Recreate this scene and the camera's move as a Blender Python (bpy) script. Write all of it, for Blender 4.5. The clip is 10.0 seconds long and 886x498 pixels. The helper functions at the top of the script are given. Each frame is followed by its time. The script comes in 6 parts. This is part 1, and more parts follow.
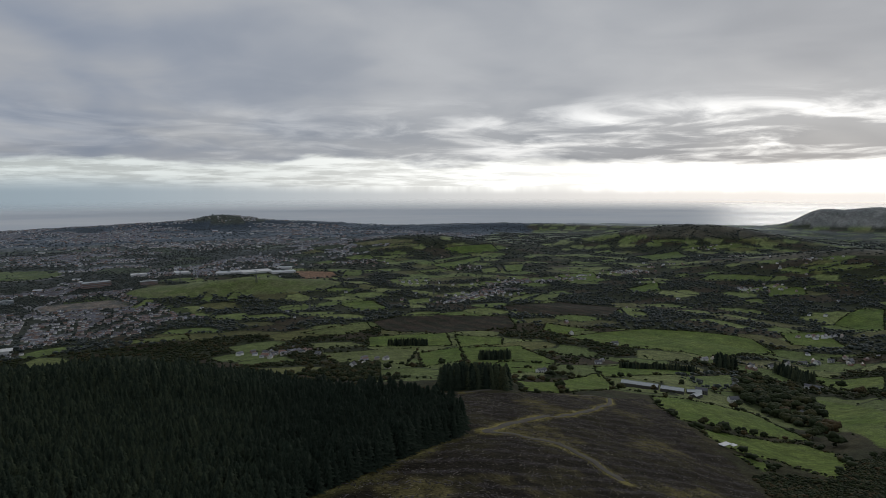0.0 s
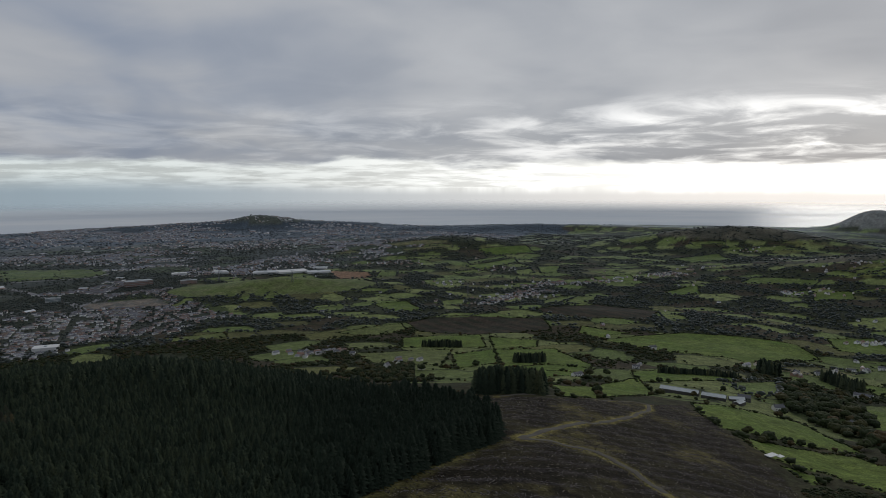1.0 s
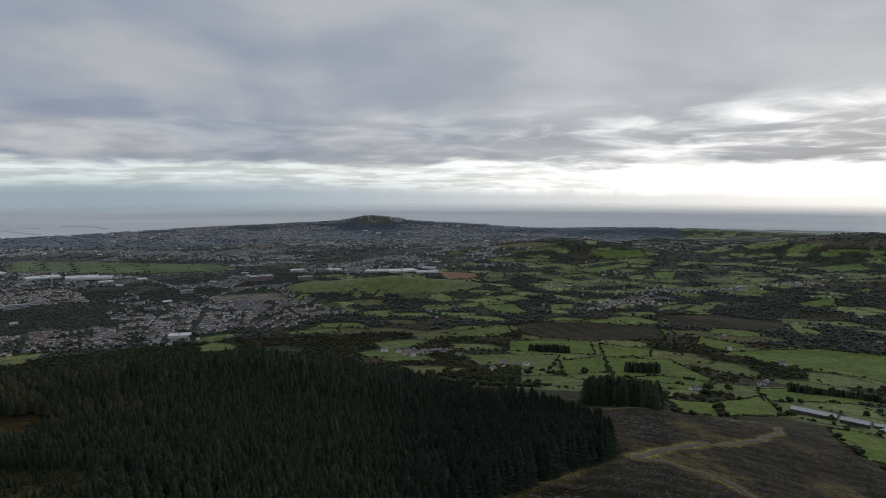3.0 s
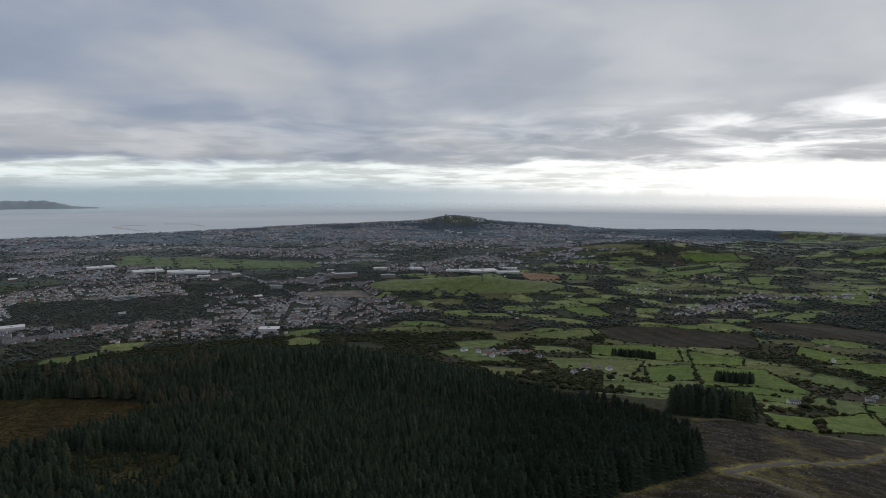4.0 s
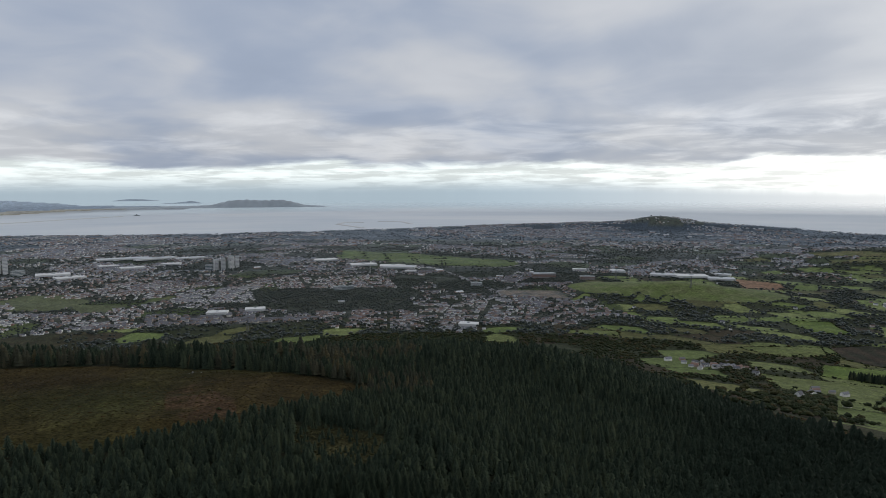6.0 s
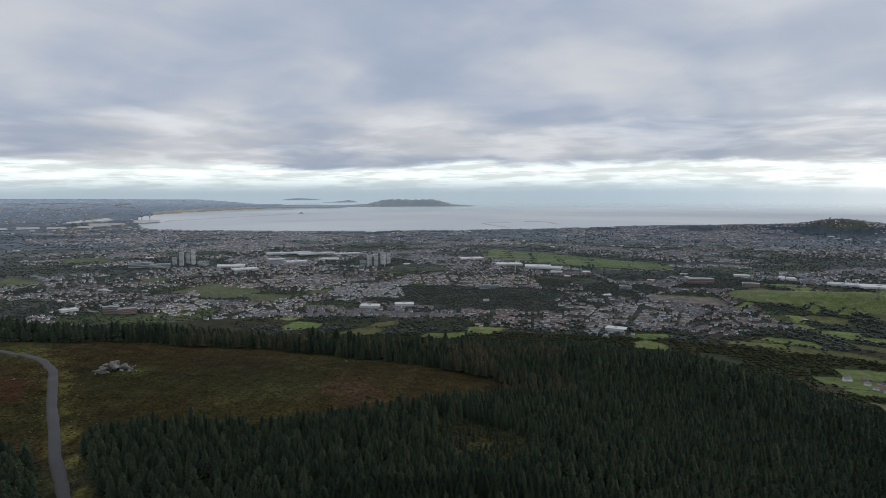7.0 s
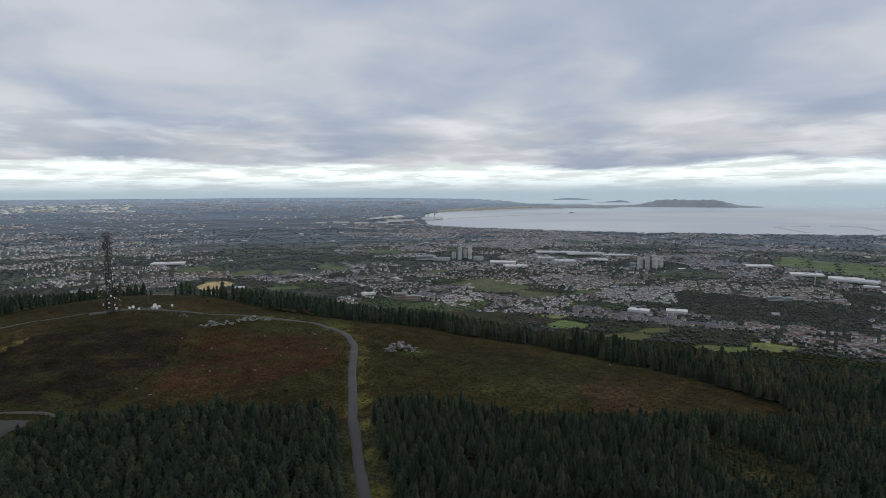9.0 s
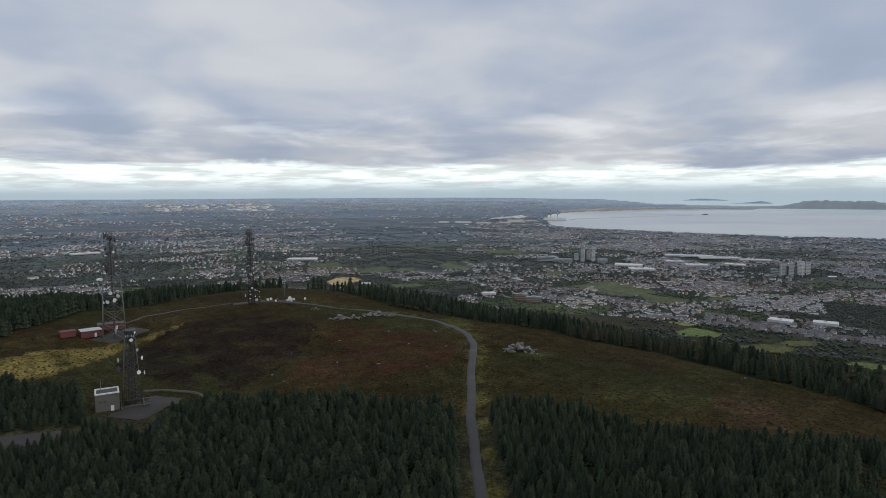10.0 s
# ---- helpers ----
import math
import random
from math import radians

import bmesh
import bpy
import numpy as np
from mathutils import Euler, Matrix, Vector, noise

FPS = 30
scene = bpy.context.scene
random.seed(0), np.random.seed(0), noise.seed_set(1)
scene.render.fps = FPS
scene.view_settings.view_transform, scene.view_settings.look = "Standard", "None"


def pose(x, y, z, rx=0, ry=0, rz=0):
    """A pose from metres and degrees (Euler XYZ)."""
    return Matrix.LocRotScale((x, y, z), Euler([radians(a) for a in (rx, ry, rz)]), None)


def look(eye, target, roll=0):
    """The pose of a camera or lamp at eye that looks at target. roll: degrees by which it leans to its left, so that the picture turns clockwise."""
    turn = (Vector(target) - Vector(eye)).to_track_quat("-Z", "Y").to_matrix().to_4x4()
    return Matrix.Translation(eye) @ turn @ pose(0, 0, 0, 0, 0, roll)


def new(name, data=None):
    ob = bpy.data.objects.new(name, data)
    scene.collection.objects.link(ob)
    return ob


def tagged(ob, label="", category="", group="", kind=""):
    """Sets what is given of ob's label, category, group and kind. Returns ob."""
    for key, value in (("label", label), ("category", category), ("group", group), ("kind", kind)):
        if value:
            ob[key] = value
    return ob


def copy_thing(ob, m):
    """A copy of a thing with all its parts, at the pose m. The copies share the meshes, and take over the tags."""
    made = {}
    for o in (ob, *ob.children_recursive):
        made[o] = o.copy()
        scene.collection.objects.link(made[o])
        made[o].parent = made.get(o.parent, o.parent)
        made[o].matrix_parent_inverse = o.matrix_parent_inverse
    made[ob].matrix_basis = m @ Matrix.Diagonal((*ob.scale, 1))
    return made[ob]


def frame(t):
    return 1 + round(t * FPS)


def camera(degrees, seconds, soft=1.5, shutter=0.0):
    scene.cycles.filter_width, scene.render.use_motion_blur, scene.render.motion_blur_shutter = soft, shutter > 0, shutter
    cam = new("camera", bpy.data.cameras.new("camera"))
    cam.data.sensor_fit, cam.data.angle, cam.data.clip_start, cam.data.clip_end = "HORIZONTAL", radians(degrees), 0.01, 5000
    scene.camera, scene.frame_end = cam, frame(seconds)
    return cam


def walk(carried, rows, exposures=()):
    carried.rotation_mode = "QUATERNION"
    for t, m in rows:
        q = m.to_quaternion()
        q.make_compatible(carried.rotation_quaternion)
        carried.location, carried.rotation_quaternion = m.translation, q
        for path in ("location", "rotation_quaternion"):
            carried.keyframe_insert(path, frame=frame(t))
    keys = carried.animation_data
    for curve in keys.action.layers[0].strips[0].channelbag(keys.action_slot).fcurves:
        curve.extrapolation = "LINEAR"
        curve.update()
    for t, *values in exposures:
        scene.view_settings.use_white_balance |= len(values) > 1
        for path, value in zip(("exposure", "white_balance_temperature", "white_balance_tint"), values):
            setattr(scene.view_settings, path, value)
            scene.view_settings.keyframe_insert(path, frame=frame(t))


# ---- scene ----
# Camera: hovers 80 m over a hilltop and turns to its left.
cam = camera(70.6, 10.0, soft=0.7)
EYE = 512.0
TURN = [  # seconds, x, y, z, yaw, pitch, roll
    (0.0, 2.0, -19.3, 1.3, -8.75, -5.63, -0.20),
    (0.5, 1.9, -16.5, 1.3, -7.10, -5.61, -0.22),
    (1.0, 1.8, -13.7, 1.3, -5.62, -5.54, -0.22),
    (1.5, 1.6, -11.0, 1.2, -2.21, -5.47, -0.19),
    (2.0, 1.4, -8.4, 1.1, 0.18, -5.43, -0.14),
    (2.5, 1.2, -6.1, 1.0, 1.88, -5.40, -0.10),
    (4.0, 1.4, -2.9, 1.0, 11.74, -5.38, 0.03),
    (4.5, 1.1, -2.4, 0.8, 16.39, -5.38, -0.01),
    (5.0, 0.7, -1.9, 0.7, 20.74, -5.37, -0.05),
    (6.5, -0.0, -0.0, 0.0, 35.95, -5.36, -0.17),
    (7.0, 0.0, 0.1, -0.0, 43.19, -5.35, -0.17),
    (7.5, 0.2, 0.1, -0.1, 49.40, -5.34, -0.19),
    (8.0, 0.5, 0.2, -0.1, 55.41, -5.34, -0.16),
    (8.5, 0.7, 0.3, 0.0, 61.48, -5.33, -0.22),
    (9.0, 0.8, 0.3, 0.2, 67.54, -5.29, -0.22),
    (9.5, 0.9, 0.3, 0.2, 73.32, -5.27, -0.28),
    (10.0, 0.9, 0.4, 0.3, 78.65, -5.24, -0.20),
]
walk(cam, [(t, pose(x, y, EYE + z, 90 + pitch, -roll, yaw)) for t, x, y, z, yaw, pitch, roll in TURN],
     [(0.0, -0.62), (2.5, -0.5), (4.5, -0.27), (6.5, -0.05), (7.5, 0.0), (10.0, 0.0)])

# ---- world and sun ----
SUN_AZ, SUN_EL = -40.0, 14.0        # degrees to the left of +y, and up


def toward(az, el=0.0):
    a, e = radians(az), radians(el)
    return Vector((-math.sin(a) * math.cos(e), math.cos(a) * math.cos(e), math.sin(e)))


class Nodes:
    """Short hand for a node tree."""

    def __init__(self, tree):
        self.tree = tree
        tree.nodes.clear()

    def add(self, kind, props=None, **inputs):
        n = self.tree.nodes.new("ShaderNode" + kind)
        for k, v in (props or {}).items():
            setattr(n, k, v)
        for k, v in inputs.items():
            self.put(n, k, v)
        return n

    def put(self, n, key, v):
        s = n.inputs[int(key[1:])] if key[0] == "i" and key[1:].isdigit() else n.inputs[key.replace("_", " ")]
        if isinstance(v, bpy.types.NodeSocket):
            self.tree.links.new(v, s)
        elif isinstance(v, bpy.types.Node):
            self.tree.links.new(v.outputs[0], s)
        else:
            s.default_value = v

    def math(self, op, a, b=0.0, c=0.0, clamp=False):
        return self.add("Math", {"operation": op, "use_clamp": clamp}, i0=a, i1=b, i2=c).outputs[0]

    def vec(self, op, a, b=(0, 0, 0)):
        n = self.add("VectorMath", {"operation": op}, i0=a, i1=b)
        return n.outputs[1] if op in ("DOT_PRODUCT", "LENGTH", "DISTANCE") else n.outputs[0]

    def noise(self, vector, scale, detail=4.0, rough=0.55, distortion=0.0, lac=2.0):
        return self.add("TexNoise", None, Vector=vector, Scale=scale, Detail=detail, Roughness=rough, Distortion=distortion, Lacunarity=lac).outputs[0]

    def ramp(self, fac, stops, interp="LINEAR"):
        n = self.add("ValToRGB", None, Fac=fac)
        el = n.color_ramp.elements
        n.color_ramp.interpolation = interp
        while len(el) < len(stops):
            el.new(0.5)
        for e, (p, c) in zip(el, stops):
            e.position = p
            e.color = (*c, 1) if isinstance(c, tuple) else (c, c, c, 1)
        return n.outputs[0]

    def mix(self, fac, a, b, blend="MIX"):
        n = self.add("Mix", {"data_type": "RGBA", "blend_type": blend})
        self.put(n, "i0", fac), self.put(n, "i6", a), self.put(n, "i7", b)
        return n.outputs[2]

    def span(self, v, a, b, c=0.0, d=1.0, smooth=True):
        return self.add("MapRange", {"interpolation_type": "SMOOTHSTEP" if smooth else "LINEAR"}, i0=v, i1=a, i2=b, i3=c, i4=d).outputs[0]


def build_world():
    w = bpy.data.worlds.new("overcast_sky")
    scene.world = w
    w.use_nodes = True
    n = Nodes(w.node_tree)
    d = n.add("TexCoord").outputs["Generated"]
    sep = n.add("SeparateXYZ", None, Vector=d)
    z = n.math("MAXIMUM", sep.outputs[2], 0.0)
    sky = n.add("TexSky", {"sky_type": "NISHITA", "sun_disc": False, "sun_elevation": radians(SUN_EL), "sun_rotation": radians(-SUN_AZ), "altitude": 400.0})
    clear = n.vec("SCALE", sky.outputs[0])
    clear.node.inputs[3].default_value = 0.10
    # the cloud sheet, laid out on a flat layer overhead
    flat = n.math("ADD", z, 0.16)
    lay = n.add("CombineXYZ", None, X=n.math("DIVIDE", sep.outputs[0], flat), Y=n.math("DIVIDE", sep.outputs[1], flat), Z=0.0).outputs[0]
    broad = n.noise(n.vec("ADD", lay, (3.1, 5.4, 0.0)), 0.55, 3.0, 0.5, 0.5)
    fine = n.noise(n.vec("ADD", lay, (7.3, 2.1, 0.0)), 1.9, 5.0, 0.52, 0.5)
    cells = n.noise(n.vec("ADD", lay, (1.3, 9.1, 0.0)), 1.05, 3.0, 0.5, 0.4)
    body = n.math("ADD", n.math("MULTIPLY", broad, 0.5), n.math("ADD", n.math("MULTIPLY", fine, 0.17), n.math("MULTIPLY", cells, 0.33)))
    # nearness to the hidden sun
    side = n.vec("DOT_PRODUCT", d, tuple(toward(SUN_AZ, SUN_EL)))
    near = n.span(side, 0.35, 1.0)
    near2 = n.math("POWER", n.math("MAXIMUM", side, 0.0), 7.0)
    near3 = n.math("POWER", n.math("MAXIMUM", side, 0.0), 3.0)
    low = n.span(z, 0.15, 0.045)
    bright = n.math("MULTIPLY", n.span(body, 0.36, 0.64, 0.80, 1.12), n.math("MULTIPLY", n.span(low, 0.0, 1.0, 0.59, 0.53), n.math("ADD", 1.0, n.math("MULTIPLY", near, 0.18))))
    tint = n.mix(n.span(body, 0.40, 0.58), (0.76, 0.89, 1.14, 1), (0.95, 0.99, 1.07, 1))
    tint = n.mix(n.math("MULTIPLY", near, 0.75), tint, (0.96, 0.99, 1.04, 1))
    cloud = n.vec("SCALE", tint)
    n.put(cloud.node, "i3", bright)
    # thin places where the light comes through, more of them towards the sun
    flat2 = n.math("ADD", z, 0.085)
    bars = n.noise(n.add("CombineXYZ", None, X=n.math("DIVIDE", sep.outputs[0], flat2), Y=n.math("DIVIDE", sep.outputs[1], flat2), Z=4.0).outputs[0], 1.15, 6.0, 0.58, 0.5)
    thin = n.math("MULTIPLY", n.span(n.math("ADD", bars, n.math("MULTIPLY", cells, 0.5)), 0.68, 0.98), n.math("MULTIPLY", n.span(z, 0.15, 0.09), n.span(z, 0.02, 0.05)))
    glow = n.math("MULTIPLY", thin, n.math("ADD", 0.16, n.math("MULTIPLY", near2, 1.3)))
    cloud = n.vec("ADD", cloud, n.add("CombineXYZ", None, X=glow, Y=n.math("MULTIPLY", glow, 0.98), Z=n.math("MULTIPLY", glow, 0.93)).outputs[0])
    # the clear strip under the sheet
    edge = n.math("ADD", z, n.math("MULTIPLY", n.math("SUBTRACT", n.noise(lay, 1.1, 5.0, 0.55, 0.4), 0.5), 0.055))
    strip = n.span(edge, 0.047, 0.033)
    lit = n.math("ADD", 1.02, n.math("MULTIPLY", near3, 0.18))
    lit = n.math("ADD", lit, n.math("MULTIPLY", near2, 1.4))
    far_clouds = n.noise(n.add("CombineXYZ", None, X=n.math("MULTIPLY", sep.outputs[0], 7.0), Y=n.math("MULTIPLY", sep.outputs[1], 7.0), Z=n.math("MULTIPLY", z, 70.0)).outputs[0], 1.6, 5.0, 0.6)
    lit = n.math("MULTIPLY", lit, n.span(far_clouds, 0.40, 0.62, 1.14, 0.78))
    strip_col = n.vec("SCALE", n.mix(near, (0.92, 1.0, 1.0, 1), (1.0, 1.0, 0.97, 1)))
    n.put(strip_col.node, "i3", lit)
    col = n.mix(strip, cloud, strip_col)
    # sea mist along the horizon
    mist = n.vec("SCALE", n.mix(near, (0.76, 0.95, 1.10, 1), (1.0, 0.985, 0.965, 1)))
    n.put(mist.node, "i3", n.math("ADD", 0.54, n.math("MULTIPLY", near3, 0.85)))
    col = n.mix(n.math("MULTIPLY", n.span(sep.outputs[2], n.span(near, 0.0, 0.9, 0.026, 0.002), n.span(near, 0.0, 0.9, -0.006, -0.013)), 0.97), col, mist)
    # a little of the clear sky shows above all of it
    col = n.mix(0.97, clear, col)
    out = n.add("OutputWorld")
    bg = n.add("Background", None, Color=col, Strength=1.0)
    n.put(out, "Surface", bg)


build_world()
sun = new("sun", bpy.data.lights.new("sun", "SUN"))
sun.data.energy, sun.data.angle, sun.data.color = 0.55, radians(14), (1.0, 0.95, 0.86)
sun.matrix_world = look(toward(SUN_AZ, SUN_EL) * 900 + Vector((0, 0, EYE)), (0, 0, EYE))

# ---- the lie of the land ----
# True places are unsqueezed metres from the camera's plumb line, z over the sea, set to fit its view. Past NEAR metres
# the country is drawn together along the lines of sight, so that 40 km fit in 4.6 km.
NEAR, REACH = 1500.0, 4900.0
SQUEEZE_B = 1.0 - NEAR / REACH


def squeeze(x, y, z):
    """True place to scene place, for numbers or arrays; the last value is the scale there."""
    r = np.hypot(x, y) + 1e-6
    k = np.where(r < NEAR, 1.0, 1.0 / (r / REACH + SQUEEZE_B))
    return x * k, y * k, EYE + (z - EYE) * k, k


RING = np.array([120, 200, 300, 400, 550, 800, 1200, 1700, 2300.0])
WAYS = np.array([-180, -45, -30, -15, 0, 20, 40, 55, 70, 90, 110, 180.0])
HILL = np.array([
    [425, 435, 440, 445, 450, 455, 450, 440, 430],
    [410, 390, 365, 340, 305, 255, 195, 150, 118],
    [414, 398, 372, 347, 311, 256, 192, 148, 116],
    [420, 408, 388, 365, 328, 258, 190, 145, 114],
    [421, 412, 393, 366, 325, 258, 185, 140, 110],
    [430, 425, 413, 398, 355, 270, 180, 132, 106],
    [436, 434, 424, 402, 362, 285, 185, 130, 104],
    [433, 434, 432, 408, 370, 295, 190, 130, 104],
    [428, 431, 436, 426, 385, 305, 200, 132, 104],
    [425, 428, 434, 439, 424, 350, 235, 140, 106],
    [422, 427, 433, 437, 425, 375, 265, 150, 108],
], float)
HILL = np.vstack([HILL, HILL[:1]])


def wave(x, y, size, seed=0.0):
    """Smooth made-up unevenness, about -1 to 1."""
    a, b = x / size, y / size
    return (np.sin(a * 1.7 + b * 1.1 + seed) + np.sin(a * -0.9 + b * 2.3 + 1.7 * seed + 1.0) + np.sin(a * 2.9 - b * 0.7 + 2.3 * seed + 2.0)
            + 0.6 * np.sin(a * 4.1 + b * 3.3 + 3.1 * seed) + 0.6 * np.sin(-a * 3.7 + b * 5.1 + 0.7 * seed)) / 3.2


def catmull(p0, p1, p2, p3, t):
    return 0.5 * (2 * p1 + (p2 - p0) * t + (2 * p0 - 5 * p1 + 4 * p2 - p3) * t * t + (3 * p1 - p0 - 3 * p2 + p3) * t ** 3)


def azimuth(x, y):
    return np.degrees(np.arctan2(-x, y))


def coast(az):
    """How far the near shore lies."""
    return np.interp(az, [-180, -60, -45, -20, -5, 5, 12, 18, 24, 28, 34, 42, 50, 58, 64, 67, 69, 72, 180],
                     [9e4, 9e4, 9300, 8900, 8100, 9400, 9700, 9500, 9000, 8700, 8250, 7800, 7700, 8000, 8500, 8900, 9600, 9e4, 9e4])


def bump(x, y, az, r, high, across, along):
    """A smooth hill at a bearing, longer across the line of sight than along it."""
    a = radians(az)
    cx, cy = -math.sin(a) * r, math.cos(a) * r
    u = (x - cx) * math.cos(a) + (y - cy) * math.sin(a)
    v = -(x - cx) * math.sin(a) + (y - cy) * math.cos(a)
    return high * np.exp(-((u / across) ** 2 + (v / along) ** 2))


def land(x, y):
    """Height of the ground."""
    x, y = np.asarray(x, float), np.asarray(y, float)
    r, az = np.hypot(x, y), azimuth(x, y)
    u = np.clip(np.interp(r, RING, np.arange(len(RING))), 0, len(RING) - 1.0001)
    v = np.clip(np.interp(az, WAYS, np.arange(len(WAYS))), 0, len(WAYS) - 1.0001)
    i, j = u.astype(int), v.astype(int)
    fu, fv = u - i, v - j
    cols = []
    for dj in (-1, 0, 1, 2):
        row = np.clip(j + dj, 0, len(WAYS) - 1)
        q = [HILL[row, np.clip(i + di, 0, len(RING) - 1)] for di in (-1, 0, 1, 2)]
        cols.append(catmull(*q, fu))
    near = catmull(*cols, fv)
    flat = np.interp(r, [2300, 3000, 4000, 6000, 7500, 9000, 60000], [106, 92, 74, 42, 22, 12, 6])
    back = 430 - (r - 2300) * 0.02
    behind = np.clip((np.abs(az - 35) - 105) / 20, 0, 1)
    far = flat * (1 - behind) + np.maximum(back, 200) * behind
    blend = np.clip((r - 2000) / 300, 0, 1)
    h = near * (1 - blend) + far * blend
    # unevenness of the hill and the plain
    rough = np.clip((r - 90) / 60, 0, 1)
    h = h + rough * np.where(r < 1500, 0.7 * wave(x, y, 26) + 0.5 * wave(x, y, 9, 3) + 1.5 * wave(x, y, 70, 1), 5 * wave(x, y, 260, 2))
    # hills of the plain and the coast
    h = h + bump(x, y, 9.5, 2650, 44, 330, 200)                       # green mound
    h = h + bump(x, y, 11.3, 8800, 60, 270, 420) + bump(x, y, 9.2, 8800, 50, 300, 420) + bump(x, y, 13, 8800, 55, 900, 500) + bump(x, y, 5, 8700, 45, 900, 500) + bump(x, y, 20, 8700, 28, 1300, 500)
    h = h + bump(x, y, -6, 4600, 95, 700, 500) + bump(x, y, -31, 5200, 165, 800, 500) + bump(x, y, -45, 3600, 130, 700, 600) + bump(x, y, -17, 7600, 55, 1800, 500)
    h = h + bump(x, y, -40.0, 9000, 190, 300, 500) + bump(x, y, -43.0, 9000, 150, 330, 500) + bump(x, y, -47, 9000, 235, 600, 600)
    # the far shore of the bay, to the north
    inland = np.clip((az - 64) / 14, 0, 1)
    h = np.where(r > 16000, h * 0 + 8 + inland * (20 + 110 * np.clip((r - 20000) / 22000, 0, 1) ** 1.3 + 18 * wave(x, y, 5000)), h)
    wet = (r > coast(az)) & ~north_shore(x, y, r, az)
    return np.where(wet, -40.0, h)


def north_shore(x, y, r, az):
    """True on the land beyond the bay."""
    edge = np.interp(az, [52, 55, 60, 64, 67, 69, 72], [21000, 20500, 18600, 16500, 15500, 14000, 9000])
    return (az > 52) & (r > edge) & (r < np.interp(az, [52, 60, 70], [22500, 26000, 60000]))

# ---- regions of the plan, true metres, placed to fit the camera's view ----
FELLED = [(-30, 100), (-11, 167), (30, 234), (54, 265), (63, 302), (71, 460), (128, 455), (202, 530), (267, 567), (313, 598), (292, 495), (261, 398), (249, 339), (219, 268), (170, 150), (100, 60)]
TRACK_A = [(66, 276), (85, 284), (100, 280), (110, 267), (114, 248), (116, 220)]
TRACK_B = [(68, 277), (84, 302), (106, 329), (147, 379), (188, 427), (241, 516), (256, 552), (240, 556), (170, 500), (90, 455)]
ROAD = [(-100, 34.5), (-160, 43.2), (-178, 46.2), (-193, 49.5), (-208, 52), (-231, 58), (-256, 64), (-277, 70), (-298, 76), (-316, 77), (-338, 74), (-355, 69), (-366, 60), (-380, 40), (-410, 0), (-432, -40)]
HEATH = [(-206, 51), (-211, 60), (-214, 66), (-205, 88), (-187, 103), (-172, 123), (-157, 139), (-152, 160), (-150, 190), (-156, 212), (-191, 210), (-224, 204), (-263, 193), (-293, 166), (-319, 134), (-352, 108), (-395, 74), (-450, 44),
         (-540, -20), (-545, -90), (-470, -105), (-440, -150), (-330, -165), (-285, -150), (-262, -112), (-240, -50), (-242, -39), (-236, -26), (-232, -10), (-233, 7), (-227, 23), (-218, 39)]
YELLOW = [(-316, -150), (-324, -133), (-330, -118), (-340, -103), (-352, -90), (-371, -77), (-374, -74), (-353, -82), (-332, -97), (-305, -105), (-286, -119), (-280, -135)]
BROWN_A = [(-374, -74), (-380, -28), (-348, -1), (-295, -12), (-266, -34), (-281, -64), (-301, -92), (-335, -89)]
BROWN_B = [(-345, 11), (-333, 60), (-287, 65), (-265, 55), (-264, 32), (-261, -1), (-276, -16), (-313, -1)]
RUST = [(-217, 156), (-217, 171), (-184, 160), (-166, 146), (-177, 134), (-196, 139)]
GRASS = [
    [(48, 1447), (236, 1452), (218, 1264), (43, 1301)], [(248, 1403), (353, 1360), (325, 1258), (229, 1223)], [(137, 1188), (229, 1223), (196, 1002), (114, 944)],
    [(228, 1217), (356, 1226), (355, 993), (302, 880), (195, 961)], [(190, 666), (374, 855), (330, 690), (150, 480)], [(392, 920), (546, 988), (552, 874), (354, 807)],
    [(497, 1343), (747, 1453), (969, 1341), (934, 1213), (700, 1098), (550, 1213)], [(527, 1580), (603, 1434), (514, 1392), (477, 1449)], [(1426, 1611), (1656, 1771), (1745, 1761), (1441, 1446)],
]
GRASS_MORE = [
    [(336, 622), (387, 619), (473, 639), (428, 487), (394, 481), (338, 482), (287, 474), (308, 552)], [(287, 456), (361, 465), (405, 470), (404, 430), (354, 359), (304, 317), (312, 352), (311, 378), (277, 385), (274, 407)], [(271, 372), (301, 363), (271, 339)],
    [(1144, 1471), (1316, 1514), (1182, 1284), (1057, 1316)], [(842, 993), (908, 897), (800, 786), (773, 850)], [(1113, 2330), (1324, 2478), (1219, 2254), (1095, 2242)],
    [(989, 2828), (1211, 2920), (1148, 2698), (971, 2661)], [(1648, 2206), (1800, 2195), (1704, 2060), (1547, 2068)], [(178, 917), (273, 1003), (348, 958), (277, 829), (197, 845)], [(-30, 2175), (91, 2235), (133, 1945), (43, 1915)],
]
GRASS_FAR = [
    [(1785, 3682), (2172, 3827), (2069, 3448), (1748, 3319)], [(619, 4089), (1012, 4284), (1006, 4012), (742, 3927)], [(462, 3363), (823, 3785), (789, 3547), (511, 3175)], [(848, 3313), (984, 3339), (870, 2996), (779, 2983)],
    [(-2835, 3415), (-2415, 3682), (-1541, 3574), (-1358, 3228), (-1912, 3078), (-2601, 3181)], [(-3093, 3776), (-2228, 3573), (-1541, 3574), (-1912, 3160), (-2666, 3315)],
]
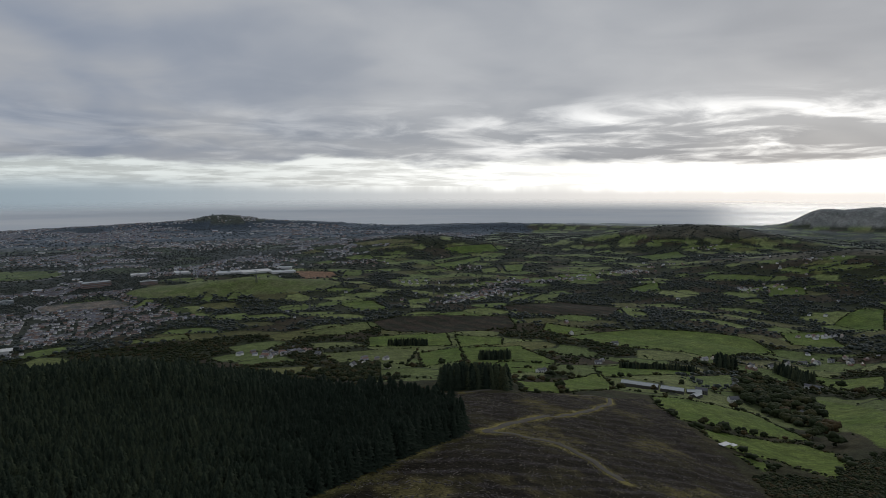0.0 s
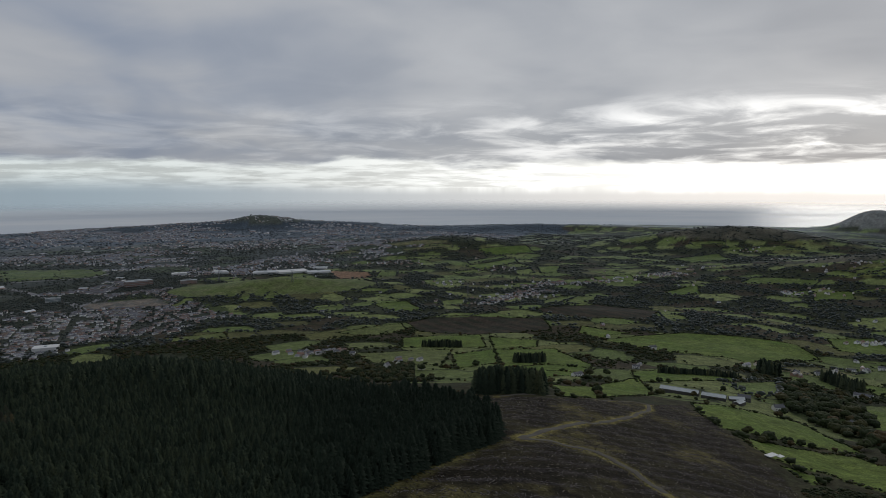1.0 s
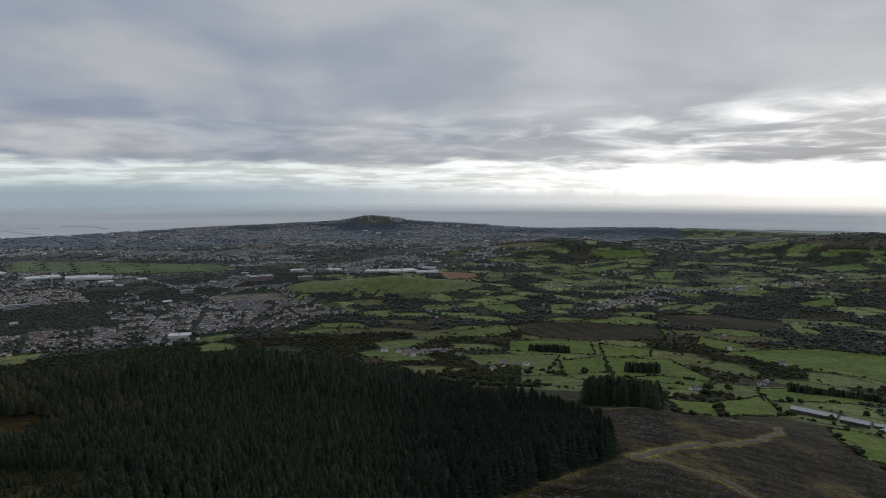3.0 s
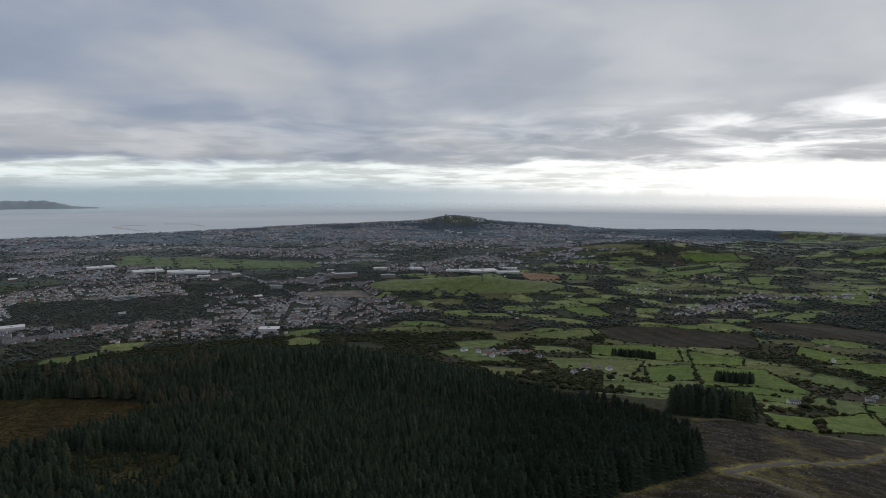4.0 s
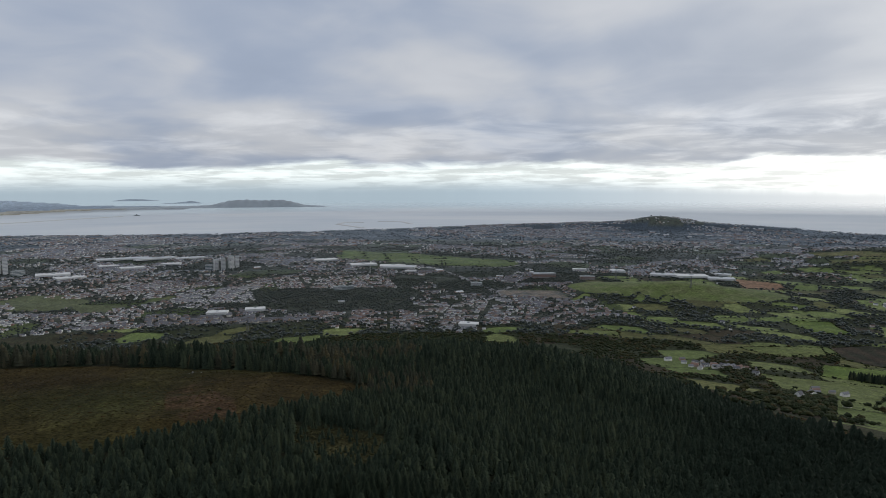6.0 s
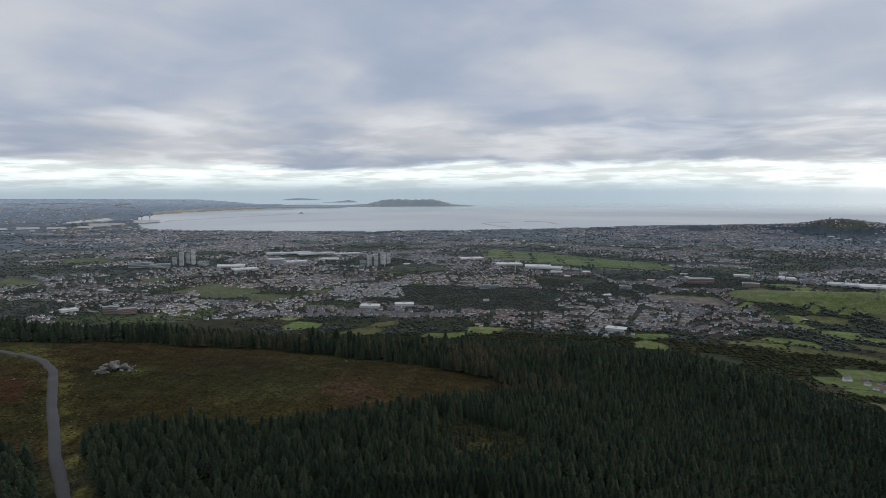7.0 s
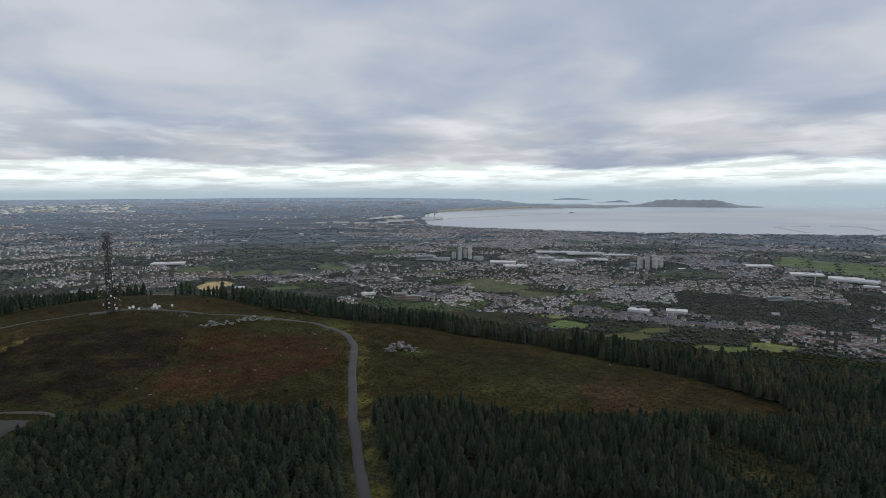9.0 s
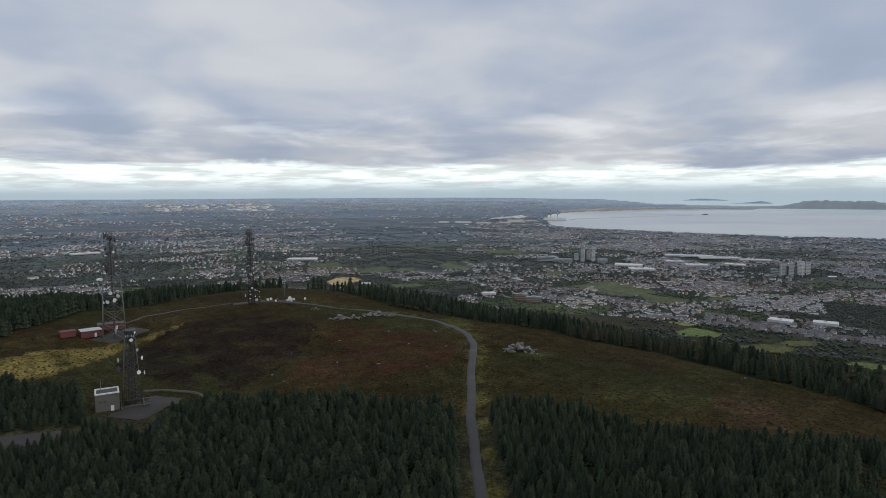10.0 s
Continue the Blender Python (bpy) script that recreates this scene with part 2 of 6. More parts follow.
GRASS_EAST = [
    [(202, 2216), (302, 2244), (292, 2121), (209, 2080)], [(495, 3607), (774, 3910), (775, 3803), (490, 3457)], [(360, 3110), (555, 3264), (510, 3135), (368, 3034)], [(-14, 3146), (86, 3175), (70, 2995), (-29, 2948)],
    [(681, 3133), (782, 3203), (758, 3008), (654, 2940)], [(-126, 2476), (-34, 2524), (60, 2491), (10, 2429)], [(140, 3863), (301, 3899), (420, 3843), (254, 3737)], [(1509, 2696), (1592, 2717), (1578, 2639), (1504, 2612)],
    [(1462, 3451), (1578, 3515), (1551, 3363), (1426, 3287)], [(488, 830), (652, 936), (544, 776), (486, 746)], [(574, 2151), (683, 2269), (694, 2197), (528, 1974)],
]
GRASS_HILLS = [
    [(1811, 4717), (2125, 4618), (2071, 4478), (1807, 4493)], [(2825, 4156), (3300, 4400), (3159, 4119), (2718, 3974)], [(2434, 3926), (2639, 3919), (2762, 3779), (2394, 3827)], [(1995, 2459), (2186, 2455), (2185, 2415), (2009, 2408)],
    [(2000, 2397), (2129, 2405), (2250, 2356), (2219, 2302), (2073, 2354)], [(1907, 2508), (1979, 2510), (2003, 2394), (1955, 2375), (1898, 2440)], [(1550, 2526), (1663, 2622), (1765, 2482), (1813, 2391), (1762, 2347), (1551, 2483)],
    [(1764, 2198), (1890, 2199), (1972, 2143), (1803, 2154)], [(1507, 2215), (1653, 2267), (1657, 2220), (1586, 2156), (1490, 2154)], [(1401, 2022), (1491, 2039), (1476, 1965), (1380, 1928)],
]
GRASS_SOUTH = [
    [(2174, 4228), (2383, 4131), (2370, 4070), (2160, 4116)], [(2272, 3970), (2419, 3971), (2396, 3897), (2251, 3896)], [(1647, 3991), (1810, 4085), (1783, 3933), (1613, 3859)], [(856, 1823), (908, 1775), (876, 1677), (797, 1659)],
    [(625, 2074), (731, 2245), (826, 2260), (742, 2115), (641, 2025)], [(-320, 1950), (-205, 1986), (-159, 1852), (-271, 1845)], [(-254, 2110), (-137, 2172), (-103, 2069), (-208, 2022)], [(-740, 2212), (-725, 2375), (-687, 2345), (-701, 2200)],
    [(-523, 2267), (-524, 2405), (-486, 2370), (-474, 2257)], [(-441, 2288), (-425, 2422), (-391, 2382), (-391, 2278)], [(139, 1806), (215, 1883), (316, 1845), (237, 1777)],
]
PARKS = [
    [(-3794, -73), (-3882, 119), (-3627, 136), (-3644, -46)], [(-3517, 223), (-3609, 383), (-3336, 392), (-3247, 217)], [(-3424, 417), (-3500, 526), (-3276, 505), (-3289, 413)], [(-3478, 654), (-3743, 785), (-3434, 857), (-3266, 785)],
    [(-3099, 1176), (-3149, 1293), (-2994, 1277), (-2929, 1157)], [(-2831, 319), (-2835, 447), (-2706, 460), (-2686, 324)], [(-4624, 1285), (-4537, 1520), (-4338, 1453), (-4422, 1228)], [(-2162, 1488), (-2141, 1590), (-2078, 1558), (-2089, 1452)],
]
ESTATES = [  # outline, heading of the streets in degrees, share of pale fronts
    ([(-2194, 1621), (-2076, 1910), (-1733, 1614), (-1978, 1479)], 62, 0.9), ([(-2659, 1769), (-2579, 1909), (-2076, 1554), (-2176, 1443)], 50, 0.6), ([(-1415, 1597), (-1097, 1732), (-877, 1424), (-1147, 1334)], 35, 0.4),
    ([(-1150, 1851), (-987, 2103), (-776, 1998), (-718, 1824), (-746, 1385), (-996, 1572)], 20, 0.6), ([(-739, 2040), (-588, 2163), (-509, 1980), (-642, 1798)], 30, 0.4), ([(-2324, 2079), (-1791, 2534), (-1467, 2171), (-2025, 1904)], 48, 0.5),
    ([(-2065, 814), (-2555, 1186), (-2086, 1038), (-1986, 899)], 75, 0.8), ([(-2571, 1324), (-2793, 1921), (-2246, 1811), (-2136, 1646), (-2424, 1362)], 70, 0.6), ([(-2123, 1548), (-2120, 2019), (-1727, 1661), (-1841, 1394)], 58, 0.9),
    ([(-3684, -196), (-3608, 216), (-3232, 216), (-3386, -159)], 92, 0.3), ([(-2067, 1064), (-2053, 1413), (-1726, 1200), (-1809, 1017)], 66, 0.6),
]
TOWN_WOODS = [[(-2002, 1854), (-1851, 2029), (-1344, 1968), (-1157, 1757), (-1465, 1654), (-1725, 1618)]]
STUBBLE = [[(-16, 4436), (343, 4438), (496, 4348), (408, 4267), (99, 4270)], [(134, 4179), (501, 4226), (472, 4139), (150, 4103)], [(-353, 4256), (-206, 4296), (-89, 4135), (-274, 4172)], [(697, 1056), (856, 1125), (917, 1073), (782, 1042)]]
PASTURE = [[(666, 792), (678, 722), (627, 610), (435, 414), (539, 580)], [(-1560, 1960), (-1430, 2010), (-1400, 1930), (-1530, 1890)], [(-1700, 2560), (-1560, 2600), (-1540, 2500), (-1680, 2470)]]
ROUGH_GRASS = [[(-57, 1247), (145, 1255), (97, 1004), (-16, 1080)], [(-120, 1554), (53, 1679), (63, 1551), (-35, 1486)], [(-561, 1622), (-415, 1659), (-391, 1588), (-530, 1569)],
               [(-2587, 1107), (-2715, 1329), (-2544, 1413), (-2303, 1360), (-2246, 1195), (-2347, 1098)], [(-2311, 1283), (-2103, 1371), (-2005, 1256), (-2114, 1197)]]
MOOR = [[(69, 1702), (175, 1828), (464, 1731), (429, 1511), (223, 1460), (91, 1551)], [(470, 1891), (731, 2049), (893, 1903), (759, 1687), (564, 1721)]]
PLOUGH = [[(-284, 3236), (-68, 3133), (-39, 2975), (-188, 2838)]]
GLADE = [(-142, 147), (-130, 158), (-115, 160), (-102, 149), (-100, 131), (-114, 128), (-129, 134)]
SANDPIT = [(-2953, 36), (-3106, 91), (-3113, 171), (-3025, 206), (-2804, 129), (-2788, 57)]
BELT = [(616, 882), (716, 965), (698, 856), (640, 739), (507, 547), (447, 499), (495, 599), (497, 660), (499, 709)]
SCRUB = [(250, 324), (288, 336), (299, 312), (353, 357), (435, 414), (400, 330), (291, 230), (223, 269)]
MALL = [(-1820, 1233), (-1639, 1394), (-1331, 1463), (-1302, 1379), (-1523, 1248), (-1664, 1149)]
SITE = [[(-1085, 2330), (-860, 2420), (-740, 2250), (-1000, 2180)]]


def inside(poly, x, y):
    """Which of the places lie in the polygon."""
    hit = np.zeros(x.shape, bool)
    p = np.array(poly, float)
    lo, hi = p.min(0), p.max(0)
    box = (x >= lo[0]) & (x <= hi[0]) & (y >= lo[1]) & (y <= hi[1])
    if not box.any():
        return hit
    bx, by = x[box], y[box]
    odd = np.zeros(bx.shape, bool)
    for (x0, y0), (x1, y1) in zip(p, np.roll(p, -1, 0)):
        if y0 != y1:
            odd ^= ((y0 > by) != (y1 > by)) & (bx < (x1 - x0) * (by - y0) / (y1 - y0) + x0)
    hit[box] = odd
    return hit


def off_line(line, x, y):
    """Distance of the places from a line of points."""
    best = np.full(x.shape, 1e9)
    p = np.array(line, float)
    for (x0, y0), (x1, y1) in zip(p, p[1:]):
        dx, dy = x1 - x0, y1 - y0
        k = np.clip(((x - x0) * dx + (y - y0) * dy) / (dx * dx + dy * dy), 0, 1)
        best = np.minimum(best, np.hypot(x - x0 - k * dx, y - y0 - k * dy))
    return best


def rnd(i, j, seed):
    """A repeatable random number for each cell."""
    v = np.sin(i * 127.1 + j * 311.7 + seed * 74.7) * 43758.5453
    return v - np.floor(v)


def cells(x, y, size, seed):
    """Uneven cells like fields: a random number per cell, another, and the distance from its border."""
    gi, gj = np.floor(x / size), np.floor(y / size)
    d1, d2 = np.full(x.shape, 1e9), np.full(x.shape, 1e9)
    a, b = np.zeros(x.shape), np.zeros(x.shape)
    for di in (-1, 0, 1):
        for dj in (-1, 0, 1):
            i, j = gi + di, gj + dj
            px, py = (i + 0.15 + 0.7 * rnd(i, j, seed)) * size, (j + 0.15 + 0.7 * rnd(i, j, seed + 1)) * size
            d = np.maximum(np.abs(x - px), np.abs(y - py)) * 0.75 + 0.25 * np.hypot(x - px, y - py)
            first = d < d1
            d2 = np.where(first, d1, np.minimum(d2, d))
            a, b = np.where(first, rnd(i, j, seed + 2), a), np.where(first, rnd(i, j, seed + 3), b)
            d1 = np.where(first, d, d1)
    return a, b, d2 - d1


def town_edge(r):
    """Bearing at which the town begins."""
    return np.interp(r, [1500, 1750, 2100, 2500, 3100, 3400, 4000, 5000, 7000, 9000], [26, 19, 14.5, 17, 17, 4, -1, -9, -16, -22])


def is_town(x, y):
    r, az = np.hypot(x, y), azimuth(x, y)
    start = np.interp(az, [10, 20, 30, 45, 55, 75, 95, 120], [1750, 1800, 1900, 1950, 1980, 2150, 2500, 2700])
    return (az + 2.0 * wave(x, y, 300, 4) > town_edge(r)) & (r > start) & (r < 60000) & (az < 130)


def is_mound(x, y):
    return bump(x, y, 9.5, 2650, 44, 330, 200) > 9


def is_forest(x, y):
    """The plantation on the hill, cut by the road, the felled ground and the heath."""
    r, az = np.hypot(x, y), azimuth(x, y)
    outer = np.interp(az, [-12, -10, -7.5, -4.5, -2, 2, 8, 20, 40, 60, 75, 88, 98, 104, 120], [300, 312, 335, 358, 415, 470, 525, 560, 560, 540, 520, 500, 600, 640, 680])
    ok = (az > -14) & (az < 122) & (r < outer) & (r > 70)
    ok &= ~inside(FELLED, x, y) & ~inside(HEATH, x, y)
    ok &= (off_line(ROAD, x, y) > 6.5) & ~inside([(-222, -58), (-272, -46), (-282, -76), (-258, -90), (-238, -84)], x, y) & (off_line([(-222, -118), (-226, -86)], x, y) > 7.5)
    ok &= ~((off_line([(-130, 40), (-160, 45), (-206, 51)], x, y) < 7.5) & (y > 0.1 * -x + 31))
    return ok


def tone_mix(a, b, k):
    return np.asarray(a) * (1 - k[..., None]) + np.asarray(b) * k[..., None]


def cover(x, y, h):
    """Base colour of the ground."""
    r, az = np.hypot(x, y), azimuth(x, y)
    n1, n2, n3 = wave(x, y, 14, 5), wave(x, y, 45, 6), wave(x, y, 5, 8)
    col = tone_mix((0.030, 0.034, 0.018), (0.050, 0.044, 0.024), np.clip(0.5 + 0.5 * n2, 0, 1))
    # farmland
    size = 118.0
    a, b, border = cells(x + 0.5 * y, y - 0.3 * x, size, 3)
    farm = (r > 720) & (az < 60)
    # grass past 1.7 km is lifted by a quarter to imitate haze
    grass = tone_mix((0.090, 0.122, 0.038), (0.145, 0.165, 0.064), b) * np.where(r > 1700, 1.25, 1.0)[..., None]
    rough = tone_mix((0.120, 0.125, 0.045), (0.085, 0.085, 0.040), b)
    wood = np.broadcast_to(np.array((0.036, 0.042, 0.022)), col.shape)
    brown = np.broadcast_to(np.array((0.048, 0.040, 0.025)), col.shape)
    f = np.where((a < np.where(az > 17, 0.14, np.where((r > 1600) | (az > -3), 0.25, 0.58)))[..., None], grass, np.where((a < np.where(az > 17, 0.22, np.where((r > 1600) | (az > -3), 0.33, 0.66)))[..., None], rough, np.where((a < 0.88)[..., None], wood, brown)))
    f = np.where((border < 6)[..., None], np.array((0.028, 0.036, 0.016)), f)
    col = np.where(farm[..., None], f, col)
    for p in MOOR:
        col = np.where(inside(p, x, y)[..., None], tone_mix((0.024, 0.026, 0.016), (0.046, 0.035, 0.024), np.clip(0.5 + n2 + 0.7 * np.sin((x + 0.4 * y) / 9), 0, 1)), col)
    for k, p in enumerate(GRASS + GRASS_MORE + GRASS_FAR + GRASS_EAST + GRASS_HILLS + GRASS_SOUTH + PASTURE):
        g = tone_mix((0.082, 0.125, 0.026), (0.116, 0.152, 0.037), np.clip(0.5 + 0.5 * n2 + 0.2 * math.sin(k * 2.1), 0, 1))
        col = np.where(inside(p, x, y)[..., None], g, col)
    for p in PASTURE[1:]:
        col = np.where(inside(p, x, y)[..., None], tone_mix((0.055, 0.075, 0.026), (0.075, 0.092, 0.034), np.clip(0.5 + n1, 0, 1)), col)
    for p in ROUGH_GRASS:
        col = np.where(inside(p, x, y)[..., None], tone_mix((0.125, 0.150, 0.050), (0.10, 0.115, 0.045), np.clip(0.5 + n1, 0, 1)), col)
    for p in PLOUGH:
        col = np.where(inside(p, x, y)[..., None], np.array((0.22, 0.135, 0.085)), col)
    # town gardens, streets and yards
    t = is_town(x, y)
    ta, tb, tborder = cells(x, y, 210.0, 9)
    garden = tone_mix((0.032, 0.040, 0.028), (0.056, 0.062, 0.048), ta)
    green = (ta > 0.88) & (r < 6500)
    garden = np.where(green[..., None], tone_mix((0.050, 0.070, 0.026), (0.075, 0.095, 0.036), tb), garden)
    garden = np.where((tborder < 6)[..., None], np.array((0.11, 0.11, 0.11)), garden)
    # town colour turns greyer, then paler blue with distance, imitating haze
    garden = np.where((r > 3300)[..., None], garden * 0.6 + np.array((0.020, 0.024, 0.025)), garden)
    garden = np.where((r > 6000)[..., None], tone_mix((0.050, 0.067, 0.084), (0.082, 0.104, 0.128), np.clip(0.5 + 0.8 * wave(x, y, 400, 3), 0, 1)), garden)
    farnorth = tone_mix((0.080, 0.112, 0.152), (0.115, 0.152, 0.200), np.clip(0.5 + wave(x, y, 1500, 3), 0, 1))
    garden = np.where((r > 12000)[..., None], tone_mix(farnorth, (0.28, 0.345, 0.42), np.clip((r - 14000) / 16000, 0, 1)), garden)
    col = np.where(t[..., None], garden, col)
    for p in GRASS_EAST + GRASS_HILLS + GRASS_SOUTH:
        col = np.where(inside(p, x, y)[..., None], tone_mix((0.100, 0.138, 0.040), (0.150, 0.180, 0.062), np.clip(0.5 + 0.5 * n2 + 0.3 * math.sin(p[0][0]), 0, 1)), col)
    for p in STUBBLE:
        col = np.where(inside(p, x, y)[..., None], tone_mix((0.150, 0.140, 0.070), (0.115, 0.125, 0.055), np.clip(0.5 + n2, 0, 1)), col)
    for p in PARKS:
        col = np.where(inside(p, x, y)[..., None], tone_mix((0.070, 0.095, 0.034), (0.105, 0.115, 0.050), np.clip(0.5 + n2, 0, 1)), col)
    for p in GRASS_FAR[-2:]:
        col = np.where(inside(p, x, y)[..., None], tone_mix((0.080, 0.115, 0.036), (0.105, 0.130, 0.048), np.clip(0.5 + n2, 0, 1)), col)
    for p in ROUGH_GRASS[3:]:
        col = np.where(inside(p, x, y)[..., None], np.array((0.090, 0.102, 0.050)), col)
    for p in SITE:
        col = np.where(inside(p, x, y)[..., None], tone_mix((0.20, 0.165, 0.13), (0.10, 0.10, 0.09), np.clip(0.5 + n2 + n1, 0, 1)), col)
    col = np.where(inside(SANDPIT, x, y)[..., None], np.array((0.42, 0.32, 0.16)), col)
    col = np.where(inside(MALL, x, y)[..., None], np.array((0.060, 0.062, 0.060)), col)
    m = is_mound(x, y)
    col = np.where(m[..., None], tone_mix((0.105, 0.135, 0.045), (0.125, 0.140, 0.062), np.clip(0.5 + n2, 0, 1)), col)
    # the coastal hill and the capes: gorse and wood, the capes paled for haze; a sandy strand on the far shore
    cape = (bump(x, y, 10.2, 8800, 105, 480, 420) > 30)
    col = np.where(cape[..., None], np.array((0.088, 0.098, 0.080)), col)
    # hills and headland on the right carry distance haze in their colour
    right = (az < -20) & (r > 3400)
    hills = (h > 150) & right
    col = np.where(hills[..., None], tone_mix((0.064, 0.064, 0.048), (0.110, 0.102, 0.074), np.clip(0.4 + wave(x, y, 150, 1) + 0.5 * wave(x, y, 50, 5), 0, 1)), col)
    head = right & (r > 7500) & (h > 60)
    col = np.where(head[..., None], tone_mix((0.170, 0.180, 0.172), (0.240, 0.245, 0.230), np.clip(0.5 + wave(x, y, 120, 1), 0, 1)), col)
    strand = north_shore(x, y, r, az) & (r < np.interp(az, [52, 60, 66, 70], [21500, 20500, 18500, 14600])) & (az < 68)
    col = np.where(strand[..., None], np.array((0.28, 0.26, 0.20)), col)
    col = np.where(inside(BELT, x, y)[..., None], tone_mix((0.045, 0.060, 0.024), (0.075, 0.100, 0.032), np.clip(0.4 + n2, 0, 1)), col)
    # hilltop
    hill = r < 720
    heath = tone_mix((0.029, 0.022, 0.009), (0.047, 0.035, 0.012), np.clip(0.5 + 0.6 * n2 + 0.3 * n3, 0, 1))
    heath = tone_mix(heath, (0.034, 0.034, 0.012), np.clip(wave(x, y, 60, 11) * 1.2 + 0.2, 0, 1))
    on = inside(HEATH, x, y)
    col = np.where(on[..., None], heath, col)
    for p, c in ((BROWN_A, (0.019, 0.013, 0.009)), (BROWN_B, (0.046, 0.023, 0.011)), (RUST, (0.060, 0.038, 0.021))):
        soft = np.clip(0.8 + 0.9 * wave(x, y, 11, 2) + 0.8 * n3, 0, 1) * inside(p, x, y)
        col = tone_mix(col, c, soft)
    for p in (YELLOW,):
        col = tone_mix(col, (0.165, 0.130, 0.042), np.clip(0.85 + n1 + 0.5 * n3, 0, 1) * inside(p, x, y))
    verge = np.maximum(np.clip(1 - (off_line(ROAD, x, y - 4.0) - 1.2) / (2.6 + 1.6 * n1), 0, 1), 0.5 * np.clip(1 - (off_line(ROAD, x, y) - 2.0) / 1.6, 0, 1)) * hill
    col = tone_mix(col, (0.100, 0.092, 0.028), np.clip(verge * (0.35 + 0.9 * n3 + 0.3 * n1), 0, 0.85))
    bend = np.clip(1.3 - np.hypot((x + 352) / 1.6, y - 79) / (9 + 3 * n3), 0, 0.85) * (off_line(ROAD, x, y) > 1.8)
    col = tone_mix(col, (0.085, 0.088, 0.026), bend)
    rim = np.clip(1.2 - np.hypot(x + 276, (y - 99) * 1.2) / (10 + 2 * n3), 0, 0.9)
    col = tone_mix(col, (0.070, 0.086, 0.026), rim)
    fel = inside(FELLED, x, y)
    rows = np.clip(np.sin((y - 0.25 * x + 5 * wave(x, y, 60, 2)) / 2.3) * 1.4 - 0.7 + 0.4 * n3, 0, 1)
    waste = tone_mix((0.019, 0.016, 0.011), (0.064, 0.056, 0.053), rows)
    waste = tone_mix(waste, (0.040, 0.036, 0.018), np.clip(wave(x, y, 19, 14) * 1.5, 0, 0.7))
    waste = tone_mix(waste, (0.115, 0.100, 0.040), np.clip(wave(x, y, 33, 12) * 1.6 - 0.45 + 0.5 * n3, 0, 0.8))
    waste = tone_mix(waste, (0.190, 0.165, 0.055), np.clip(1.5 - off_line(TRACK_A, x, y) / (3.6 + 1.4 * n1), 0, 0.9))
    waste = tone_mix(waste, (0.190, 0.165, 0.055), np.clip(1.5 - off_line(TRACK_B, x, y) / (3.6 + 1.4 * n1), 0, 0.9))
    col = np.where(fel[..., None], waste, col)
    edge = off_line([(-30, 100), (-11, 167), (30, 234), (54, 265)], x, y)
    col = tone_mix(col, (0.120, 0.112, 0.040), np.clip(1 - edge / (8 + 4 * n1), 0, 0.8))
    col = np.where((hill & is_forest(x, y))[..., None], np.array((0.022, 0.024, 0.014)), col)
    col = np.where(inside(GLADE, x, y)[..., None], tone_mix((0.030, 0.031, 0.015), (0.056, 0.052, 0.023), np.clip(0.5 + n1, 0, 1)), col)
    return np.clip(col * (1 + 0.10 * n3[..., None] + 0.10 * n1[..., None]), 0.004, 1)


# ---- materials ----
def material(name):
    m = bpy.data.materials.new(name)
    m.use_nodes = True
    n = Nodes(m.node_tree)
    out = n.add("OutputMaterial")
    bsdf = n.add("BsdfPrincipled")
    n.put(out, "Surface", bsdf)
    return m, n, bsdf


def plain(name, color, rough=0.8, metal=0.0, grain=6.0, amount=0.25, bump_=0.0):
    """A surface with stains at two scales."""
    m, n, b = material(name)
    at = n.add("TexCoord").outputs["Object"]
    v = n.math("ADD", n.math("MULTIPLY", n.noise(at, grain), 0.6), n.math("MULTIPLY", n.noise(at, grain * 0.17), 0.4))
    c = n.mix(v, tuple(x * (1 - amount) for x in color) + (1,), tuple(min(1, x * (1 + amount)) for x in color) + (1,))
    n.put(b, "Base Color", c), n.put(b, "Roughness", rough), n.put(b, "Metallic", metal)
    if bump_:
        n.put(b, "Normal", n.add("Bump", None, Strength=bump_, Distance=0.3, Height=v))
    return m


def toned(name, stops, rough=0.85, grain=0.6, spec=0.3, amount=0.35, single=False, haze=0.0):
    """A surface whose colour differs from piece to piece."""
    m, n, b = material(name)
    attr = n.add("Attribute", {"attribute_name": "tone"})
    t = attr.outputs["Fac"]
    if single:  # for things that stand singly
        t = n.math("FRACT", n.math("ADD", t, n.add("ObjectInfo").outputs["Random"]))
    c = n.ramp(t, stops)
    g = n.noise(n.add("TexCoord").outputs["Object"], grain, 3.0)
    c = n.mix(1.0, c, n.ramp(g, [(0.25, 1 - amount), (0.75, 1 + amount * 0.6)]), "MULTIPLY")
    n.put(b, "Base Color", c), n.put(b, "Roughness", rough), n.put(b, "Specular IOR Level", spec)
    # bluish sheen that stands in for distance haze
    if haze:
        n.put(b, "Sheen Weight", haze), n.put(b, "Sheen Roughness", 0.45), n.put(b, "Sheen Tint", (0.85, 0.93, 1.0, 1))
    return m


